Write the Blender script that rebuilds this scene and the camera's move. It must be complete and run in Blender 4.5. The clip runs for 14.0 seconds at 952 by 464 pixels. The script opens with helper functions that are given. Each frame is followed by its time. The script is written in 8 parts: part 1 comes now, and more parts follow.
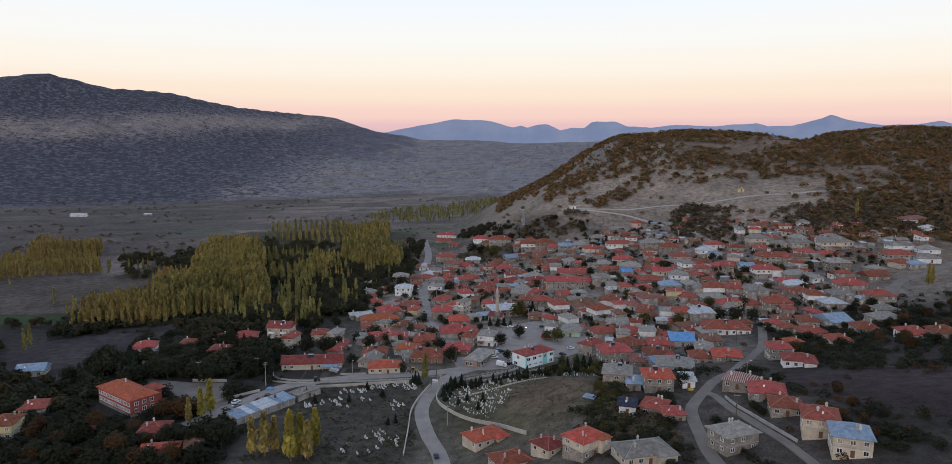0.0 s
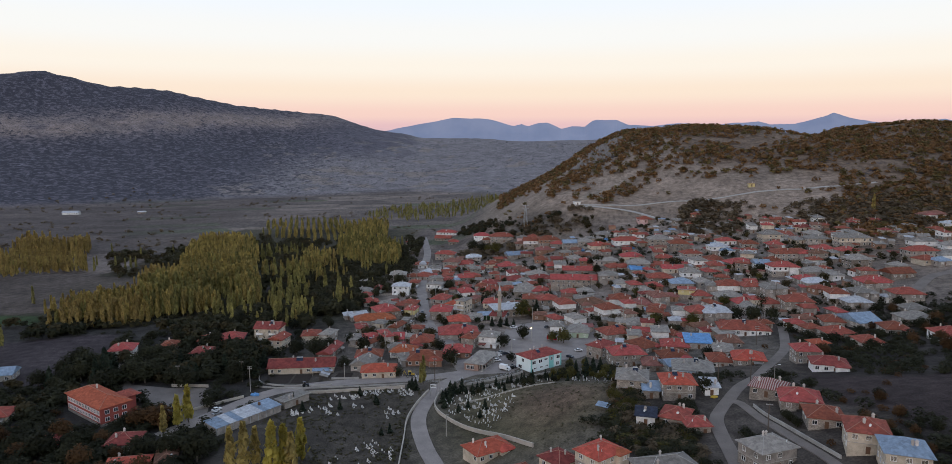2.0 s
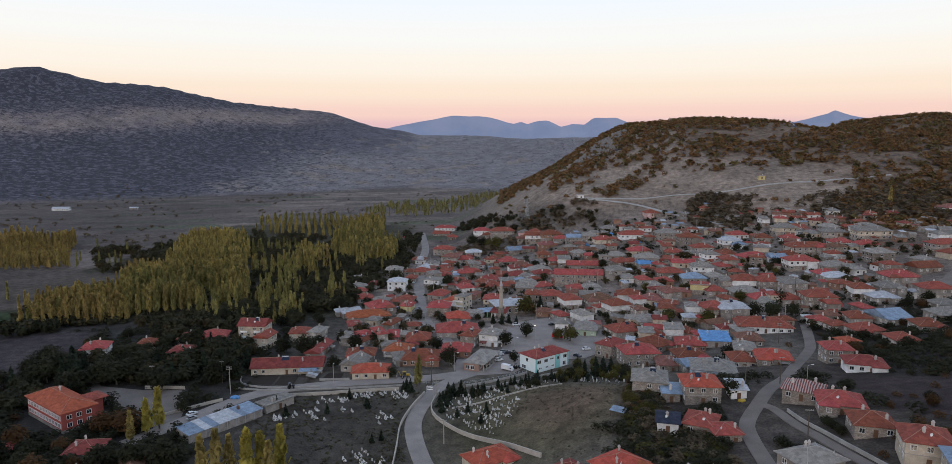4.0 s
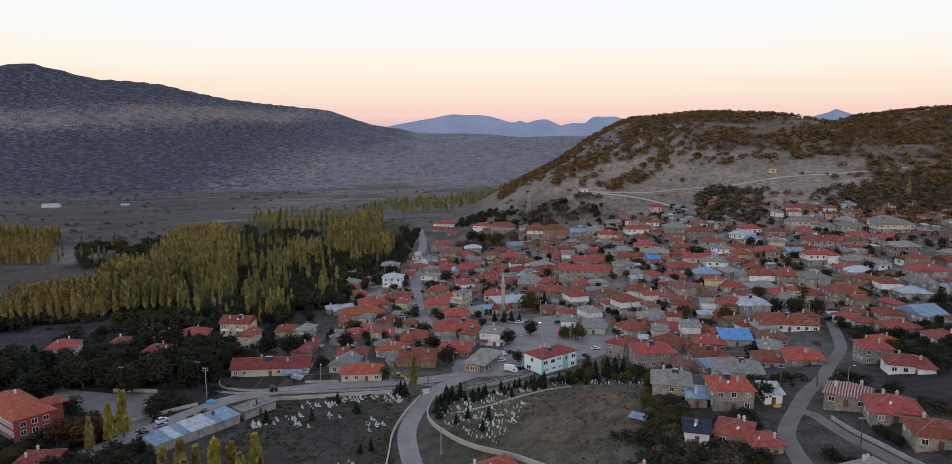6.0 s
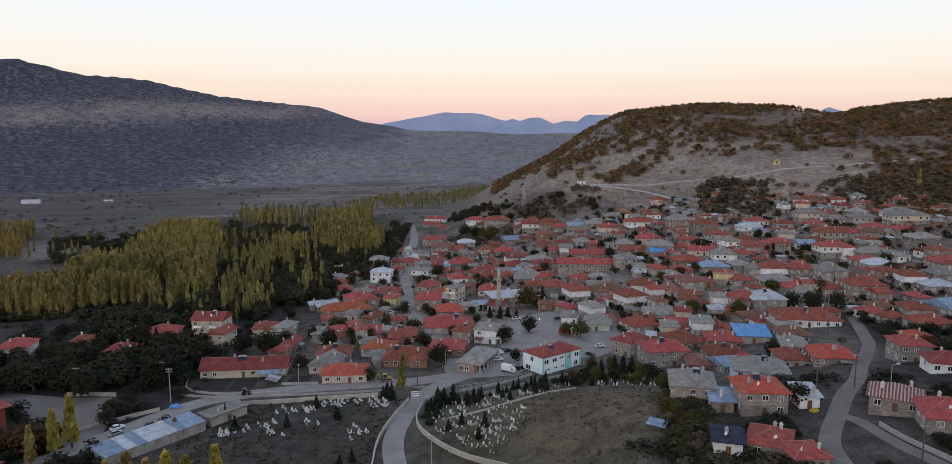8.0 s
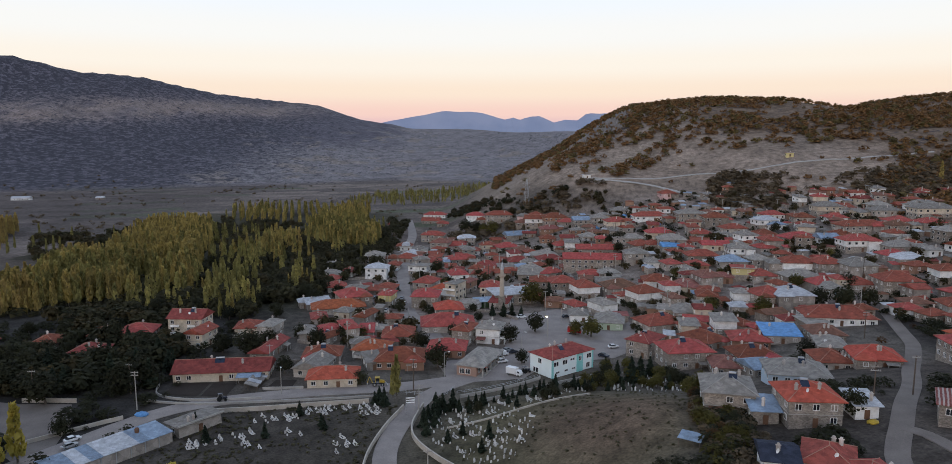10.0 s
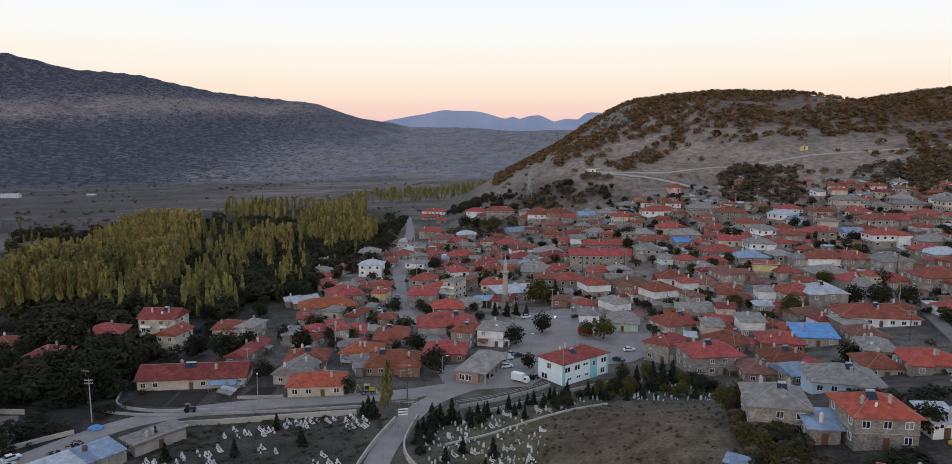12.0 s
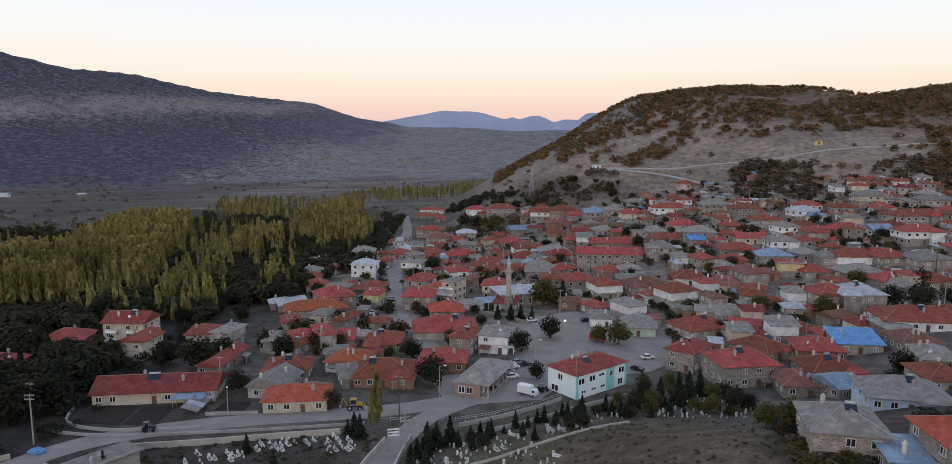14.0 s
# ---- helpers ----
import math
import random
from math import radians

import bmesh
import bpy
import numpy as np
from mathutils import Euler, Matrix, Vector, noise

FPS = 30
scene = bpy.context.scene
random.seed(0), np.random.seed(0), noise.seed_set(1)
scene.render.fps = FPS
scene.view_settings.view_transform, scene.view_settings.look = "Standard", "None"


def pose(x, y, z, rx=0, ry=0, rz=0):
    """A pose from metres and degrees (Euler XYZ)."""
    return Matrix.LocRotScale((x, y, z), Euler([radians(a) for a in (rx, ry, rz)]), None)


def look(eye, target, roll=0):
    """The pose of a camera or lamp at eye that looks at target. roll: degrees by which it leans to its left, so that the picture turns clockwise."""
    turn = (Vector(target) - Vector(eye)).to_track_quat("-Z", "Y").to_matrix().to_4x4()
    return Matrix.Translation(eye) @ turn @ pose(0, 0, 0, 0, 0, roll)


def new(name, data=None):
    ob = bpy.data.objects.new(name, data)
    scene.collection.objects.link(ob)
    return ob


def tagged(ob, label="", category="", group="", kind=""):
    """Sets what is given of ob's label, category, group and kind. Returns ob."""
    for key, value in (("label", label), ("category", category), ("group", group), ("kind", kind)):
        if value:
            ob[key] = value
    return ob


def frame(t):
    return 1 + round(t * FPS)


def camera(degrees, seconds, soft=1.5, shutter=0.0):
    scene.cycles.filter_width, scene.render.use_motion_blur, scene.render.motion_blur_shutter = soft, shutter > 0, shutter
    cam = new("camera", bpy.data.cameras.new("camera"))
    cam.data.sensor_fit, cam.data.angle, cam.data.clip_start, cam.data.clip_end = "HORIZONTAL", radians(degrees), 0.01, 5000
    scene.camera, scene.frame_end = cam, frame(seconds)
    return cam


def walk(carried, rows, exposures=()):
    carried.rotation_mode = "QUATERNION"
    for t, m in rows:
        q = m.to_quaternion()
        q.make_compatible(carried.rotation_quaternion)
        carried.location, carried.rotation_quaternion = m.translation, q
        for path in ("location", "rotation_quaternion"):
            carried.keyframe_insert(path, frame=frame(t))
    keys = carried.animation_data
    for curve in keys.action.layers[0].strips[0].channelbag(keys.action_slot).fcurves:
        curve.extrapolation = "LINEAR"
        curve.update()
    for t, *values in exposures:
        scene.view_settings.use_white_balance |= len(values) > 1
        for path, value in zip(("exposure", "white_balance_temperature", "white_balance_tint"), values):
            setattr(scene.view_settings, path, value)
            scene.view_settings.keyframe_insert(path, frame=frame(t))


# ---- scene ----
cam = camera(68.7, 14.0, soft=0.72)
METRES, EYE, TILT, LEAN, TURN = 180.0, 120.0, -7.8, 0.0, 0.0
ROWS = [
    (0.0, 0.0, 0.0, 0.0, 0.0, 0.0, -0.0),
    (0.5, -0.0007, 0.034, -0.0025, -0.0, -0.02, 0.01),
    (1.0, -0.0014, 0.0698, -0.0063, 0.0, -0.03, 0.02),
    (1.5, -0.0022, 0.1043, -0.0104, 0.01, -0.03, 0.03),
    (2.0, -0.0029, 0.1408, -0.0157, 0.02, -0.04, 0.04),
    (2.5, -0.0035, 0.1759, -0.0219, 0.01, -0.06, 0.04),
    (3.0, -0.0042, 0.2128, -0.0288, -0.02, -0.08, 0.04),
    (5.5, -0.0084, 0.392, -0.0605, -0.09, -0.12, 0.03),
    (6.0, -0.0094, 0.4287, -0.0676, -0.13, -0.1, 0.04),
    (6.5, -0.0104, 0.4635, -0.0742, -0.15, -0.11, 0.05),
    (7.0, -0.0108, 0.5, -0.081, -0.48, -0.13, 0.08),
    (7.5, -0.0119, 0.5346, -0.088, -0.74, -0.16, 0.11),
    (8.0, -0.0128, 0.5706, -0.0944, -0.75, -0.15, 0.09),
    (10.5, -0.0163, 0.7444, -0.1214, -0.78, -0.15, 0.08),
    (11.0, -0.0166, 0.7804, -0.1262, -0.78, -0.16, 0.09),
    (11.5, -0.0169, 0.8148, -0.1306, -0.79, -0.14, 0.08),
    (12.0, -0.0173, 0.8504, -0.1347, -0.8, -0.13, 0.08),
    (12.5, -0.0176, 0.8844, -0.1384, -0.81, -0.11, 0.08),
    (13.0, -0.0181, 0.9196, -0.1422, -0.83, -0.07, 0.09),
    (13.5, -0.0185, 0.9532, -0.1449, -0.84, -0.04, 0.09),
    (14.0, -0.0188, 0.9882, -0.1473, -0.85, -0.01, 0.1),
]
walk(cam, [(t, pose(0, 0, EYE, TILT, LEAN, TURN) @ pose(METRES * x, METRES * y, METRES * z, 90 + pitch, roll, yaw)) for t, x, y, z, yaw, pitch, roll in ROWS])


# ---- world, light ----
world = bpy.data.worlds.new("dusk_sky")
scene.world = world
world.use_nodes = True
wt = world.node_tree
wt.nodes.clear()
w_out, w_bg = wt.nodes.new("ShaderNodeOutputWorld"), wt.nodes.new("ShaderNodeBackground")
w_co, w_sep, w_ramp = wt.nodes.new("ShaderNodeTexCoord"), wt.nodes.new("ShaderNodeSeparateXYZ"), wt.nodes.new("ShaderNodeValToRGB")
wt.links.new(w_co.outputs["Generated"], w_sep.inputs[0])
wt.links.new(w_sep.outputs["Z"], w_ramp.inputs[0])
SKY = [(0.0, (0.66, 0.46, 0.52)), (0.013, (0.80, 0.53, 0.55)), (0.03, (0.94, 0.66, 0.58)), (0.06, (0.98, 0.81, 0.66)),
       (0.095, (0.99, 0.915, 0.81)), (0.135, (0.955, 0.955, 0.935)), (0.19, (0.885, 0.95, 1.03)), (0.35, (0.70, 0.82, 1.0)), (1.0, (0.38, 0.50, 0.76))]
for k, (at, colour) in enumerate(SKY):
    el = w_ramp.color_ramp.elements[k] if k < 2 else w_ramp.color_ramp.elements.new(at)
    el.position, el.color = at, (*colour, 1)
w_ramp.color_ramp.interpolation = "EASE"
wt.links.new(w_ramp.outputs[0], w_bg.inputs[0])
wt.links.new(w_bg.outputs[0], w_out.inputs[0])
w_bg.inputs[1].default_value = 1.0

sun_data = bpy.data.lights.new("sun", "SUN")
sun_data.energy, sun_data.angle, sun_data.color = 0.66, radians(40), (1.0, 0.83, 0.72)
sun = new("sun", sun_data)
sun.matrix_world = look((-300, -600, 250), (0, 300, 0))


# ---- materials ----
def material(name, colour, rough=0.85, metal=0.0, scale=1.0, contrast=0.35, fine=6.0, bump=0.15, random_by=0.0, second=None, hue=0.0):
    """A worn surface: two sizes of noise over a base colour, relief, and a tone of its own for each object."""
    m = bpy.data.materials.new(name)
    m.use_nodes = True
    nt = m.node_tree
    n, l, b = nt.nodes, nt.links, nt.nodes["Principled BSDF"]
    b.inputs["Roughness"].default_value, b.inputs["Metallic"].default_value = rough, metal
    b.inputs["Specular IOR Level"].default_value = 0.12 if rough >= 0.8 else 0.3
    geo = n.new("ShaderNodeNewGeometry")
    big, small = n.new("ShaderNodeTexNoise"), n.new("ShaderNodeTexNoise")
    big.inputs["Scale"].default_value, small.inputs["Scale"].default_value = 0.35 * scale, fine * scale
    big.inputs["Detail"].default_value, small.inputs["Detail"].default_value = 5, 4
    for q in (big, small):
        l.new(geo.outputs["Position"], q.inputs["Vector"])
    mix = n.new("ShaderNodeMix")
    mix.data_type = "RGBA"
    second = second or tuple(c * (1 - contrast) for c in colour)
    mix.inputs["A"].default_value, mix.inputs["B"].default_value = (*second, 1), (*colour, 1)
    both = n.new("ShaderNodeMath")
    both.operation = "MULTIPLY_ADD"
    both.inputs[1].default_value = 0.55
    half = n.new("ShaderNodeMath")
    half.operation = "MULTIPLY"
    half.inputs[1].default_value = 0.45
    l.new(small.outputs[0], half.inputs[0])
    l.new(big.outputs[0], both.inputs[0])
    l.new(half.outputs[0], both.inputs[2])
    span = n.new("ShaderNodeMapRange")
    span.inputs["From Min"].default_value, span.inputs["From Max"].default_value = 0.32, 0.68
    l.new(both.outputs[0], span.inputs[0])
    l.new(span.outputs[0], mix.inputs["Factor"])
    last = mix.outputs["Result"]
    if random_by:
        info, tone = n.new("ShaderNodeObjectInfo"), n.new("ShaderNodeMapRange")
        tone.inputs["To Min"].default_value, tone.inputs["To Max"].default_value = 1 - random_by, 1 + random_by
        l.new(info.outputs["Random"], tone.inputs[0])
        hsv = n.new("ShaderNodeHueSaturation")
        l.new(tone.outputs[0], hsv.inputs["Value"])
        if hue:
            ht = n.new("ShaderNodeMapRange")
            ht.inputs["To Min"].default_value, ht.inputs["To Max"].default_value = 0.5 + hue, 0.5 - hue
            l.new(info.outputs["Random"], ht.inputs[0])
            l.new(ht.outputs[0], hsv.inputs["Hue"])
        l.new(last, hsv.inputs["Color"])
        last = hsv.outputs[0]
    l.new(last, b.inputs["Base Color"])
    if bump:
        bp = n.new("ShaderNodeBump")
        bp.inputs["Strength"].default_value, bp.inputs["Distance"].default_value = bump, 0.1
        l.new(small.outputs[0], bp.inputs["Height"])
        l.new(bp.outputs[0], b.inputs["Normal"])
    return m


def leaf_material(name, dark, light, spread=0.0):
    """Foliage: every leaf clump takes its own tone between dark and light."""
    m = bpy.data.materials.new(name)
    m.use_nodes = True
    n, l, b = m.node_tree.nodes, m.node_tree.links, m.node_tree.nodes["Principled BSDF"]
    b.inputs["Roughness"].default_value = 0.75
    b.inputs["Specular IOR Level"].default_value = 0.15
    geo, noise_node = n.new("ShaderNodeNewGeometry"), n.new("ShaderNodeTexNoise")
    noise_node.inputs["Scale"].default_value = 0.12
    l.new(geo.outputs["Position"], noise_node.inputs["Vector"])
    add = n.new("ShaderNodeMath")
    add.operation = "MULTIPLY_ADD"
    add.inputs[1].default_value = 0.6
    shift = n.new("ShaderNodeMath")
    shift.operation = "MULTIPLY_ADD"
    shift.inputs[1].default_value, shift.inputs[2].default_value = 1.6, -0.6
    l.new(noise_node.outputs[0], shift.inputs[0])
    l.new(geo.outputs["Random Per Island"], add.inputs[0])
    l.new(shift.outputs[0], add.inputs[2])
    mix = n.new("ShaderNodeMix")
    mix.data_type = "RGBA"
    mix.inputs["A"].default_value, mix.inputs["B"].default_value = (*dark, 1), (*light, 1)
    l.new(add.outputs[0], mix.inputs["Factor"])
    last = mix.outputs["Result"]
    if spread:
        info, tone, hsv = n.new("ShaderNodeObjectInfo"), n.new("ShaderNodeMapRange"), n.new("ShaderNodeHueSaturation")
        tone.inputs["To Min"].default_value, tone.inputs["To Max"].default_value = 1 - spread, 1 + spread
        l.new(info.outputs["Random"], tone.inputs[0])
        l.new(tone.outputs[0], hsv.inputs["Value"])
        l.new(last, hsv.inputs["Color"])
        last = hsv.outputs[0]
    l.new(last, b.inputs["Base Color"])
    glow, blend, out = n.new("ShaderNodeBsdfTranslucent"), n.new("ShaderNodeMixShader"), n["Material Output"]
    blend.inputs[0].default_value = 0.4
    l.new(last, glow.inputs["Color"])
    l.new(b.outputs[0], blend.inputs[1])
    l.new(glow.outputs[0], blend.inputs[2])
    l.new(blend.outputs[0], out.inputs["Surface"])
    return m


def ground_material():
    """Earth and grass: cover colours of the land, broken up by noise of three sizes."""
    m = bpy.data.materials.new("ground_cover")
    m.use_nodes = True
    n, l, b = m.node_tree.nodes, m.node_tree.links, m.node_tree.nodes["Principled BSDF"]
    b.inputs["Roughness"].default_value = 0.95
    b.inputs["Specular IOR Level"].default_value = 0.1
    geo, cover = n.new("ShaderNodeNewGeometry"), n.new("ShaderNodeAttribute")
    cover.attribute_name = "cover"
    last = cover.outputs["Color"]
    for scale, low, high in ((0.03, 0.75, 1.25), (0.22, 0.62, 1.38), (1.4, 0.68, 1.32)):
        q, r, mul = n.new("ShaderNodeTexNoise"), n.new("ShaderNodeMapRange"), n.new("ShaderNodeMix")
        q.inputs["Scale"].default_value, q.inputs["Detail"].default_value = scale, 5
        l.new(geo.outputs["Position"], q.inputs["Vector"])
        r.inputs["From Min"].default_value, r.inputs["From Max"].default_value = 0.3, 0.7
        r.inputs["To Min"].default_value, r.inputs["To Max"].default_value = low, high
        l.new(q.outputs[0], r.inputs[0])
        mul.data_type, mul.blend_type = "RGBA", "MULTIPLY"
        mul.inputs["Factor"].default_value = 1.0
        l.new(last, mul.inputs["A"])
        l.new(r.outputs[0], mul.inputs["B"])
        last = mul.outputs["Result"]
    # dry tufts and low scrub where the land carries them
    spots, over, fade, low = n.new("ShaderNodeTexNoise"), n.new("ShaderNodeMath"), n.new("ShaderNodeMapRange"), n.new("ShaderNodeMix")
    spots.inputs["Scale"].default_value, spots.inputs["Detail"].default_value, spots.inputs["Roughness"].default_value = 0.075, 6, 0.72
    l.new(geo.outputs["Position"], spots.inputs["Vector"])
    l.new(spots.outputs[0], over.inputs[0])
    l.new(cover.outputs["Alpha"], over.inputs[1])
    fade.inputs["From Min"].default_value, fade.inputs["From Max"].default_value = 0.97, 1.06
    l.new(over.outputs[0], fade.inputs[0])
    low.data_type = "RGBA"
    # scrub colour blued to carry the haze over the long mountain
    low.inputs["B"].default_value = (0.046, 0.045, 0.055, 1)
    l.new(fade.outputs[0], low.inputs["Factor"])
    l.new(last, low.inputs["A"])
    last = low.outputs["Result"]
    l.new(last, b.inputs["Base Color"])
    bp = n.new("ShaderNodeBump")
    bp.inputs["Strength"].default_value, bp.inputs["Distance"].default_value = 0.5, 0.4
    l.new(q.outputs[0], bp.inputs["Height"])
    l.new(bp.outputs[0], b.inputs["Normal"])
    return m


def patches(m, scale, low, high, stretch=(1, 1, 1)):
    """Pieces laid at different times: each patch of the surface has a tone of its own, over a broader bloom of dirt."""
    n, l, b = m.node_tree.nodes, m.node_tree.links, m.node_tree.nodes["Principled BSDF"]
    co, place, cell, dirt = n.new("ShaderNodeTexCoord"), n.new("ShaderNodeMapping"), n.new("ShaderNodeTexVoronoi"), n.new("ShaderNodeTexNoise")
    place.inputs["Scale"].default_value = stretch
    l.new(co.outputs["Object"], place.inputs[0])
    cell.inputs["Scale"].default_value, dirt.inputs["Scale"].default_value, dirt.inputs["Detail"].default_value = scale, 0.45, 6
    dirt.inputs["Roughness"].default_value = 0.7
    geo = n.new("ShaderNodeNewGeometry")
    l.new(place.outputs[0], cell.inputs["Vector"])
    l.new(geo.outputs["Position"], dirt.inputs["Vector"])
    split, tone, bloom, both, hsv = n.new("ShaderNodeSeparateColor"), n.new("ShaderNodeMapRange"), n.new("ShaderNodeMapRange"), n.new("ShaderNodeMath"), n.new("ShaderNodeHueSaturation")
    l.new(cell.outputs["Color"], split.inputs[0])
    tone.inputs["To Min"].default_value, tone.inputs["To Max"].default_value = low, high
    bloom.inputs["From Min"].default_value, bloom.inputs["From Max"].default_value = 0.35, 0.62
    bloom.inputs["To Min"].default_value, bloom.inputs["To Max"].default_value = 0.84, 1.18
    l.new(split.outputs[0], tone.inputs[0])
    l.new(dirt.outputs[0], bloom.inputs[0])
    both.operation = "MULTIPLY"
    l.new(tone.outputs[0], both.inputs[0])
    l.new(bloom.outputs[0], both.inputs[1])
    l.new(b.inputs["Base Color"].links[0].from_socket, hsv.inputs["Color"])
    l.new(both.outputs[0], hsv.inputs["Value"])
    l.new(hsv.outputs[0], b.inputs["Base Color"])
    return m


def roof_material(name, colour, second, spread, hue=0.0, rows=3.0, rough=0.85, metal=0.0, contrast=1.0):
    """Roofing laid in courses: stripes run down the slope, with moss and replaced tiles as patches."""
    m = material(name, colour, rough, metal, 1.3, 0.4, 5.0, 0.0, spread, second, hue)
    n, l, b = m.node_tree.nodes, m.node_tree.links, m.node_tree.nodes["Principled BSDF"]
    co, wave, bp = n.new("ShaderNodeTexCoord"), n.new("ShaderNodeTexWave"), n.new("ShaderNodeBump")
    wave.inputs["Scale"].default_value, wave.inputs["Distortion"].default_value = rows, 0.6
    wave.bands_direction = "DIAGONAL"
    l.new(co.outputs["Object"], wave.inputs["Vector"])
    bp.inputs["Strength"].default_value, bp.inputs["Distance"].default_value = 0.5 * contrast, 0.06
    l.new(wave.outputs[0], bp.inputs["Height"])
    l.new(bp.outputs[0], b.inputs["Normal"])
    return patches(m, 1.1, 0.82, 1.16)


GROUND = ground_material()
ASPHALT = material("worn_asphalt", (0.31, 0.272, 0.248), 0.9, contrast=0.38, scale=0.5)
GRAVEL = material("trodden_gravel", (0.208, 0.178, 0.157), 0.95, contrast=0.35, scale=0.5)
CONCRETE = material("weathered_concrete", (0.42, 0.40, 0.37), 0.9, contrast=0.4)
STONE = patches(material("grey_stone_masonry", (0.33, 0.285, 0.245), 0.92, contrast=0.45, fine=3.0, bump=0.5, random_by=0.22), 2.4, 0.72, 1.28, (1, 1, 1.7))
PLASTER = {
    "white": patches(material("white_plaster", (0.76, 0.75, 0.735), 0.85, contrast=0.16, random_by=0.10), 0.25, 0.93, 1.05),
    "bright": material("pale_mint_white_paint", (0.76, 0.84, 0.84), 0.8, contrast=0.1),
    "cream": patches(material("cream_plaster", (0.57, 0.49, 0.39), 0.88, contrast=0.25, random_by=0.12), 0.3, 0.9, 1.06),
    "grey": patches(material("grey_render", (0.37, 0.33, 0.295), 0.9, contrast=0.35, random_by=0.25), 0.5, 0.8, 1.15),
    "brick": material("bare_brick", (0.34, 0.20, 0.14), 0.9, contrast=0.4, random_by=0.15),
    "stone": STONE,
    "pink": material("pink_plaster", (0.62, 0.42, 0.40), 0.88, contrast=0.2),
    "red": material("brick_red_paint", (0.33, 0.085, 0.07), 0.85, contrast=0.2),
    "green": material("pale_green_plaster", (0.46, 0.55, 0.42), 0.88, contrast=0.2),
    "blue": material("pale_blue_plaster", (0.50, 0.60, 0.70), 0.88, contrast=0.2),
    "yellow": material("yellow_plaster", (0.60, 0.52, 0.26), 0.88, contrast=0.2),
}
TEAL = material("turquoise_paint", (0.28, 0.62, 0.60), 0.8, contrast=0.15)
ROOF = {
    "red": roof_material("red_clay_tiles", (0.325, 0.082, 0.056), (0.205, 0.062, 0.048), 0.34, 0.014),
    "crimson": roof_material("crimson_painted_sheet_roof", (0.245, 0.058, 0.048), (0.17, 0.046, 0.040), 0.18, rows=1.5),
    "orange": roof_material("bright_new_clay_tiles", (0.40, 0.098, 0.052), (0.29, 0.076, 0.046), 0.15, 0.01),
    "grey": roof_material("grey_cement_sheets", (0.262, 0.238, 0.208), (0.185, 0.168, 0.150), 0.22, rows=2.0),
    "brown": roof_material("old_brown_tiles", (0.235, 0.102, 0.074), (0.16, 0.080, 0.062), 0.25, 0.02),
    "blue": roof_material("pale_blue_metal_sheets", (0.23, 0.30, 0.385), (0.165, 0.22, 0.29), 0.15, rows=2.5, rough=0.6),
    "bright_blue": roof_material("bright_blue_tarpaulin", (0.11, 0.27, 0.50), (0.08, 0.2, 0.4), 0.1, rows=1.0, rough=0.6),
    "striped": roof_material("rusty_patched_sheets", (0.22, 0.07, 0.06), (0.15, 0.055, 0.05), 0.05, rows=1.0),
    "white": roof_material("pale_metal_sheets", (0.44, 0.45, 0.47), (0.33, 0.34, 0.36), 0.12, rows=2.5, rough=0.5),
    "navy": roof_material("dark_navy_tiles", (0.035, 0.04, 0.06), (0.025, 0.03, 0.045), 0.1),
}
def stripe(m, pale, scale):
    """Pale sheets between the rusty ones, running down the slope."""
    n, l, b = m.node_tree.nodes, m.node_tree.links, m.node_tree.nodes["Principled BSDF"]
    co, wave, mix = n.new("ShaderNodeTexCoord"), n.new("ShaderNodeTexWave"), n.new("ShaderNodeMix")
    wave.inputs["Scale"].default_value, wave.inputs["Distortion"].default_value, wave.bands_direction = scale, 1.2, "X"
    l.new(co.outputs["Object"], wave.inputs["Vector"])
    mix.data_type = "RGBA"
    cut = n.new("ShaderNodeMapRange")
    cut.inputs["From Min"].default_value, cut.inputs["From Max"].default_value = 0.55, 0.65
    l.new(wave.outputs[0], cut.inputs[0])
    l.new(cut.outputs[0], mix.inputs["Factor"])
    l.new(b.inputs["Base Color"].links[0].from_socket, mix.inputs["A"])
    mix.inputs["B"].default_value = (*pale, 1)
    l.new(mix.outputs["Result"], b.inputs["Base Color"])


stripe(ROOF["striped"], (0.36, 0.30, 0.27), 0.42)
RIDGE = material("pale_mortar_ridge", (0.40, 0.215, 0.160), 0.9, contrast=0.3)
FRAME_WHITE = material("white_window_frame", (0.78, 0.78, 0.77), 0.5, contrast=0.08, bump=0)
FRAME_BROWN = material("brown_door_wood", (0.16, 0.085, 0.05), 0.6, contrast=0.3)
GLASS = material("dark_window_glass", (0.025, 0.03, 0.035), 0.08, contrast=0.3, bump=0)
GLASS.node_tree.nodes["Principled BSDF"].inputs["Specular IOR Level"].default_value = 0.6
PANEL = material("solar_collector_glass", (0.02, 0.028, 0.05), 0.12, contrast=0.2, bump=0)
STEEL = material("galvanised_steel", (0.50, 0.51, 0.52), 0.45, 0.7, contrast=0.2, bump=0)
POLE_CONCRETE = material("pole_concrete", (0.36, 0.34, 0.31), 0.9, contrast=0.25)
POLE_WOOD = material("tarred_pole_wood", (0.13, 0.10, 0.08), 0.9, contrast=0.3)
BARK = material("grey_brown_bark", (0.17, 0.145, 0.12), 0.95, contrast=0.4)
MARBLE = material("weathered_marble", (0.68, 0.66, 0.63), 0.6, contrast=0.35, random_by=0.25)
POPLAR = leaf_material("autumn_poplar_leaves", (0.185, 0.148, 0.058), (0.60, 0.465, 0.155), 0.2)
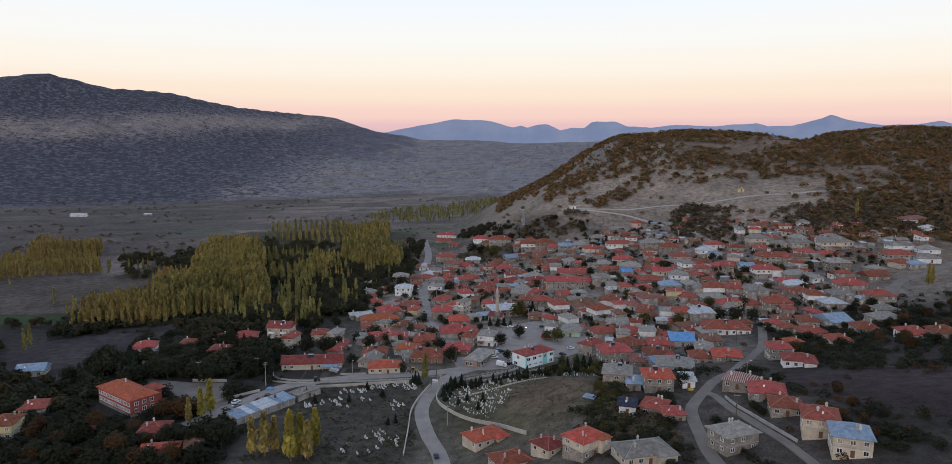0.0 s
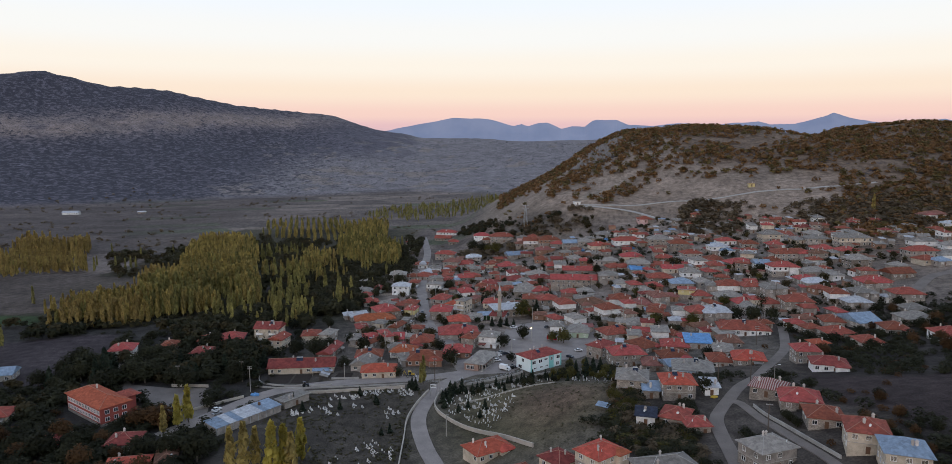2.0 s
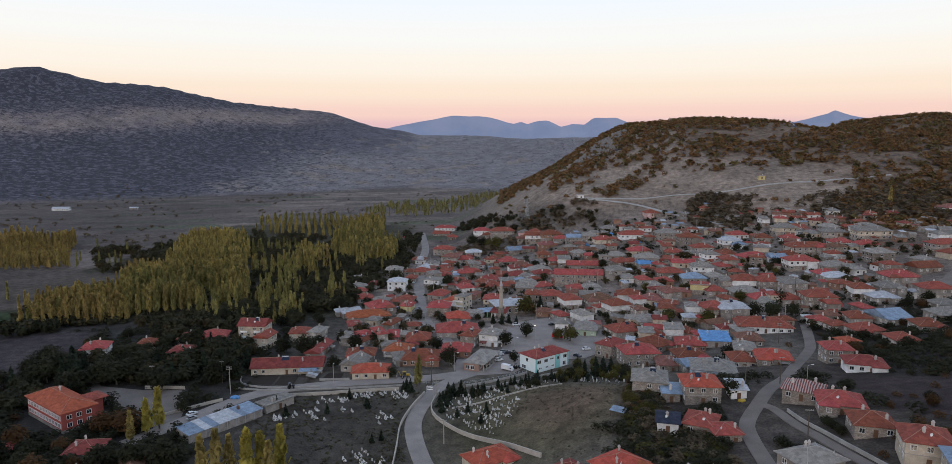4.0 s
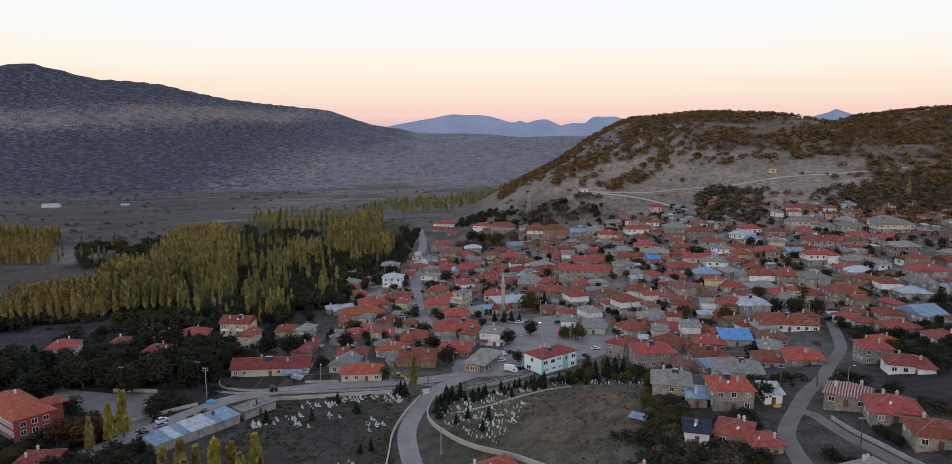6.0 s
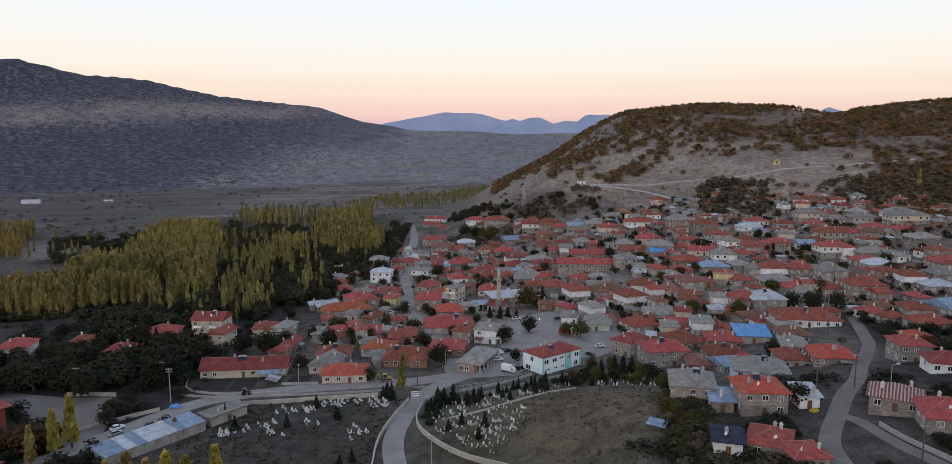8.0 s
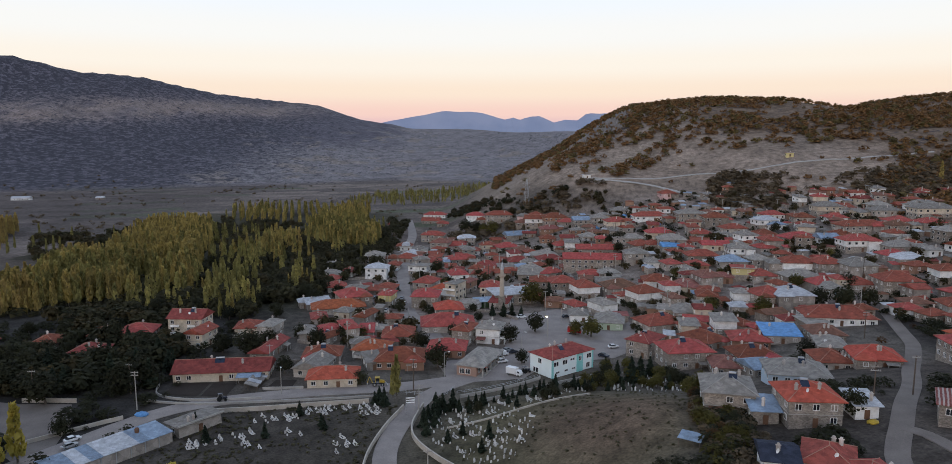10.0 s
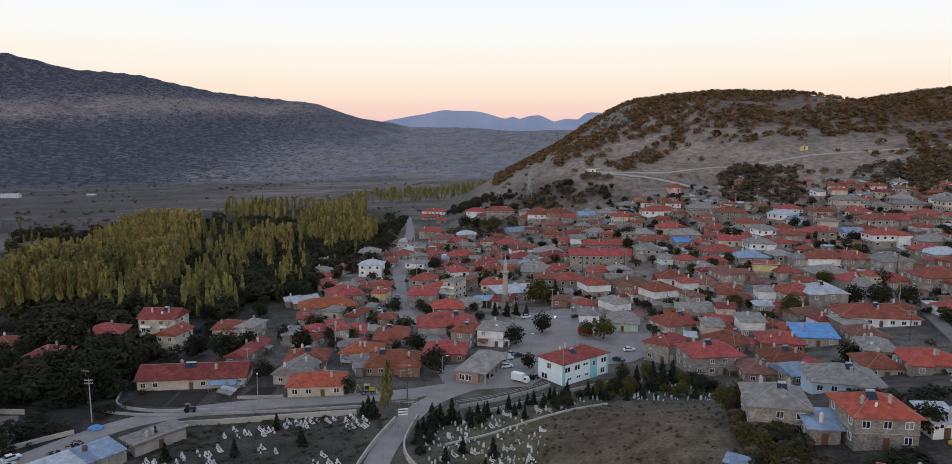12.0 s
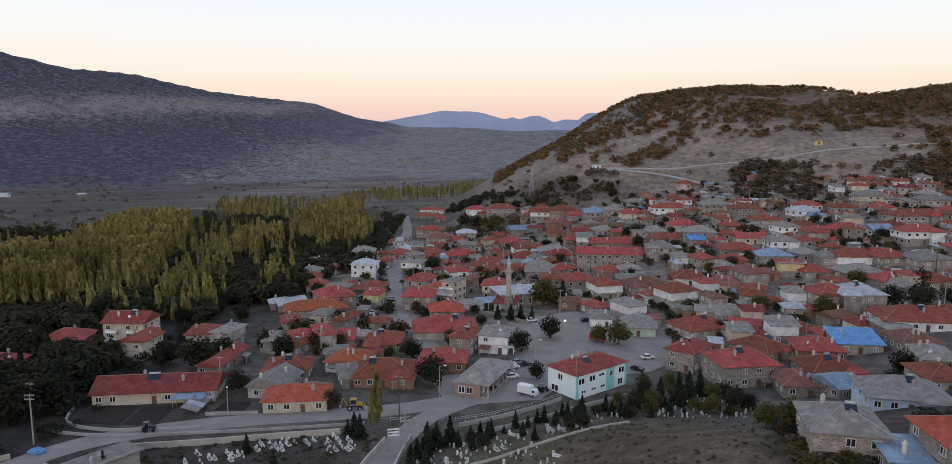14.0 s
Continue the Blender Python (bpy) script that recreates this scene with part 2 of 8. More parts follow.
POPLAR_GREEN = leaf_material("green_poplar_leaves", (0.135, 0.126, 0.052), (0.45, 0.395, 0.135), 0.2)
BROADLEAF = leaf_material("dark_broad_leaves", (0.019, 0.021, 0.012), (0.047, 0.046, 0.023), 0.3)
OCHRE = leaf_material("rusty_autumn_leaves", (0.05, 0.026, 0.012), (0.13, 0.07, 0.03), 0.2)
YELLOW = leaf_material("yellow_autumn_leaves", (0.20, 0.17, 0.04), (0.50, 0.41, 0.09), 0.15)
POPLAR_GOLD = leaf_material("orange_gold_poplar_leaves", (0.25, 0.18, 0.075), (0.58, 0.43, 0.15), 0.2)
GOLDEN = leaf_material("olive_turning_leaves", (0.05, 0.048, 0.015), (0.135, 0.115, 0.03), 0.2)
GOLDEN_DARK = leaf_material("brown_olive_leaves", (0.034, 0.028, 0.014), (0.085, 0.066, 0.030), 0.2)
ORCHARD = leaf_material("dull_olive_orchard_leaves", (0.030, 0.029, 0.016), (0.078, 0.070, 0.034), 0.2)
CONIFER = leaf_material("dark_conifer_needles", (0.018, 0.028, 0.020), (0.052, 0.066, 0.044), 0.2)
SCRUB = leaf_material("brown_oak_scrub", (0.112, 0.064, 0.031), (0.30, 0.165, 0.068))
# far scrub: distance haze put into the leaf colour, paler and bluish
SCRUB_FAR = leaf_material("haze_tinted_scrub", (0.060, 0.060, 0.071), (0.088, 0.085, 0.094))
SCRUB_GREEN = leaf_material("olive_oak_scrub", (0.080, 0.063, 0.028), (0.20, 0.148, 0.055))
GRASS_GREEN = leaf_material("green_grass_tufts", (0.062, 0.056, 0.030), (0.094, 0.085, 0.042))
LAWN = material("watered_lawn", (0.05, 0.085, 0.028), 0.95, contrast=0.35)
SOIL = material("dark_dug_soil", (0.045, 0.036, 0.030), 0.95, contrast=0.35, bump=0.6)
ROCK = material("grey_limestone", (0.23, 0.205, 0.185), 0.95, contrast=0.4)
SCRUB_DARK = leaf_material("dark_thicket_leaves", (0.084, 0.064, 0.043), (0.178, 0.132, 0.080))


# ---- the lie of the land ----
def lattice(ix, iy, seed):
    """Repeatable random numbers from 0 to 1 on whole places."""
    h = (ix.astype(np.int64) * 374761393 + iy.astype(np.int64) * 668265263 + seed * 974711) & 0xFFFFFFFF
    h = ((h ^ (h >> 13)) * 1274126177) & 0xFFFFFFFF
    return ((h ^ (h >> 16)) & 0xFFFF) / 65535.0


def value_noise(x, y, seed=0):
    ix, iy = np.floor(x), np.floor(y)
    fx, fy = x - ix, y - iy
    fx, fy = fx * fx * (3 - 2 * fx), fy * fy * (3 - 2 * fy)
    a, b = lattice(ix, iy, seed), lattice(ix + 1, iy, seed)
    c, d = lattice(ix, iy + 1, seed), lattice(ix + 1, iy + 1, seed)
    return (a + (b - a) * fx) * (1 - fy) + (c + (d - c) * fx) * fy


def fractal(x, y, size, octaves=4, seed=0):
    """Fractal noise round 0, its largest swells size metres wide."""
    total, amp, s = 0.0, 1.0, 0.0
    for k in range(octaves):
        total = total + amp * (value_noise(x / size, y / size, seed + k) - 0.5)
        s, amp, size = s + amp, amp * 0.5, size * 0.5
    return 2 * total / s


def ramp(v, a, b):
    t = np.clip((v - a) / (b - a), 0, 1)
    return t * t * (3 - 2 * t)


def soft_max(a, b, k):
    h = np.clip(0.5 + 0.5 * (a - b) / k, 0, 1)
    return b + (a - b) * h + k * h * (1 - h)


def soft_min(a, b, k):
    return -soft_max(-a, -b, k)


# crest of the long mountain across the valley, and its foot
CREST_X = [-3120, -2340, -1644, -1495, -1313, -1124, -936, -741, -606, -491, -406, -220, -40, 42, 130, 220, 300, 400, 520, 1500, 3000]
CREST_Y = [1950, 2210, 2405, 2470, 2535, 2665, 2795, 2990, 3038, 3060, 3021, 2950, 2950, 3000, 3000, 3000, 3000, 3000, 3000, 3000, 3000]
CREST_Z = [218, 270, 315, 337, 292, 280, 234, 212, 201, 161, 137, 105, 105, 101, 94, 89, 90, 96, 98, 100, 120]
FOOT_X = [-2400, -1600, -1000, -500, -200, 100, 500, 3000]
FOOT_Y = [1050, 1180, 1330, 1640, 1850, 1750, 1700, 1600]


# steep western shoulder of the hill, and the line of its top from west to east
FLANK = [32.7, 0.559, -0.022]
CAP_X = [60, 110, 160, 210, 270, 330, 400, 470, 540, 620, 720]
CAP_Z = [137, 131.6, 126.8, 123.4, 126, 135.4, 118.7, 104.2, 127.4, 134.9, 129]


def ground_z(x, y):
    """Height of the ground, in metres, over the road at the graveyard."""
    x, y = np.asarray(x, float), np.asarray(y, float)
    base = -0.024 * np.clip(y - 400, 0, 1200) + fractal(x, y, 260, 3, 5) * 2.0 * ramp(y, 500, 900)
    right = ramp(x, 0, 130)
    town = 0.10 * np.clip(x - 60, 0, 260) + (0.024 + 0.055) * np.clip(y - 400, 0, 330) * right
    east = ramp(x, 80, 130)
    town = town + (17 - 4 * east) * ramp(x, -12, 52) * ramp(350 + 35 * east - y, 0, 75 + 45 * east) * (1 - 0.55 * ramp(150 - y, 0, 150)) + 0.25 * np.clip(x - 85, 0, 40) * ramp(300 - y, 0, 80)
    z = base + town * (1 - ramp(y, 900, 1700))
    front = 63 + 0.245 * (y - 724) + 0.24 * np.minimum(x - 276, 0) * (1 - 0.8 * ramp(y, 740, 900)) + 0.05 * np.clip(x - 276, 0, 400)
    flank = FLANK[0] + FLANK[1] * (x - 53) + FLANK[2] * (y - 873)
    cap = np.interp(x, CAP_X, CAP_Z)
    hill = soft_min(soft_min(front, flank, 30), cap - 0.05 * np.clip(y - 1000, 0, 900), 18)
    hill = hill + 17 * np.exp(-((x - 100) / 60) ** 2 - ((y - 745) / 60) ** 2) * ramp(y, 640, 720)
    hill = hill + fractal(x, y, 110, 4, 11) * 7 * ramp(hill, 10, 60)
    hill = hill - 220 * ramp(y, 1080, 1900)
    z = soft_max(z, hill, 10)
    cy, cz, fy = np.interp(x, CREST_X, CREST_Y), np.interp(x, CREST_X, CREST_Z), np.interp(x, FOOT_X, FOOT_Y)
    rise = np.clip((y - fy) / (cy - fy), 0, 1)
    over = np.clip((y - cy) / 1200, 0, 1)
    mountain = (cz + 30) * (0.75 * rise + 0.25 * ramp(rise, 0, 1)) ** 1.12 * (1 - 0.9 * over)
    gully = np.abs(fractal(x + 0.25 * y, y * 0.45, 330, 4, 21))
    mountain = mountain * (1 - 0.30 * gully * rise * (1 - rise) * 4) + fractal(x, y, 150, 4, 31) * 7 * rise + fractal(x, y * 0.6, 420, 4, 33) * 24 * ramp(x, -420, -150) * np.sin(np.pi * np.clip(rise, 0, 1))
    return z + mountain


# ---- mesh helpers ----
def mesh_of(name, verts, faces, mats, indices=None):
    me = bpy.data.meshes.new(name)
    me.from_pydata([tuple(v) for v in verts], [], faces)
    for m in (mats if isinstance(mats, (list, tuple)) else [mats]):
        me.materials.append(m)
    if indices is not None:
        me.polygons.foreach_set("material_index", indices)
    me.update()
    return me


def part(name, bm, mat, parent=None, label="", m=None):
    """Links a bmesh, or a shared mesh, as one object under a thing or a part."""
    if isinstance(bm, bmesh.types.BMesh):
        me = bpy.data.meshes.new(name)
        bm.normal_update()
        bm.to_mesh(me)
        bm.free()
    else:
        me = bm
    if mat is not None and not me.materials:
        me.materials.append(mat)
    ob = new(name, me)
    if parent is not None:
        ob.parent = parent
    if m is not None:
        ob.matrix_local = m
    if label:
        tagged(ob, label)
    return ob


def thing(name, x, y, z, yaw, label, category, group="", kind=""):
    ob = new(name)
    ob.matrix_world = pose(x, y, z, 0, 0, yaw)
    return tagged(ob, label, category, group, kind)


def gz(x, y):
    return float(ground_z(x, y))


def box(bm, x0, x1, y0, y1, z0, z1):
    v = [bm.verts.new(p) for p in ((x0, y0, z0), (x1, y0, z0), (x1, y1, z0), (x0, y1, z0), (x0, y0, z1), (x1, y0, z1), (x1, y1, z1), (x0, y1, z1))]
    for f in ((3, 2, 1, 0), (4, 5, 6, 7), (0, 1, 5, 4), (1, 2, 6, 5), (2, 3, 7, 6), (3, 0, 4, 7)):
        bm.faces.new([v[i] for i in f])
    return bm


def boxes(*rows):
    bm = bmesh.new()
    for r in rows:
        box(bm, *r)
    return bm


def tube(bm, a, b, ra, rb, sides=8):
    """A tapered round bar from a to b."""
    a, b = Vector(a), Vector(b)
    ax = (b - a).normalized()
    u = ax.orthogonal().normalized()
    w = ax.cross(u)
    rings = []
    for c, r in ((a, ra), (b, rb)):
        rings.append([bm.verts.new(c + r * (math.cos(2 * math.pi * k / sides) * u + math.sin(2 * math.pi * k / sides) * w)) for k in range(sides)])
    for k in range(sides):
        j = (k + 1) % sides
        bm.faces.new([rings[0][k], rings[0][j], rings[1][j], rings[1][k]])
    bm.faces.new(rings[1])
    bm.faces.new(rings[0][::-1])
    return bm


def lathe(profile, sides=16):
    """A turned body from rows of radius and height."""
    bm = bmesh.new()
    rings = [[bm.verts.new((r * math.cos(2 * math.pi * k / sides), r * math.sin(2 * math.pi * k / sides), z)) for k in range(sides)] for r, z in profile]
    for lo, hi in zip(rings, rings[1:]):
        for k in range(sides):
            j = (k + 1) % sides
            bm.faces.new([lo[k], lo[j], hi[j], hi[k]])
    bm.faces.new(rings[-1])
    bm.faces.new(rings[0][::-1])
    return bm


# ---- ground ----
FIELD = [(120, 244), (129, 295), (154, 278), (194, 262), (166, 205), (150, 211), (131, 227)]


def cover_colour(x, y, z):
    """What grows or lies on the land: dry grass, ploughed earth, stubble, trodden earth; far slopes hold painted haze.
    """
    def within(poly):
        hit = np.zeros(x.shape, bool)
        for (ax, ay), (bx, by) in zip(poly, poly[1:] + poly[:1]):
            hit ^= ((ay > y) != (by > y)) & (x < (bx - ax) * (y - ay) / (by - ay + 1e-9) + ax)
        return hit

    def tint(c, f):
        nonlocal out
        out = out * (1 - f[..., None]) + np.array(c) * f[..., None]
    big, mid = fractal(x, y, 420, 4, 41), fractal(x, y, 60, 4, 51)
    out = np.ones(x.shape + (3,)) * np.array((0.105, 0.090, 0.075))
    plain = ramp(-x, -40, 60) * ramp(y, 560, 700)
    tint((0.140, 0.112, 0.098), plain * 0.9)
    tint((0.092, 0.073, 0.062), plain * (1 - ramp(y, 760, 1050)) * 0.8)
    yards = ramp(x, -80, -60) * ramp(y, 375, 400) * (1 - ramp(y, 680, 730)) * (1 - ramp(z, 34, 44))
    tint((0.200, 0.162, 0.137), yards * (0.75 + 0.5 * mid))
    # strips of fields on the plain
    a, b = x * 0.94 + y * 0.34, y * 0.94 - x * 0.34
    cell = lattice(np.floor(a / 120 + 0.4 * fractal(x, y, 300, 2, 61)), np.floor(b / 46), 7)
    tint((0.088, 0.074, 0.066), plain * (cell > 0.62) * 0.75)
    tint((0.19, 0.152, 0.13), plain * (cell < 0.22) * 0.8)
    tint((0.075, 0.095, 0.05), plain * ((cell > 0.3) & (cell < 0.38)) * 0.7)
    # gardens and dark ploughed plots beside the town
    left = ramp(-x, 60, 110) * (1 - ramp(y, 560, 640))
    tint((0.036, 0.033, 0.030), left * 0.95)
    tint((0.044, 0.041, 0.024), ramp(-x, 66, 90) * ramp(y, 425, 470) * (1 - ramp(y, 960, 1020)) * (x > -325) * 0.8)
    tint((0.062, 0.050, 0.048), ramp(-x, 330, 460) * plain * 0.6)
    tint((0.084, 0.066, 0.056), within([(-300, 470), (-420, 470), (-440, 600), (-345, 615), (-300, 606), (-275, 596), (-262, 556), (-272, 504), (-285, 474)]) * (0.85 + 0.3 * mid))
    tint((0.046, 0.036, 0.032), (within([(-312, 492), (-290, 524), (-280, 582), (-273, 580), (-283, 520), (-303, 487)])) * 0.9)
    tint((0.050, 0.040, 0.042), within([(-262, 365), (-262, 400), (-220, 418), (-205, 413), (-197, 383), (-190, 362), (-200, 346), (-201, 328), (-240, 340)]) * 0.95)
    tint((0.034, 0.055, 0.022), within([(-360, 440), (-268, 439), (-280, 464), (-360, 468)]) * 0.95)
    tint((0.078, 0.064, 0.058), within([(-160, 528), (-146, 514), (-138, 543), (-155, 573), (-166, 559)]) * 0.95)
    # graveyards and grassy knoll
    tint((0.054, 0.046, 0.038), ramp(30 - np.abs(x + 54), -6, 8) * ramp(44 - np.abs(y - 284), -6, 8))
    tint((0.082, 0.072, 0.042), np.clip(1.6 * np.exp(-((x - 22) / 34) ** 2 - ((y - 292) / 42) ** 2), 0, 0.95))
    tint((0.122, 0.084, 0.058), np.clip(np.exp(-((x - 30) / 17) ** 2 - ((y - 292) / 28) ** 2) * (1.0 + 1.0 * mid), 0, 0.92))
    # fields on the near right
    tint((0.040, 0.030, 0.029), ((x > 128) & (x < 260) & (y > 262) & (y < 318)) * 0.9)
    # bare upland: straw-coloured slope; brown scrub land on top and to the east
    up = ramp(z, 26, 46) * (y < 1700) * (x > -60)
    tint((0.255, 0.194, 0.150), up * (0.85 + 0.3 * mid))
    wooded = np.maximum(ramp(z + 12 * mid + 0.04 * (x - 300), 68, 84), ramp(x - 0.49 * y + 40 * mid, -10, 30) * ramp(z, 22, 36)) * (y < 1700) * (x > -60)
    tint((0.136, 0.097, 0.069), wooded * 0.9)
    strip_a, strip_b = (x - 112) * 0.73 + (y - 748) * 0.68, (y - 748) * 0.73 - (x - 112) * 0.68
    tint((0.25, 0.21, 0.165), ramp(strip_a, -8, 4) * (1 - ramp(strip_a, 95, 112)) * ramp(strip_b, -6, -2) * (1 - ramp(strip_b, 6, 11)) * 0.9)
    tint((0.064, 0.053, 0.045), ramp(x + 0.25 * (300 - y), 50, 62) * (1 - ramp(y, 318, 330)) * (1 - ramp(z, 26, 40)) * (y > 0) * 0.85)
    # near right: dark ploughed land and rough pasture
    tint((0.033, 0.028, 0.025), ramp(x - 0.22 * y, 62, 80) * (1 - ramp(y, 380, 440)) * ramp(x, 96, 130) * 0.9)
    tint((0.215, 0.170, 0.135), ramp(z, -4, 14) * ramp(x, -40, 0) * ramp(y, 740, 800) * (1 - ramp(y, 1300, 1500)) * (x < 250) * 0.8)
    tint((0.040, 0.029, 0.028), within(FIELD) * 0.95)
    # long mountain: dark scrubby stone, hazier and paler eastward, pale rock band halfway up
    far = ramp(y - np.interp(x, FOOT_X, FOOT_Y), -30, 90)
    # distance haze mixed into the base colour as a bluish tint
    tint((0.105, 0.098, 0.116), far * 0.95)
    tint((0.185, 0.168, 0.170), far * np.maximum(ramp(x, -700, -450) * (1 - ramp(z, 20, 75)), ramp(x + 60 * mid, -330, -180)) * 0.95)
    band = np.exp(-((z - 165 - 0.03 * (x + 900) - 20 * big) / 36) ** 2) * ramp(-x, 400, 850)
    tint((0.21, 0.168, 0.15), far * np.clip(band * (0.95 + 0.9 * mid), 0, 0.9))
    tint((0.21, 0.175, 0.15), far * (mid + 0.5 * big > 0.40) * ramp(x, -900, -400) * (1 - ramp(z, 60, 120)) * 0.8)
    scrub = 0.30 + 0.0 * x
    scrub = np.where(plain > 0.5, 0.34, scrub)
    scrub = scrub + far * (0.54 - 0.12 * ramp(x, -800, -250) - scrub) - 0.12 * far * np.clip(band, 0, 1)
    scrub = scrub + up * (0.35 - scrub) * (1 - far) + wooded * 0.06
    return np.concatenate([np.clip(out, 0.02, 0.8), scrub[..., None]], -1)


def build_ground():
    v, step = [-420.0], 6.0
    while v[-1] < 4650:
        y = v[-1]
        v.append(y + (4.0 if 180 < y < 620 else 7.0 if 620 <= y < 1150 else 10.0 if y < 180 else 10.0 + (y - 1150) * 0.014))
    rows, cols = np.array(v), np.linspace(-1, 1, 421)
    u = np.sign(cols) * (0.55 * np.abs(cols) + 0.45 * np.abs(cols) ** 2.2) * 1.15
    yy = np.repeat(rows[:, None], len(u), 1)
    xx = u[None, :] * (np.maximum(yy, 60) + 520)
    zz = ground_z(xx, yy)
    me = bpy.data.meshes.new("ground")
    nr, nc = zz.shape
    i = np.arange(nr * nc).reshape(nr, nc)
    quads = np.stack([i[:-1, :-1], i[:-1, 1:], i[1:, 1:], i[1:, :-1]], -1).reshape(-1, 4)
    me.vertices.add(nr * nc)
    me.vertices.foreach_set("co", np.stack([xx, yy, zz], -1).ravel())
    me.loops.add(quads.size)
    me.loops.foreach_set("vertex_index", quads.ravel())
    me.polygons.add(len(quads))
    me.polygons.foreach_set("loop_start", np.arange(0, quads.size, 4))
    me.polygons.foreach_set("use_smooth", np.ones(len(quads), bool))
    me.update()
    me.validate()
    att = me.color_attributes.new("cover", "FLOAT_COLOR", "POINT")
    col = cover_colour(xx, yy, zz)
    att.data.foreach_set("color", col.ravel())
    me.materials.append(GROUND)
    return tagged(new("ground", me), "dry valley ground with fields, grassy knoll and stony hills", "ground", kind="structure")


build_ground()


def build_range():
    """The distant range along the horizon, hazy blue."""
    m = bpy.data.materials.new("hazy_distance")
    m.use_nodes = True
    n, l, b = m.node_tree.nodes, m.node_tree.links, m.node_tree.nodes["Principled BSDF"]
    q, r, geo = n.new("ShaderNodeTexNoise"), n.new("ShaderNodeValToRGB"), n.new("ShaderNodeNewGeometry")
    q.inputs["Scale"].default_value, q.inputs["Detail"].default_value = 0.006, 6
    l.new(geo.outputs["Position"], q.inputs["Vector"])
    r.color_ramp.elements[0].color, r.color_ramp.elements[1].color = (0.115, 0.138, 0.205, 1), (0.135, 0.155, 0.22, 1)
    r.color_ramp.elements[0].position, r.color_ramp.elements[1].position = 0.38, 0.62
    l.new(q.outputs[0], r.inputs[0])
    # haze is painted: a blue base colour that also glows by itself
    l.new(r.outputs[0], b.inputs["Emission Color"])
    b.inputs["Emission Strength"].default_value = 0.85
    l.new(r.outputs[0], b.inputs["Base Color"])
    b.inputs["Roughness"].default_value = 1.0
    turn = [-1.1, -0.62, -0.30, -0.134, -0.073, -0.034, 0.005, 0.02, 0.036, 0.053, 0.064, 0.073, 0.088, 0.101, 0.108, 0.12, 0.136, 0.153, 0.164, 0.171, 0.198, 0.216, 0.25, 0.284, 0.34, 0.398, 0.415, 0.45, 0.478, 0.493, 0.503, 0.512, 0.525, 0.545, 0.58, 0.624, 0.66, 0.683, 0.74, 1.2]
    rise = [20, 24, 18, 8, 22, 30, 30, 28, 23, 17, 20, 16, 22, 23, 20, 14, 18, 17, 26, 28, 28, 20, 17, 22, 19, 25, 19, 21, 28, 33, 38, 35, 30, 27, 22, 22, 28, 22, 26, 20]
    u = np.linspace(-1.1, 1.2, 900)
    h = np.interp(u, turn, rise) - 3.0 + 2.0 * fractal(u * 1000, u * 0 + 3, 30, 5, 71)
    rows, verts = np.linspace(0, 1, 14), []
    for k in rows:
        d = (4420 + 330 * k) / np.sqrt(1 + u * u)
        x, y = u * d, d
        crest = 120 + h / 1147 * 4750 / np.sqrt(1 + u * u)
        z = -60 + (crest + 60) * k + 26 * fractal(x, y * 2, 240, 4, 81) * k * (1 - k) * 4
        verts.append(np.stack([x, y, z], -1))
    v = np.concatenate(verts)
    i = np.arange(len(v)).reshape(len(rows), len(u))
    quads = np.stack([i[:-1, :-1], i[:-1, 1:], i[1:, 1:], i[1:, :-1]], -1).reshape(-1, 4)
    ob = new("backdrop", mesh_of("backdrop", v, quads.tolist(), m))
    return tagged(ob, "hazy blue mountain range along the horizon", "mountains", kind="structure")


build_range()


# ---- roads and pavings, laid on the ground ----
def smooth_line(points, step=3.0):
    """A curve through the points, resampled."""
    p = [Vector((*q, 0)) for q in points]
    p = [2 * p[0] - p[1]] + p + [2 * p[-1] - p[-2]]
    out = []
    for a, b, c, d in zip(p, p[1:], p[2:], p[3:]):
        k = max(2, int((c - b).length / step))
        for j in range(k):
            t = j / k
            out.append(0.5 * (2 * b + (c - a) * t + (2 * a - 5 * b + 4 * c - d) * t * t + (3 * b - a - 3 * c + d) * t ** 3))
    return out + [p[-2]]


def sides_of(line, off):
    out = []
    for k, q in enumerate(line):
        d = (line[min(k + 1, len(line) - 1)] - line[max(k - 1, 0)]).normalized()
        out.append(Vector((q.x + d.y * off, q.y - d.x * off, 0)))
    return out


def road(name, points, width, mat, label, lift=0.12, skirt=0.6):
    line = smooth_line(points)
    across = [-width / 2, -width / 6, width / 6, width / 2]
    rails = [sides_of(line, o) for o in across]
    verts, faces, n = [], [], len(line)
    for k in range(n):
        ring = [(r[k].x, r[k].y, gz(r[k].x, r[k].y)) for r in rails]
        top = max(z for _, _, z in ring[1:3])
        ring = [(x, y, max(z, top - 0.25) + lift) for x, y, z in ring]
        (xa, ya, za), (xb, yb, zb) = ring[0], ring[-1]
        verts += [(xa, ya, za - skirt)] + ring + [(xb, yb, zb - skirt)]
    for k in range(n - 1):
        for j in range(5):
            a = k * 6 + j
            faces.append((a, a + 1, a + 7, a + 6))
    ob = new(name, mesh_of(name, verts, faces, mat))
    return tagged(ob, label, "road", kind="structure")


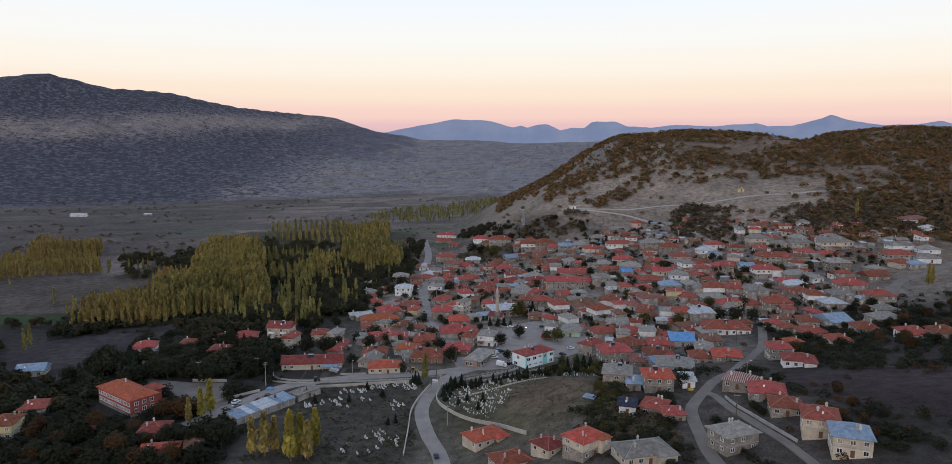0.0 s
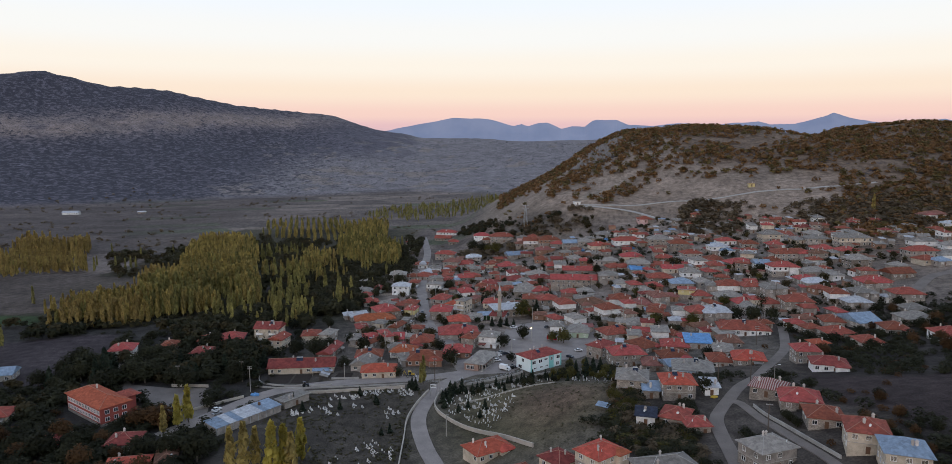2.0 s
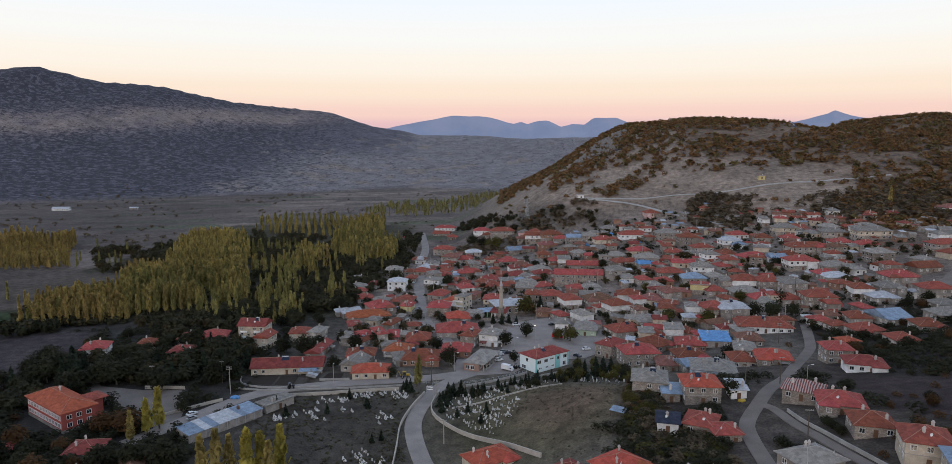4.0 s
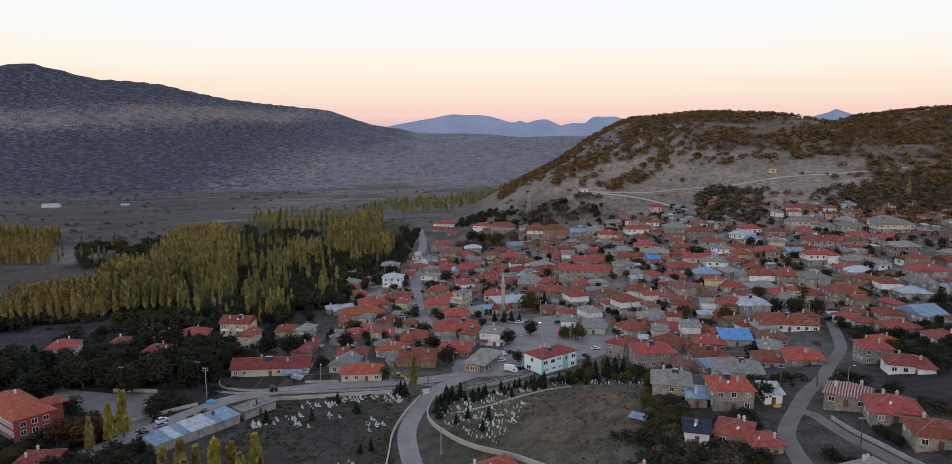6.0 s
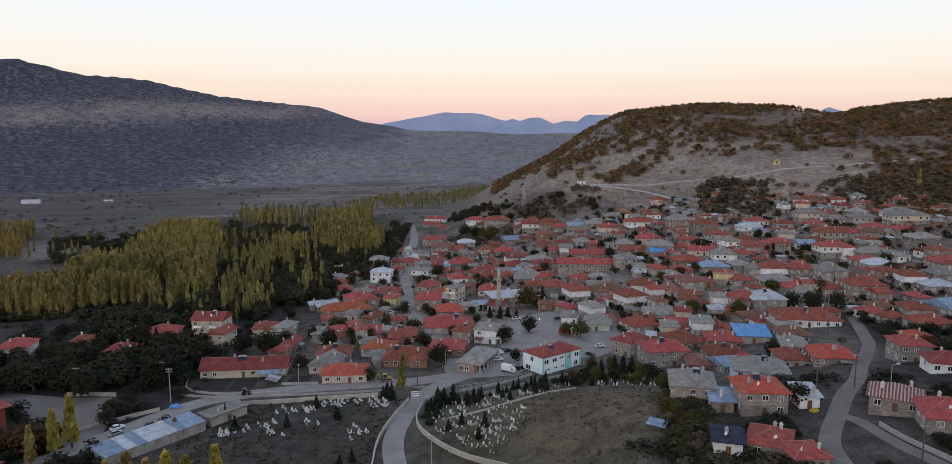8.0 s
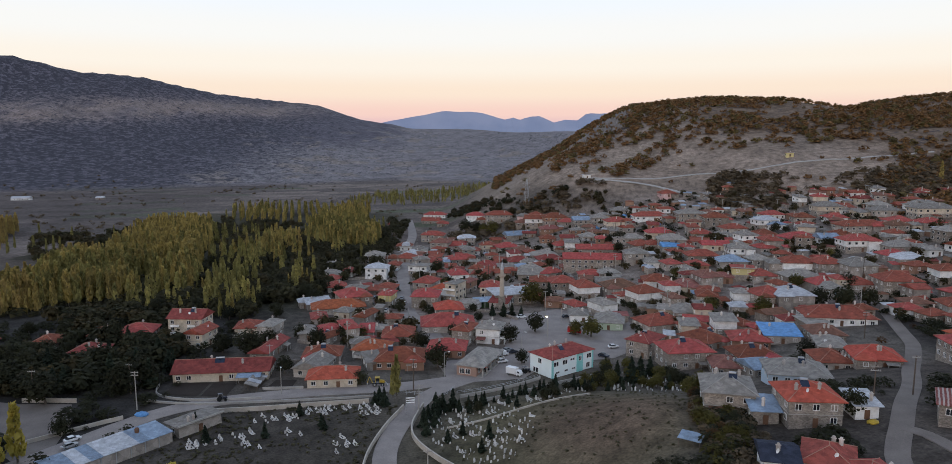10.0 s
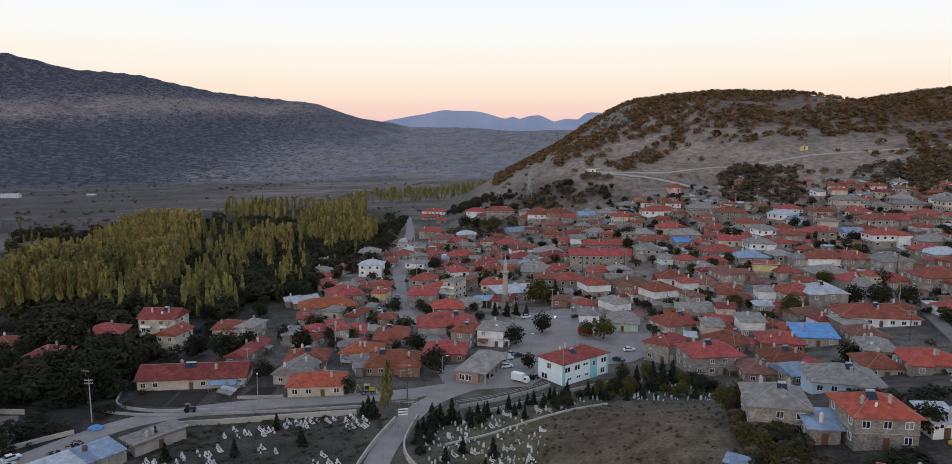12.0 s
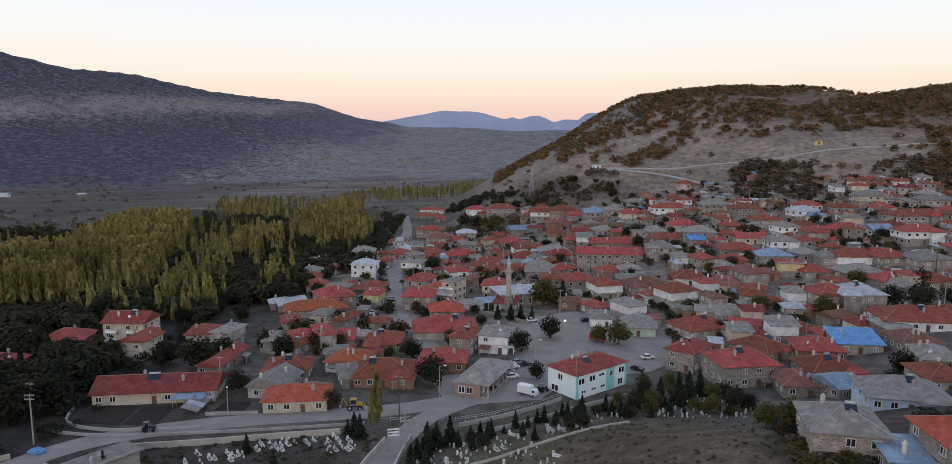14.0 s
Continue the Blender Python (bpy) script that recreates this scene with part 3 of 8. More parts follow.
def paving(name, outline, mat, label, lift=0.10):
    """A paved area with a level-following surface."""
    bm = bmesh.new()
    bm.faces.new([bm.verts.new((x, y, 0)) for x, y in outline])
    bmesh.ops.triangulate(bm, faces=bm.faces[:])
    for _ in range(4):
        bmesh.ops.subdivide_edges(bm, edges=[e for e in bm.edges if e.calc_length() > 6], cuts=1, use_grid_fill=True)
        bmesh.ops.triangulate(bm, faces=[f for f in bm.faces if len(f.verts) > 3])
    for v in bm.verts:
        v.co.z = gz(v.co.x, v.co.y) + lift
    for f in bm.faces:
        f.normal_update()
        if f.normal.z < 0:
            f.normal_flip()
    return tagged(part(name, bm, mat), label, "paving", kind="structure")


road("road", [(-9, 205), (-11, 232), (-14, 251), (-19, 267), (-23, 285), (-24, 298), (-22, 313), (-18, 328), (-12, 340), (0, 352)], 6.2, ASPHALT,
     "worn grey asphalt road winding between the graveyards", 0.16)
road("road_2", [(-122, 278), (-112, 294), (-106, 304), (-100, 314), (-92, 324), (-79, 331.5), (-56, 338), (-26, 343), (-6, 350), (12, 360)], 7.5, ASPHALT, "pale asphalt street along the graveyard wall")
road("road_3", [(-8, 372), (-24, 424), (-31, 447), (-38, 503), (-44, 575), (-49, 670), (-52, 751), (-66, 887)], 7.5, ASPHALT, "straight main street running out of the town", 0.2)
road("road_4", [(78, 180), (75.5, 210), (77, 228), (78.5, 240), (80.5, 249), (84, 255.5), (90, 264), (99, 277), (110, 292), (117.5, 303), (125, 315), (140, 337), (152, 358), (168, 400), (176, 440)], 4.6, GRAVEL,
     "narrow grey lane climbing between stone houses")
road("road_5", [(90, 264), (92.3, 259), (92.8, 252), (93.3, 244), (94.7, 236), (96.2, 226), (99.2, 210), (101, 190)], 3.0, GRAVEL, "narrow dirt lane along the houses", 0.14)
road("road_6", [(360, 500), (336, 485), (307, 464), (286, 456), (263, 434)], 6.5, GRAVEL, "dusty track at the edge of the town")
road("track", [(103, 733), (130, 722), (160, 711), (190, 675)], 3.2, CONCRETE, "pale dirt track up the bare hill", 0.3)
road("track_2", [(104, 736), (130, 728), (190, 728), (241, 711), (326, 712), (360, 719), (400, 722)], 2.6, CONCRETE, "faint footpath across the bare slope", 0.25)
paving("pavement", [(-8, 346), (16, 350), (23, 360), (30, 366), (52, 372), (72, 392), (66, 428), (40, 446), (18, 436), (14, 405), (12, 385), (-2, 372), (-14, 368)], ASPHALT,
       "wide worn asphalt square between the houses")


# ---- houses ----
def roof_mesh(kind, w, d, rise, over=0.75, thick=0.16):
    """A roof as a closed slab, its eaves at z = 0: hip, gable (ridge along x), mono (falls to the front) or flat."""
    a, b = w / 2 + over, d / 2 + over
    bm = bmesh.new()
    if kind == "hip":
        r = max(a - b, 0.0) if a >= b else 0.0
        s = max(b - a, 0.0)
        top = [(-r, -s, rise), (r, s, rise)]
        if r == 0 and s == 0:
            top = [(0, 0, rise)]
    eave = [(-a, -b, 0), (a, -b, 0), (a, b, 0), (-a, b, 0)]
    lo = [bm.verts.new((x, y, -thick)) for x, y, _ in eave]
    if kind == "gable":
        hi = [bm.verts.new(p) for p in eave]
        r0, r1 = bm.verts.new((-a, 0, rise)), bm.verts.new((a, 0, rise))
        for f in ((hi[0], hi[1], r1, r0), (hi[2], hi[3], r0, r1), (hi[1], hi[2], r1), (hi[3], hi[0], r0)):
            bm.faces.new(f)
    elif kind == "hip":
        hi = [bm.verts.new(p) for p in eave]
        t = [bm.verts.new(p) for p in top]
        if len(t) == 1:
            for k in range(4):
                bm.faces.new((hi[k], hi[(k + 1) % 4], t[0]))
        elif w >= d:
            for f in ((hi[0], hi[1], t[1], t[0]), (hi[1], hi[2], t[1]), (hi[2], hi[3], t[0], t[1]), (hi[3], hi[0], t[0])):
                bm.faces.new(f)
        else:
            for f in ((hi[0], hi[1], t[0]), (hi[1], hi[2], t[1], t[0]), (hi[2], hi[3], t[1]), (hi[3], hi[0], t[0], t[1])):
                bm.faces.new(f)
    else:
        back = rise if kind == "mono" else 0.02
        hi = [bm.verts.new((x, y, back if y > 0 else 0)) for x, y, _ in eave]
        lo[2].co.z, lo[3].co.z = back - thick, back - thick
        bm.faces.new(hi)
    for k in range(4):
        bm.faces.new((lo[k], lo[(k + 1) % 4], hi[(k + 1) % 4], hi[k]))
    bm.faces.new(lo[::-1])
    return bm


def ridge_mesh(kind, w, d, rise, over=0.75):
    """Rows of ridge tiles along the ridge and hips."""
    a, b = w / 2 + over, d / 2 + over
    bm = bmesh.new()
    if kind == "gable":
        tube(bm, (-a, 0, rise + 0.02), (a, 0, rise + 0.02), 0.11, 0.11, 5)
    elif kind == "hip":
        r, s = max(a - b, 0.0), max(b - a, 0.0)
        e0, e1 = Vector((-r, -s, rise + 0.02)), Vector((r, s, rise + 0.02))
        if (e1 - e0).length > 0.2:
            tube(bm, e0, e1, 0.11, 0.11, 5)
        for sx in (-1, 1):
            for sy in (-1, 1):
                near = e1 if ((sx if a >= b else sy) > 0) else e0
                tube(bm, near, (sx * a, sy * b, 0.03), 0.09, 0.09, 5)
    return bm


def window_meshes(w, h):
    """A frame with mullion and sill, its pane, and both as one mesh for houses far off; facing -y, foot at z = 0."""
    xs, zs = [-w / 2, -w / 2 + 0.09, -0.045, 0.045, w / 2 - 0.09, w / 2], [0, 0.09, h - 0.09, h]

    def lattice_frame(with_panes):
        bm = bmesh.new()
        v = {}
        for y in (-0.06, 0.08):
            for i, x in enumerate(xs):
                for j, z in enumerate(zs):
                    v[i, j, y] = bm.verts.new((x, y, z))
        for i in range(5):
            for j in range(3):
                hole = j == 1 and i in (1, 3)
                if not hole:
                    bm.faces.new([v[i, j, -0.06], v[i + 1, j, -0.06], v[i + 1, j + 1, -0.06], v[i, j + 1, -0.06]])
                else:
                    ring = [(i, j), (i + 1, j), (i + 1, j + 1), (i, j + 1)]
                    for a, b in zip(ring, ring[1:] + ring[:1]):
                        bm.faces.new([v[*a, -0.06], v[*a, 0.08], v[*b, 0.08], v[*b, -0.06]])
                    if with_panes:
                        bm.faces.new([v[q[0], q[1], 0.08] for q in ring]).material_index = 1
        edge = [(i, 0) for i in range(6)] + [(5, j) for j in range(1, 4)] + [(i, 3) for i in range(4, -1, -1)] + [(0, j) for j in (2, 1)]
        for a, b in zip(edge, edge[1:] + edge[:1]):
            bm.faces.new([v[*a, -0.06], v[*a, 0.08], v[*b, 0.08], v[*b, -0.06]])
        bmesh.ops.recalc_face_normals(bm, faces=bm.faces[:])
        me = bpy.data.meshes.new("window")
        bm.to_mesh(me)
        bm.free()
        me.materials.append(FRAME_WHITE)
        if with_panes:
            me.materials.append(GLASS)
        return me

    pane = shared("pane", boxes((-w / 2 + 0.06, w / 2 - 0.06, 0.03, 0.07, 0.06, h - 0.06)), GLASS)
    return lattice_frame(False), pane, lattice_frame(True)


def shared(name, bm, mat):
    me = bpy.data.meshes.new(name)
    bm.to_mesh(me)
    bm.free()
    me.materials.append(mat)
    return me


CHIMNEY_PAINT = material("limewashed_chimney", (0.58, 0.52, 0.47), 0.9, contrast=0.4, random_by=0.3)
WINDOW, PANE, WINDOW_FAR = window_meshes(1.5, 1.45)


def small_window(bm, m):
    """A plain far-off window added to a shared mesh: dark pane in a narrow pale surround."""
    for mat, (x0, x1, y0, y1, z0, z1) in ((0, (-0.7, 0.7, -0.03, 0.1, 0.0, 1.4)), (1, (-0.6, 0.6, -0.06, 0.08, 0.1, 1.3))):
        v = [bm.verts.new(m @ Vector(q)) for q in ((x0, y0, z0), (x1, y0, z0), (x1, y0, z1), (x0, y0, z1), (x0, y1, z0), (x1, y1, z0), (x1, y1, z1), (x0, y1, z1))]
        for f in ((0, 1, 2, 3), (1, 5, 6, 2), (4, 0, 3, 7), (3, 2, 6, 7), (4, 5, 1, 0)):
            bm.faces.new([v[k] for k in f]).material_index = mat


DOOR = shared("door", boxes((-0.5, 0.5, -0.06, 0.06, 0, 2.05), (-0.58, -0.5, -0.09, 0.06, 0, 2.15), (0.5, 0.58, -0.09, 0.06, 0, 2.15), (-0.58, 0.58, -0.09, 0.06, 2.05, 2.15)), FRAME_BROWN)
CHIMNEY = shared("chimney", lathe([(0.40, -0.8), (0.40, 1.1), (0.54, 1.12), (0.54, 1.26), (0.30, 1.28), (0.28, 1.6)], 4), CHIMNEY_PAINT)
COLLECTOR = shared("collector", boxes((-0.95, 0.95, -0.9, 0.9, 0.0, 0.09)), PANEL)
_tank = bmesh.new()
tube(_tank, (-0.8, 0, 0), (0.8, 0, 0), 0.3, 0.3, 10)
TANK = shared("tank", _tank, STEEL)
_stand = boxes((-0.75, -0.69, -0.03, 0.03, -1.2, 0), (0.69, 0.75, -0.03, 0.03, -1.2, 0), (-0.75, 0.75, -0.03, 0.03, -0.35, -0.29))
STAND = shared("stand", _stand, STEEL)
_dish = bmesh.new()
_rings = [[_dish.verts.new((r * math.cos(k * 0.785), -0.25 + yy, 0.75 + r * math.sin(k * 0.785))) for k in range(8)] for r, yy in ((0.08, 0.0), (0.34, -0.06), (0.5, -0.16))]
for _a, _b in zip(_rings, _rings[1:]):
    for k in range(8):
        _dish.faces.new((_a[k], _a[(k + 1) % 8], _b[(k + 1) % 8], _b[k]))
_dish.faces.new(_rings[0])
tube(_dish, (0, -0.2, 0.75), (0, 0, -0.3), 0.04, 0.04, 5)
DISH = shared("satellite_dish", _dish, FRAME_WHITE)
WORDS = {"red": "weathered red tiles", "crimson": "dark crimson sheet roof", "orange": "bright orange-red tiles", "grey": "grey cement roof", "brown": "old brown tiles",
         "blue": "pale blue metal roof", "bright_blue": "bright blue roof cover", "white": "pale metal roof", "navy": "dark navy roof", "striped": "rusty red and pale striped sheets"}
WALLS = {"white": "white plaster", "cream": "cream plaster", "grey": "grey rendered", "brick": "bare brick", "stone": "grey stone", "pink": "pink plaster", "red": "brick-red painted",
         "green": "pale green plaster", "blue": "pale blue plaster", "yellow": "yellow plaster"}
HOUSES = []
rng = random.Random(7)


def house(x, y, w, d, yaw, st=2, roof="red", wall="grey", kind="hip", near=True, solar=0, chim=1, slope=0.50, base="stone", label="", name="house", windows=True, sink=0.0):
    """A village house, its front (local -y) turned by yaw. st: storeys. Returns its empty."""
    z = gz(x, y) - sink
    label = label or f"{WALLS[wall]} {'one-storey' if st == 1 else 'two-storey'} village house with {WORDS[roof]}"
    h = thing(name, x, y, z, yaw, label, "house" if name == "house" else name.replace("_", " "), "village houses" if name == "house" else "")
    HOUSES.append((x, y, max(w, d) / 2))
    eave, lift = 2.85 * st + 0.25, 2.85
    if st == 1:
        part("wall", boxes((-w / 2, w / 2, -d / 2, d / 2, -3.5, eave)), PLASTER[wall], h)
    else:
        part("ground_storey", boxes((-w / 2, w / 2, -d / 2, d / 2, -4.0, lift)), PLASTER[base], h)
        part("wall", boxes((-w / 2 - 0.03, w / 2 + 0.03, -d / 2 - 0.03, d / 2 + 0.03, lift + (0.14 if near else 0.0), eave)), PLASTER[wall], h)
        if near:
            part("floor_band", boxes((-w / 2 - 0.12, w / 2 + 0.12, -d / 2 - 0.12, d / 2 + 0.12, lift, lift + 0.14)), CONCRETE, h)
    rise = slope * min(w, d) / 2
    if kind == "mono":
        rise = 0.2 * d
        wedge = bmesh.new()
        v = [wedge.verts.new(p) for p in ((-w / 2, d / 2, eave), (w / 2, d / 2, eave), (w / 2, -d / 2, eave), (-w / 2, -d / 2, eave), (-w / 2, d / 2, eave + rise * 0.9), (w / 2, d / 2, eave + rise * 0.9))]
        for f in ((0, 1, 5, 4), (2, 1, 0, 3)[::-1], (2, 5, 1), (0, 4, 3), (3, 4, 5, 2)):
            wedge.faces.new([v[k] for k in f])
        part("gable_wall", wedge, PLASTER[wall], h)
    if kind == "gable":
        g = bmesh.new()
        v = [g.verts.new(p) for p in ((-w / 2, -d / 2, eave), (-w / 2, d / 2, eave), (-w / 2, 0, eave + rise * 0.93), (w / 2, -d / 2, eave), (w / 2, d / 2, eave), (w / 2, 0, eave + rise * 0.93))]
        for f in ((0, 2, 1), (3, 4, 5), (0, 3, 5, 2), (1, 2, 5, 4), (0, 1, 4, 3)):
            g.faces.new([v[k] for k in f])
        part("gable_wall", g, PLASTER[wall], h)
    rf = part("roof", roof_mesh(kind, w, d, rise), ROOF[roof], h, m=pose(0, 0, eave + 0.16))
    if kind in ("hip", "gable") and roof in ("red", "orange", "brown", "crimson", "grey"):
        part("ridge_tiles", ridge_mesh(kind, w, d, rise), RIDGE if roof != "grey" else CONCRETE, rf)
    if kind == "flat":
        part("parapet", boxes((-w / 2 - 0.6, w / 2 + 0.6, -d / 2 - 0.6, -d / 2 - 0.4, 0.03, 0.5)), CONCRETE, rf)
    # a wing with its own hipped roof breaks up the larger fronts
    if kind == "hip" and w > 10.5 and name == "house" and rng.random() < 0.45:
        ww, side = 0.38 * w, rng.choice((-1, 1))
        u0 = side * (w / 2 - ww / 2)
        wing = part("wing", boxes((u0 - ww / 2, u0 + ww / 2, -d / 2 - 1.8, -d / 2 - 0.035, -4.0, eave - 0.02)), PLASTER[wall], h)
        wr = part("wing_roof", roof_mesh("hip", ww, 5.2, slope * ww / 2 * 0.95, 0.55), ROOF[roof], wing, m=pose(u0, -d / 2 + 0.8, eave + 0.14))
        win = part("window", WINDOW, None, wing, m=pose(u0, -d / 2 - 1.86, eave - 1.9))
    # windows on the front and both ends, and a door
    joined = None if near or y < 470 else bmesh.new()
    if windows:
        for s in range(st):
            zf = s * 2.85 + (1.05 if s else 0.95)
            for length, face in ((w, 0), (d, 1), (d, 2)):
                k = max(1, int(length / (3.3 if near else 3.6)))
                for j in range(k):
                    u = (j + 0.5) / k * length - length / 2
                    if face == 0 and s == 0 and j == k // 2:
                        part("door", DOOR, None, h, m=pose(u, -d / 2 - 0.02, 0))
                        continue
                    if rng.random() < (0.15 if near else 0.2):
                        continue
                    # far houses: no windows in end walls that back onto the neighbours
                    if not near and face and (x > 40 if face == 2 else x < -40) and rng.random() < 0.85:
                        continue
                    off = 0.06
                    m = pose(u, -d / 2 - off, zf) if face == 0 else pose(-w / 2 - off, -u, zf, 0, 0, -90) if face == 1 else pose(w / 2 + off, u, zf, 0, 0, 90)
                    if joined is not None:
                        small_window(joined, m)
                    elif near:
                        win = part("window", WINDOW, None, h, m=m)
                        part("pane", PANE, None, win)
                    else:
                        part("window", WINDOW_FAR, None, h, m=m)
    if joined is not None:
        if joined.verts:
            win = tagged(part("glazing", joined, FRAME_WHITE, h), kind="stuff")
            win.data.materials.append(GLASS)
        else:
            joined.free()
    if near and name == "house" and st < 3 and w > 9 and rng.random() < 0.3:
        u = rng.choice((-1, 1)) * w * 0.25
        porch = part("porch_roof", roof_mesh("mono", 3.4, 2.2, 0.5, 0.15, 0.1), ROOF["grey"] if roof != "grey" else ROOF["brown"], h, m=pose(u, -d / 2 - 1.25, 2.25))
        for k in (-1.5, 1.5):
            part("porch_post", boxes((k - 0.08, k + 0.08, -1.1, -0.94, -3.2, -0.1)), CONCRETE, porch)
    if st == 3:
        for s in (1, 2):
            for u in (-0.27 * w, 0.27 * w):
                bal = part("balcony", boxes((u - 1.9, u + 1.9, -d / 2 - 1.3, -d / 2 - 0.13, s * 2.85 - 0.1, s * 2.85 + 0.1)), CONCRETE, h)
                part("railing", boxes((u - 1.9, u + 1.9, -d / 2 - 1.3, -d / 2 - 1.18, s * 2.85 + 0.1, s * 2.85 + 1.0)), PLASTER["white"], bal)
    top = eave + 0.16
    for c in range(chim + (1 if near and w > 8 else 0) if chim else 0):
        cx, cy = rng.uniform(-0.32, 0.32) * w, rng.choice((-0.22, 0.22)) * d
        cz = top + (rise * (1 - abs(cy) / (d / 2 + 0.55)) if kind != "flat" else 0)
        if kind == "hip":
            cz = top + rise * max(0.0, min(1 - abs(cy) / (d / 2 + 0.55), (w / 2 + 0.55 - abs(cx)) / (min(w, d) / 2 + 0.55)))
        part("chimney", CHIMNEY, None, h, m=pose(cx, cy, cz))
    if near and rng.random() < 0.4:
        part("satellite_dish", DISH, None, h, m=pose(rng.uniform(-0.3, 0.3) * w, -0.3 * d, top + (0.35 * rise if kind == "hip" else 0.4 * rise if kind == "gable" else 0.1), 0, 0, rng.uniform(10, 50)))
    for c in range(solar):
        sx, sy = rng.uniform(-0.2, 0.2) * w, -0.05 * d
        heater = part("water_heater", STAND, None, h, "rooftop solar water heater", pose(sx, sy, top + rise + 0.3))
        part("collector", COLLECTOR, None, heater, m=pose(0, -0.75, -0.75, 38))
        part("tank", TANK, None, heater, m=pose(0, 0.1, 0.1))
    return h


# ---- trees ----
def clump_points(kind, count, gen):
    """Places of leaf clumps in a crown of height 1, and their sizes."""
    pts = []
    for _ in range(count):
        a, u = gen.uniform(0, 2 * math.pi), gen.random()
        if kind in ("bush", "speck", "fine_bush"):
            ph, cr = math.acos(gen.uniform(-0.4, 1)), 0.5 * gen.random() ** 0.35
            big = {"bush": 0.145, "fine_bush": 0.068, "speck": 0.19}[kind]
            pts.append((cr * math.sin(ph) * math.cos(a), cr * math.sin(ph) * math.sin(a), 0.42 + 0.55 * cr * math.cos(ph) * 2, big * gen.uniform(0.7, 1.3)))
        elif kind in ("poplar", "poplar_far"):
            z = 0.14 + 0.86 * gen.random() ** 1.1
            r = 0.098 * min(1.0, (z - 0.06) / 0.16) * (1.02 - max(0.0, (z - 0.3) / 0.7) ** 1.7)
            r *= math.sqrt(u) * gen.uniform(0.75, 1.2)
            pts.append((r * math.cos(a), r * math.sin(a), z, (0.030 if kind == "poplar" else 0.046) + 0.024 * gen.random()))
        elif kind == "conifer":
            z = 0.08 + 0.92 * gen.random() ** 1.3
            r = 0.25 * (1.04 - z) * math.sqrt(u) * gen.uniform(0.8, 1.15)
            pts.append((r * math.cos(a), r * math.sin(a), z, 0.03 + 0.05 * (1 - z)))
        else:
            lobe = int(gen.random() * 7)
            la, lr = lobe * 1.05 + 0.3, (0.0 if lobe == 0 else 0.22)
            ph, cr = math.acos(gen.uniform(-1, 1)), 0.27 * gen.random() ** 0.4
            pts.append((lr * math.cos(la) + cr * math.sin(ph) * math.cos(a), lr * math.sin(la) + cr * math.sin(ph) * math.sin(a),
                        0.50 + (0.2 if lobe == 0 else 0.08 * math.sin(lobe * 2.3)) + 1.15 * cr * math.cos(ph), (0.034 + 0.034 * gen.random()) * (1.7 if kind == "orchard" else 0.74)))
    return pts


def leaf_mesh_arrays(kind, count, seed):
    """Leaf clumps as small bent cards set at all angles: vertices and faces."""
    gen = random.Random(seed)
    v, f = [], []
    for x, y, z, s in clump_points(kind, count, gen):
        n = Vector((gen.gauss(0, 1), gen.gauss(0, 1), gen.gauss(0.5, 1)))
        if kind in ("bush", "fine_bush", "speck", "broad", "orchard"):
            n = n * 0.8 + 1.6 * Vector((x, y, (z - 0.4) * 1.2)).normalized() + Vector((0, 0, 0.35))
        elif kind.startswith("poplar"):
            n = n * 0.5 + 1.4 * Vector((x, y, 0.02)).normalized()
        n.normalize()
        a = n.orthogonal().normalized()
        b = n.cross(a)
        ang = gen.uniform(0, 6.28)
        a, b = math.cos(ang) * a + math.sin(ang) * b, math.cos(ang) * b - math.sin(ang) * a
        if kind.startswith("poplar"):
            b = (b + Vector((0, 0, 2.2))).normalized() * 1.5
            a = a * 0.9
        c, k = Vector((x, y, z)), len(v)
        v += [c - s * a - 0.7 * s * b, c + s * a - 0.5 * s * b + 0.3 * s * n, c + 0.7 * s * a + 1.2 * s * b, c - 0.8 * s * a + 0.8 * s * b + 0.25 * s * n]
        f.append((k, k + 1, k + 2, k + 3))
    return np.array([tuple(p) for p in v]), np.array(f)


def trunk_mesh(kind, seed):
    gen, bm = random.Random(seed), bmesh.new()
    if kind in ("poplar", "conifer"):
        tube(bm, (0, 0, -0.05), (0, 0, 0.45), 0.016, 0.010, 6)
        tube(bm, (0, 0, 0.45), (0, 0, 0.93), 0.010, 0.003, 5)
        for k in range(6):
            a, z = gen.uniform(0, 6.28), 0.18 + 0.1 * k
            tube(bm, (0, 0, z), (0.07 * math.cos(a), 0.07 * math.sin(a), z + (0.12 if kind == "poplar" else -0.01)), 0.005, 0.002, 4)
    else:
        tube(bm, (0, 0, -0.06), (0.01, 0.01, 0.36), 0.034, 0.024, 7)
        for k in range(6):
            a = k * 1.05 + 0.3
            tube(bm, (0.01, 0.01, 0.30 + 0.02 * (k % 3)), (0.25 * math.cos(a), 0.25 * math.sin(a), 0.58 + 0.06 * gen.random()), 0.016, 0.005, 5)
    return shared("trunk", bm, BARK)


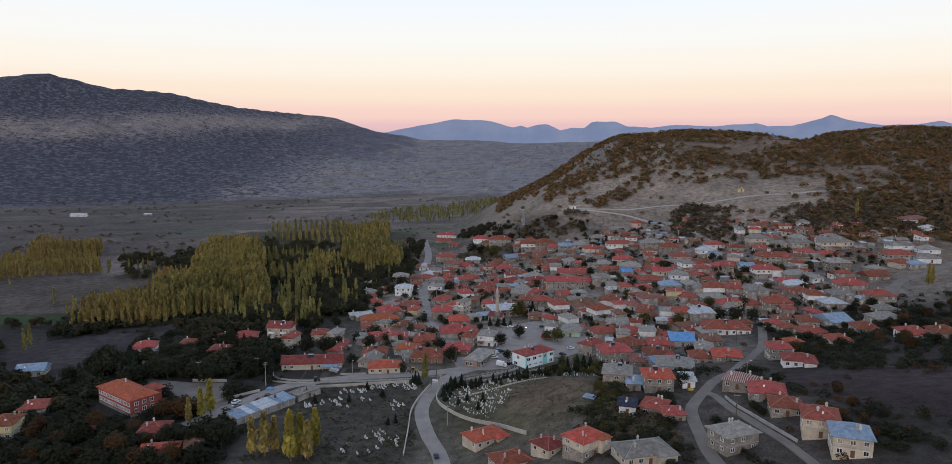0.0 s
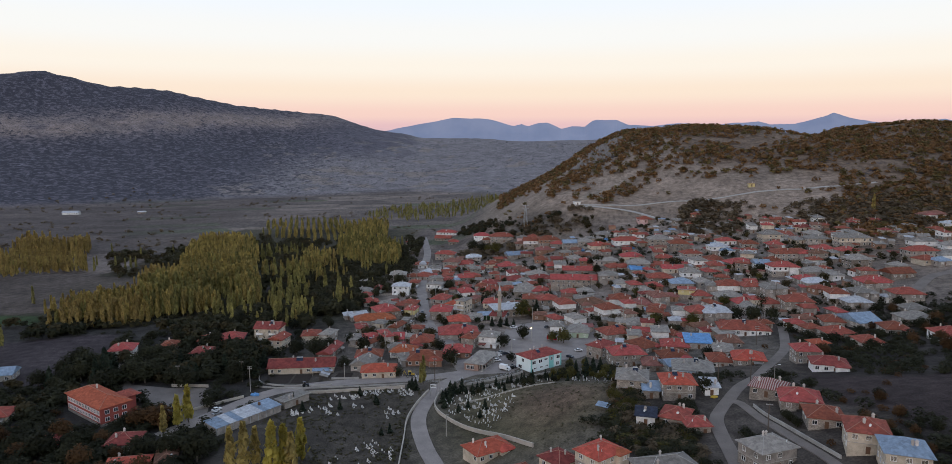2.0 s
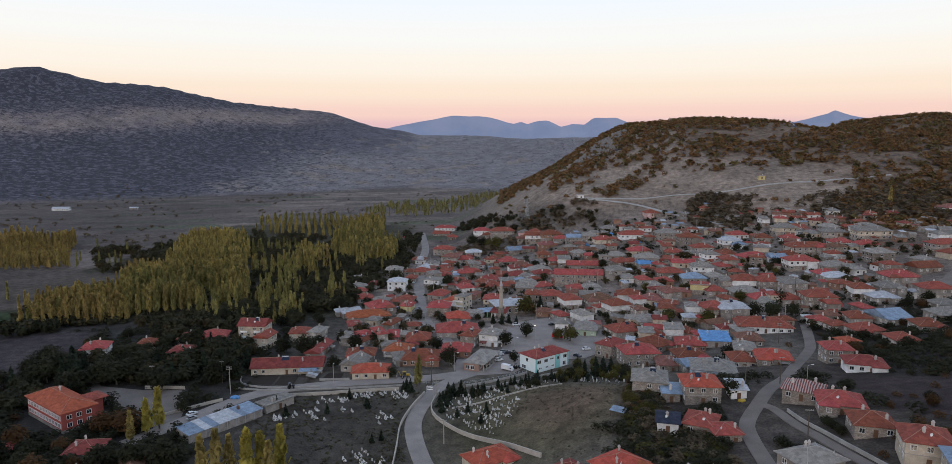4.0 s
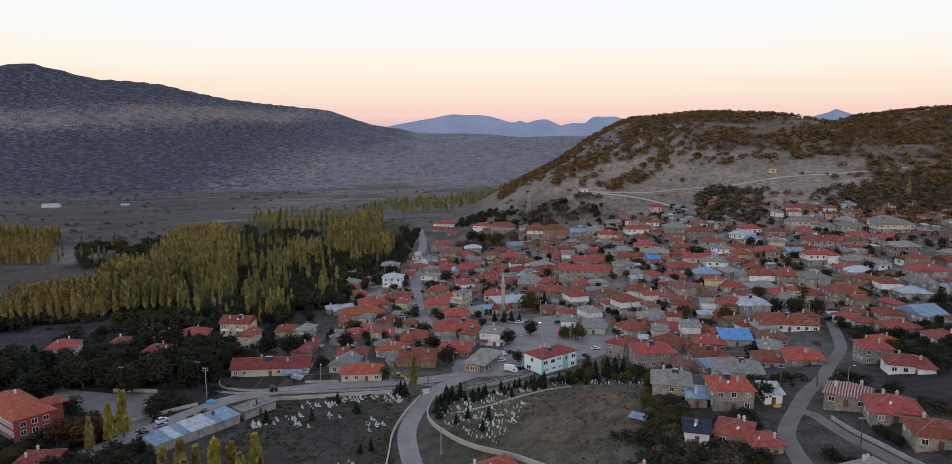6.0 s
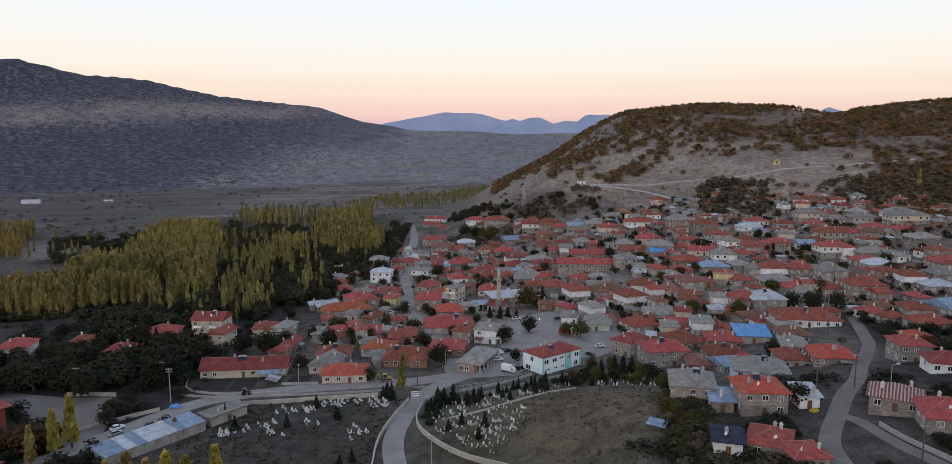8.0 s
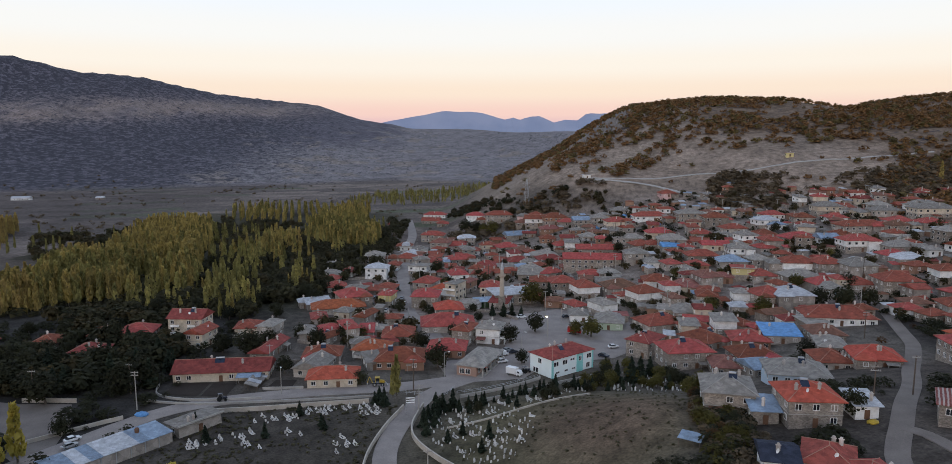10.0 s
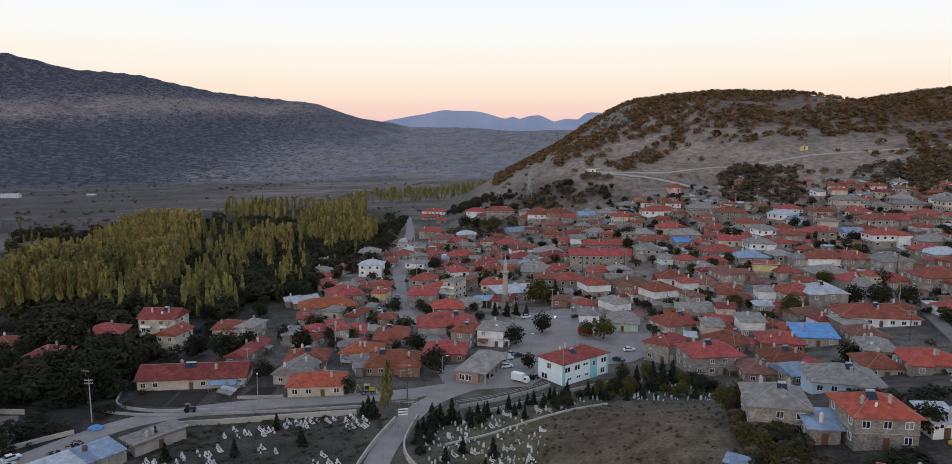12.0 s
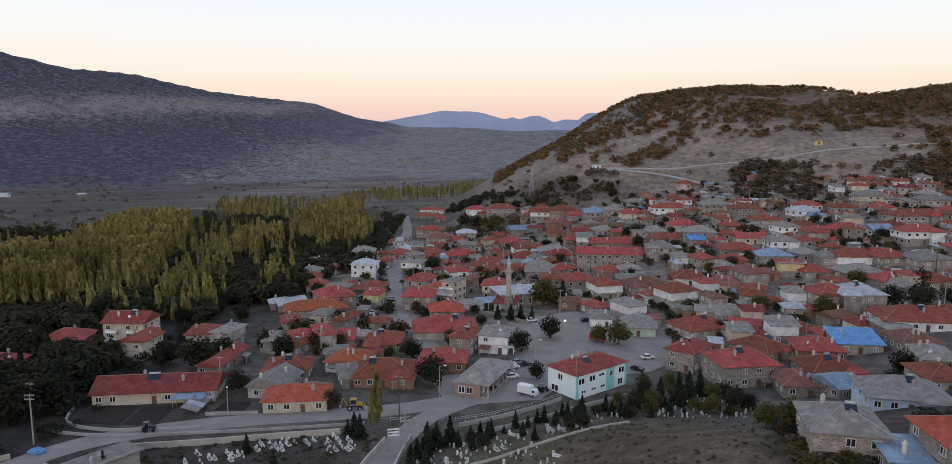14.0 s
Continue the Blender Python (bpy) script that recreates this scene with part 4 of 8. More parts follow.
CROWNS, ARRAYS, TRUNKS = {}, {}, {}
for _kind, _count in (("poplar", 190), ("broad", 760), ("conifer", 260), ("poplar_far", 80), ("bush", 30), ("fine_bush", 120), ("orchard", 130), ("speck", 16)):
    for _s in range(3):
        ARRAYS[_kind, _s] = leaf_mesh_arrays(_kind, _count, 100 + _s)
for _kind in ("poplar", "broad", "conifer"):
    TRUNKS[_kind] = trunk_mesh(_kind, 5)
LEAVES = {"golden": GOLDEN, "yellow_poplar": YELLOW, "poplar": POPLAR, "green_poplar": POPLAR_GREEN, "broad": BROADLEAF, "ochre": OCHRE, "yellow": YELLOW, "conifer": CONIFER}
TREE_LABEL = {"poplar": ("poplar_tree", "slender yellowing poplar with upright branches"), "green_poplar": ("poplar_tree", "slender green poplar with upright branches"),
              "broad": ("tree", "dark green broadleaf garden tree"), "ochre": ("tree", "rust-brown autumn tree beside the houses"),
              "golden": ("tree", "olive-green garden tree turning yellow"), "yellow_poplar": ("poplar_tree", "bright yellow slender autumn poplar"), "yellow": ("tree", "bright yellow autumn tree"), "conifer": ("conifer", "small dark conifer with a pointed crown")}


def tree(kind, x, y, height, width=1.0):
    shape = "poplar" if kind.endswith("poplar") else "conifer" if kind == "conifer" else "broad"
    s = rng.randrange(3)
    key = (kind, s)
    if key not in CROWNS:
        v, f = ARRAYS[shape, s]
        CROWNS[key] = mesh_of("crown", v, f.tolist(), LEAVES[kind])
    name, label = TREE_LABEL[kind]
    t = thing(name, x, y, gz(x, y) - 0.1, rng.uniform(0, 360), label, "tree", "trees of the village")
    t.scale = (height * width, height * width, height)
    part("trunk", TRUNKS[shape], None, t)
    part("crown", CROWNS[key], None, t)
    return t


def scatter(name, label, category, shape, mat, rows, trunks=False):
    """Many plants as one mesh: rows of x, y, height, width."""
    rows = np.array(rows)
    gen = np.random.default_rng(len(rows))
    vs, fs, base = [], [], 0
    zs = ground_z(rows[:, 0], rows[:, 1])
    for (x, y, h, w), z in zip(rows, zs):
        v, f = shape[gen.integers(len(shape))]
        a = gen.uniform(0, 6.28)
        c, s = math.cos(a), math.sin(a)
        vs.append(np.stack([(v[:, 0] * c - v[:, 1] * s) * h * w + x, (v[:, 0] * s + v[:, 1] * c) * h * w + y, v[:, 2] * h + z], -1))
        fs.append(f + base)
        base += len(v)
    v, f = np.concatenate(vs), np.concatenate(fs)
    me = bpy.data.meshes.new(name)
    me.vertices.add(len(v))
    me.vertices.foreach_set("co", v.ravel())
    me.loops.add(f.size)
    me.loops.foreach_set("vertex_index", f.ravel().astype(np.int32))
    me.polygons.add(len(f))
    me.polygons.foreach_set("loop_start", np.arange(0, f.size, 4))
    me.update()
    me.validate()
    me.materials.append(mat)
    return tagged(new(name, me), label, category, kind="stuff")


# ---- public buildings ----
def health_house():
    """Two-storey white and turquoise public building with a hipped red roof."""
    x, y, yaw, w, d = SCHOOL
    z = gz(x, y) - 0.4
    h = thing("public_building", x, y, z, yaw, "white two-storey public building with turquoise bays and red hipped roof", "building")
    eave = 7.0
    part("wall", boxes((-w / 2, w / 2, -d / 2, d / 2, -3.0, eave)), PLASTER["bright"], h)
    for u in (0.16 * w, w / 2 - 0.35):
        part("pilaster", boxes((u - (1.5 if u < w / 3 else 0.3), u + (1.5 if u < w / 3 else 0.3), -d / 2 - 0.22, -d / 2 + 0.05, -3.0, eave - 0.04)), TEAL, h, "turquoise painted bay")
    part("pilaster", boxes((-w / 2 - 0.05, -w / 2 + 0.7, -d / 2 - 0.05, -d / 2 + 0.3, -3.0, eave - 0.04)), TEAL, h, "turquoise painted corner")
    part("plinth", boxes((-w / 2 - 0.08, w / 2 + 0.08, -d / 2 - 0.08, d / 2 + 0.08, -3.0, 0.35)), TEAL, h, "turquoise painted plinth")
    rf = part("roof", roof_mesh("hip", w, d, 2.3, 0.6), ROOF["crimson"], h, m=pose(0, 0, eave + 0.16))
    part("ridge_tiles", ridge_mesh("hip", w, d, 2.3, 0.6), RIDGE, rf)
    for s, zf in enumerate((1.0, 4.3)):
        for u, wide, tall in (((-0.37, 1.2, 0.5), (-0.17, 1.2, 0.5), (0.01, 1.2, 0.5), (0.37, 1.3, 1.3)), ((-0.41, 1.6, 1.15), (-0.2, 1.6, 1.15), (-0.02, 1.5, 0.55), (0.16, 0.9, 1.2), (0.39, 1.6, 1.2)))[s]:
            m = pose(u * w, -d / 2 - (0.28 if abs(u - 0.16) < 0.03 else 0.06), zf + (0.75 if tall < 0.6 else 0)) @ Matrix.Diagonal((wide, 1, tall, 1))
            win = part("window", WINDOW, None, h, m=m)
            part("pane", PANE, None, win)
        for face in (-1, 1):
            u = (0.24, 0.05)[s] * d
            win = part("window", WINDOW, None, h, m=pose(face * (w / 2 + 0.06), u, zf - (0.3 if s == 0 else 0), 0, 0, 90 * face) @ Matrix.Diagonal((1.8 - 0.6 * s, 1, 1.25, 1)))
            part("pane", PANE, None, win)
    for cx, cy in ((-0.25 * w, 0.1 * d), (-0.05 * w, 0.25 * d), (0.2 * w, 0.2 * d)):
        part("chimney", CHIMNEY, None, h, m=pose(cx, cy, eave + 1.7))
    heater = part("water_heater", STAND, None, h, "rooftop solar water heater", pose(-0.12 * w, -0.12 * d, eave + 2.6))
    part("collector", COLLECTOR, None, heater, m=pose(0, -0.75, -0.75, 38))
    part("tank", TANK, None, heater, m=pose(0, 0.1, 0.1))
    HOUSES.append((x, y, 9))


SCHOOL = (30.7, 360.4, 37, 20.0, 11.0)
health_house()


def red_school():
    x, y, yaw, w, d = -156.5, 300.0, -37, 29.0, 12.0
    z = gz(x, y)
    h = thing("school", x, y, z, yaw, "brick-red two-storey school with an orange tiled hipped roof", "school")
    eave = 7.4
    part("plinth", boxes((-w / 2 - 0.06, w / 2 + 0.06, -d / 2 - 0.06, d / 2 + 0.06, -3, 1.1)), PLASTER["grey"], h, "dark grey plinth")
    part("wall", boxes((-w / 2, w / 2, -d / 2, d / 2, 1.1, eave)), PLASTER["red"], h)
    for zb in (1.7, 4.6):
        part("window_band", boxes((-w / 2 + 0.5, w / 2 - 0.5, -d / 2 - 0.05, -d / 2 + 0.05, zb - 0.2, zb + 1.75)), PLASTER["pink"], h, "pale pink band between windows")
    rf = part("roof", roof_mesh("hip", w, d, 2.9, 0.8), ROOF["orange"], h, m=pose(0, 0, eave + 0.16))
    part("ridge_tiles", ridge_mesh("hip", w, d, 2.9, 0.8), RIDGE, rf)
    wing = part("wing", boxes((1, 9, d / 2, d / 2 + 5, -3, eave - 0.3)), PLASTER["red"], h)
    part("roof", roof_mesh("hip", 8, 8, 1.7, 0.7), ROOF["red"], wing, m=pose(5, d / 2 + 2.5, eave - 0.1))
    for zf in (1.75, 4.65):
        for k in range(11):
            u = (k + 0.5) / 11 * (w - 1.4) - (w - 1.4) / 2
            win = part("window", WINDOW, None, h, m=pose(u, -d / 2 - 0.12, zf) @ Matrix.Diagonal((1.1, 1, 1.15, 1)))
            part("pane", PANE, None, win)
        for k in (0, 1, 2):
            win = part("window", WINDOW, None, h, m=pose(w / 2 + 0.06, (k - 1) * 3.4, zf, 0, 0, 90) @ Matrix.Diagonal((1.2, 1, 1.15, 1)))
            part("pane", PANE, None, win)
    part("chimney", CHIMNEY, None, h, m=pose(-4, 1.5, eave + 2.6))
    HOUSES.append((x, y, 17))


red_school()


def mosque():
    x, y, yaw, w, d = 19.5, 466.0, 14, 21.0, 17.0
    z = gz(x, y)
    m = thing("mosque", x, y, z, yaw, "stone village mosque with a pale low-pitched roof and porch", "mosque")
    part("wall", boxes((-w / 2, w / 2, -d / 2, d / 2, -3, 5.6)), PLASTER["stone"], m)
    part("roof", roof_mesh("hip", w, d, 2.0, 0.7), ROOF["white"], m, m=pose(0, 0, 5.76))
    porch = part("porch_roof", roof_mesh("mono", 13, 6, 1.0, 0.3), ROOF["blue"], m, m=pose(-w / 2 - 4, -d / 2 + 1, 3.4))
    for u in (-6, -2, 2, 6):
        part("porch_post", boxes((u - 0.15, u + 0.15, -2.9, -2.6, -5, -0.15)), CONCRETE, porch)
    for u in (-6, -2, 2, 6):
        win = part("window", WINDOW, None, m, m=pose(u, -d / 2 - 0.06, 1.4) @ Matrix.Diagonal((1, 1, 1.7, 1)))
        part("pane", PANE, None, win)
    for u in (-4, 0, 4):
        win = part("window", WINDOW, None, m, m=pose(w / 2 + 0.06, u, 1.4, 0, 0, 90) @ Matrix.Diagonal((1, 1, 1.7, 1)))
        part("pane", PANE, None, win)
    HOUSES.append((x, y, 14))
    mx, my = 14.0, 449.0
    t = thing("minaret", mx, my, gz(mx, my), 0, "slender stone minaret with a pale pointed cap and balcony", "minaret")
    part("base", lathe([(1.7, -2), (1.7, 5.2), (1.35, 6.6)], 8), PLASTER["stone"], t)
    part("shaft", lathe([(1.2, 6.4), (1.05, 15.6), (1.2, 15.9)], 16), MINARET_STONE, t)
    part("balcony", lathe([(1.15, 15.7), (1.65, 16.4), (1.75, 16.45), (1.75, 17.3), (1.62, 17.3), (1.6, 16.6), (0.9, 16.6)], 16), MINARET_STONE, t)
    part("upper_shaft", lathe([(0.85, 16.5), (0.8, 19.4), (1.0, 19.6)], 16), MINARET_STONE, t)
    cap = part("cap", lathe([(1.0, 19.55), (0.72, 20.6), (0.08, 23.4), (0.05, 24.0)], 16), ROOF["white"], t, "pale metal cone cap")
    part("finial", lathe([(0.05, 23.9), (0.16, 24.2), (0.05, 24.45), (0.1, 24.7), (0.02, 25.0)], 8), STEEL, cap)


MINARET_STONE = material("pale_cut_stone", (0.46, 0.40, 0.33), 0.9, contrast=0.3)
mosque()


def tea_house():
    """Low brick house with a grey hipped roof and a porch along its side."""
    x, y, yaw, w, d = 2.0, 362.5, -22, 9.5, 21.0
    z = gz(x, y)
    h = thing("tea_house", x, y, z, yaw, "low pinkish brick house with grey hipped roof and pillared porch", "building")
    part("wall", boxes((-w / 2, w / 2 - 2.2, -d / 2, d / 2, -2.5, 3.6)), PLASTER["tan"], h)
    part("roof", roof_mesh("hip", w, d, 2.1, 0.6), ROOF["grey"], h, m=pose(0, 0, 3.76))
    part("porch_floor", boxes((w / 2 - 2.2, w / 2 + 0.2, -d / 2, d / 2, -2.5, 0.3)), CONCRETE, h)
    for k in range(6):
        v = -d / 2 + 0.4 + k * (d - 0.8) / 5
        part("pillar", boxes((w / 2 - 0.25, w / 2 + 0.15, v - 0.2, v + 0.2, 0.3, 3.6)), CONCRETE, h)
    for u in (-2.8, -0.6):
        win = part("window", WINDOW, None, h, m=pose(u, -d / 2 - 0.06, 0.8) @ Matrix.Diagonal((1.2, 1, 1.3, 1)))
        part("pane", PANE, None, win)
    for k in range(5):
        win = part("window", WINDOW, None, h, m=pose(w / 2 - 2.14, -d / 2 + 2.4 + k * 4, 0.9, 0, 0, 90) @ Matrix.Diagonal((1.2, 1, 1.2, 1)))
        part("pane", PANE, None, win)
    HOUSES.append((x, y, 10))


PLASTER["tan"] = material("pinkish_brick_facing", (0.38, 0.25, 0.20), 0.9, contrast=0.25)
tea_house()

white = house(6.5, 395.0, 9.5, 10.0, -14, 2, "grey", "white", base="white", label="white two-storey house with grey hipped roof and arched porch")
for k in (0, 1, 2):
    arch = bmesh.new()
    tube(arch, (0, 0, 0), (0, 0, 2.3), 0.16, 0.16, 8)
    part("porch_pillar", arch, PLASTER["white"], white, m=pose(6.6, -4 + 2.6 * k, 0))
part("porch_roof", boxes((4.7, 7.0, -4.6, 1.8, 2.3, 2.75)), PLASTER["white"], white)


def long_shed():
    """Long workshop along the graveyard, its roof of pale and blue sheets."""
    x, y, yaw, w, d = -94.3, 292.8, 53.2, 30.0, 8.5
    z = gz(x, y)
    h = thing("workshop", x, y, z, yaw, "long low workshop with pale blue sheet roof beside graveyard", "shed")
    part("wall", boxes((-w / 2, w / 2, -d / 2, d / 2, -2, 3.0)), PLASTER["grey"], h)
    for k in range(8):
        u = -w / 2 + (k + 0.5) * w / 8
        part("pier", boxes((u - w / 16 - 0.12, u - w / 16 + 0.12, -d / 2 - 0.1, -d / 2 + 0.02, -2, 3.0)), STEEL, h, "dark steel pier")
    for k in range(10):
        u0 = -w / 2 - 0.3 + k * (w + 0.6) / 10
        pale = k in (2, 4, 5, 6)
        rf = roof_mesh("mono", (w + 0.6) / 10 - 0.03, d + 0.6, 0.9, 0.0, 0.08)
        part("roof_sheet", rf, ROOF["white"] if pale else ROOF["blue"], h, "" if not pale else "pale translucent roof sheet", pose(u0 + (w + 0.6) / 20, 0, 3.1 + (0.05 if pale else 0)))
    g = bmesh.new()
    v = [g.verts.new(p) for p in ((-w / 2, d / 2, 3.0), (w / 2, d / 2, 3.0), (w / 2, -d / 2, 3.0), (-w / 2, -d / 2, 3.0), (-w / 2, d / 2, 3.8), (w / 2, d / 2, 3.8))]
    for f in ((1, 0, 4, 5), (2, 1, 5), (0, 3, 4), (3, 2, 5, 4)):
        g.faces.new([v[k] for k in f])
    part("gable_wall", g, PLASTER["grey"], h)
    part("water_tank", lathe([(0.55, 3.6), (0.6, 4.6), (0.45, 4.9), (0.2, 5.0)], 12), FRAME_BROWN, h, "black plastic water tank", pose(8.5, 1.5, 0))
    HOUSES.append((x, y, 12))


long_shed()
house(-79.5, 311.5, 13, 6, 53, 1, "grey", "grey", "flat", label="low grey rendered shed beside the graveyard", name="shed")

# the small yellow hut alone on the hill, sheds far out on the plain, a whitewashed tomb
house(276, 725, 6, 4, -4, 1, "brown", "yellow", "flat", near=False, label="small yellow hut alone on the bare hillside", name="hut")
house(-703, 1226, 26, 12, 8, 1, "white", "white", "gable", near=False, chim=0, label="long white barn far out on the plain", name="barn")
house(-587, 1240, 12, 7, 4, 1, "white", "grey", "gable", near=False, chim=0, label="small pale shed out on the plain", name="barn")
house(103, 738, 6, 5, 10, 1, "white", "white", "flat", near=False, chim=0, label="small whitewashed tomb on the hill's shoulder", name="tomb")
dome_house = house(-49.5, 655, 9, 9, 0, 1, "grey", "white", "flat", near=False, chim=0, label="small domed prayer house beside the street", name="prayer_house")
part("dome", lathe([(3.6 * math.cos(k * 0.17), 3.2 + 3.2 * math.sin(k * 0.17)) for k in range(9)], 20), ROOF["white"], dome_house, "pale metal dome")

# ---- village houses ----
house(-115.6, 402.2, 13.5, 11.0, -4, 3, roof="crimson", wall="cream", kind="gable", base="cream", solar=1)
house(-107.2, 390.4, 11.0, 7.6, 80, wall="cream", base="cream", kind="gable")
house(-136.8, 401.6, 13.2, 11.7, 8, 1, wall="stone", near=False)
house(-182.5, 372.2, 11.0, 11.7, 12, wall="white")
house(-143.4, 376.0, 9.1, 10.4, 0, 1, roof="crimson")
house(-164.9, 387.4, 8.6, 10.4, 5, 1, near=False)
house(-94.2, 408.7, 9.4, 10.4, 6, 1, wall="cream", near=False)
house(-82.6, 400.0, 6.3, 10.4, -12, roof="grey", near=False)
house(-77.3, 379.2, 19.5, 6.7, 82, 1, roof="crimson", wall="stone", kind="gable")
house(-85.8, 354.8, 30.9, 11.7, 6, 1, roof="crimson", wall="cream", kind="gable", solar=2)
house(-56.0, 358.4, 13.0, 9.7, 80, 1, roof="grey", kind="gable")
house(-55.5, 371.1, 12.8, 10.4, 4, 1, solar=1)
house(-47.3, 347.7, 15.9, 10.4, 5, 1, roof="orange", wall="cream")
house(-68.0, 400.0, 7.1, 10.4, 20, 1, roof="grey", near=False)
house(-57.3, 393.5, 5.0, 11.7, -30, 1, near=False, solar=1)
house(-68.3, 424.8, 6.2, 10.4, 15, 1, roof="crimson", near=False)
house(-50.5, 398.0, 5.0, 13.0, 25, near=False)
house(-46.3, 416.2, 11.7, 5.0, 70, kind="gable", near=False)
house(-43.5, 400.2, 5.0, 7.8, 5, 1, kind="mono", near=False)
house(-30.2, 396.7, 12.0, 13.0, 3, 1, wall="stone", near=False, solar=1)
house(-38.3, 377.9, 11.6, 11.7, -12, 1, roof="orange", wall="white")
house(-27.1, 366.7, 17.4, 13.0, 4, 1, wall="brick", solar=1)
house(-36.5, 363.1, 5.0, 7.8, 20, 1, roof="grey", kind="mono", near=False)
house(-83.9, 532.7, 12.8, 10.4, 10, 1, roof="grey", near=False)
house(-80.4, 517.8, 8.9, 9.1, -15, 1, wall="stone", near=False)
house(-74.9, 543.9, 8.2, 10.4, -15, 1, roof="crimson", wall="white", near=False)
house(-73.7, 496.1, 10.0, 10.4, 15, 1, near=False)
house(-58.7, 458.8, 14.2, 14.3, 25, wall="stone", near=False)
house(-63.6, 446.2, 24.0, 11.7, 14, 1, roof="orange", near=False)
house(-74.9, 453.7, 11.2, 7.8, 25, 1, roof="white", kind="mono", near=False)
house(-45.9, 490.4, 10.3, 11.7, -8, 1, near=False)
house(-56.3, 534.9, 12.6, 10.0, -5, 2, roof="white", wall="white", near=False, base="white", sink=-0.8)
house(-64.9, 590.3, 12.8, 10.4, 0, roof="grey", near=False)
house(-42.0, 460.7, 6.5, 10.4, -10, wall="yellow", near=False)
house(-49.6, 568.4, 7.8, 10.4, -5, 1, near=False)
house(-44.1, 598.1, 12.9, 11.7, -10, 1, near=False)
house(-41.8, 617.0, 11.0, 11.7, -20, 1, roof="white", near=False)
house(-31.5, 546.2, 11.5, 10.4, -15, roof="grey", wall="white", kind="flat", near=False)
house(-24.5, 493.9, 10.5, 13.0, -20, near=False)
house(-22.7, 458.1, 12.5, 13.0, -5, wall="stone", near=False)
house(-50.9, 658.7, 11.8, 10.4, 0, 1, near=False)
house(-26.5, 580.7, 11.8, 11.7, -15, 1, near=False)
house(-6.4, 592.8, 19.9, 11.7, 12, 1, wall="stone", near=False)
house(-8.0, 517.6, 10.1, 11.7, 14, wall="white", near=False)
house(-14.1, 477.6, 8.7, 13.0, -28, roof="orange", wall="white", near=False)
house(-8.6, 474.3, 5.8, 11.7, -28, 3, roof="grey", wall="cream", kind="flat", near=False, base="cream")
house(-2.0, 493.3, 5.3, 10.4, -28, roof="brown", wall="brick", near=False)
house(5.9, 534.7, 9.9, 10.4, -10, 1, wall="cream", near=False)
house(10.1, 480.2, 10.9, 11.7, -8, wall="cream", near=False)
house(0.5, 632.3, 12.5, 10.4, -8, 1, wall="white", near=False)
house(-22.6, 656.7, 14.0, 11.7, -15, roof="brown", near=False)
house(10.1, 563.3, 14.1, 11.7, -18, 1, roof="crimson", near=False)
house(-37.3, 891.6, 24.7, 11.7, -10, wall="white", near=False)
house(5.6, 769.6, 16.7, 11.7, -5, 1, wall="white", near=False)
house(25.8, 731.6, 23.4, 13.0, 0, near=False)
house(45.9, 712.5, 11.6, 9.1, -5, 1, roof="grey", wall="pink", near=False)
house(-2.9, 683.5, 14.2, 10.4, 0, roof="white", near=False)
house(37.9, 678.8, 20.4, 11.7, 16, 1, roof="blue", wall="stone", kind="gable", near=False)
house(-31.0, 706.1, 19.0, 11.7, -6, wall="stone", near=False)
house(-12.4, 661.7, 16.9, 11.7, -8, 1, near=False)
house(44.6, 702.6, 13.0, 9.1, 0, 1, roof="brown", wall="stone", near=False)
house(27.1, 636.9, 16.5, 11.7, 18, 1, near=False)
house(30.9, 571.8, 14.6, 10.4, 10, 1, roof="crimson", near=False)
house(55.8, 707.4, 10.4, 10.4, 0, 1, wall="white", near=False)
house(68.9, 688.3, 19.0, 13.0, 4, wall="brick", near=False)
house(78.8, 674.8, 17.4, 10.4, -4, 1, near=False)
house(86.2, 655.8, 14.6, 10.4, 2, roof="blue", kind="gable", near=False)
house(97.5, 646.0, 11.8, 11.7, 0, roof="grey", near=False)
house(104.8, 619.5, 15.5, 11.7, 6, wall="cream", near=False)
house(118.0, 669.6, 12.9, 10.4, 0, 1, roof="grey", near=False)
house(132.5, 633.0, 24.9, 11.7, 2, 1, wall="white", near=False)
house(63.7, 672.3, 16.2, 10.4, 3, 1, roof="brown", wall="brick", near=False)
house(56.1, 625.3, 10.9, 10.4, 0, wall="brick", near=False)
house(63.3, 603.9, 11.6, 10.4, 10, 1, near=False)
house(82.8, 605.9, 11.3, 10.4, 10, 1, roof="grey", near=False)
house(88.7, 589.2, 8.0, 9.1, -6, 1, wall="brick", near=False)
house(48.5, 580.0, 16.4, 11.7, 4, 1, roof="grey", near=False)
house(80.4, 563.8, 25.0, 10.4, -4, 1, kind="gable", near=False)
house(71.2, 529.3, 32.9, 11.7, -6, wall="stone", kind="gable", near=False)
house(50.1, 563.9, 15.9, 10.4, 10, 1, roof="crimson", wall="stone", near=False)
house(102.9, 573.8, 19.6, 10.4, 0, 1, roof="grey", near=False)
house(111.6, 546.1, 10.0, 10.4, 12, 1, near=False)
house(36.1, 488.6, 9.5, 11.7, -6, wall="stone", near=False)
house(47.3, 482.3, 13.1, 11.7, 4, wall="stone", near=False)
house(66.3, 502.8, 13.5, 10.4, 0, 1, near=False)
house(56.9, 469.4, 11.4, 13.0, 14, wall="white", near=False)
house(74.6, 469.4, 16.8, 13.0, 8, 1, roof="brown", near=False)
house(80.6, 444.1, 12.8, 11.7, 20, wall="white", near=False)
house(48.3, 443.2, 7.3, 10.4, 28, 1, near=False)
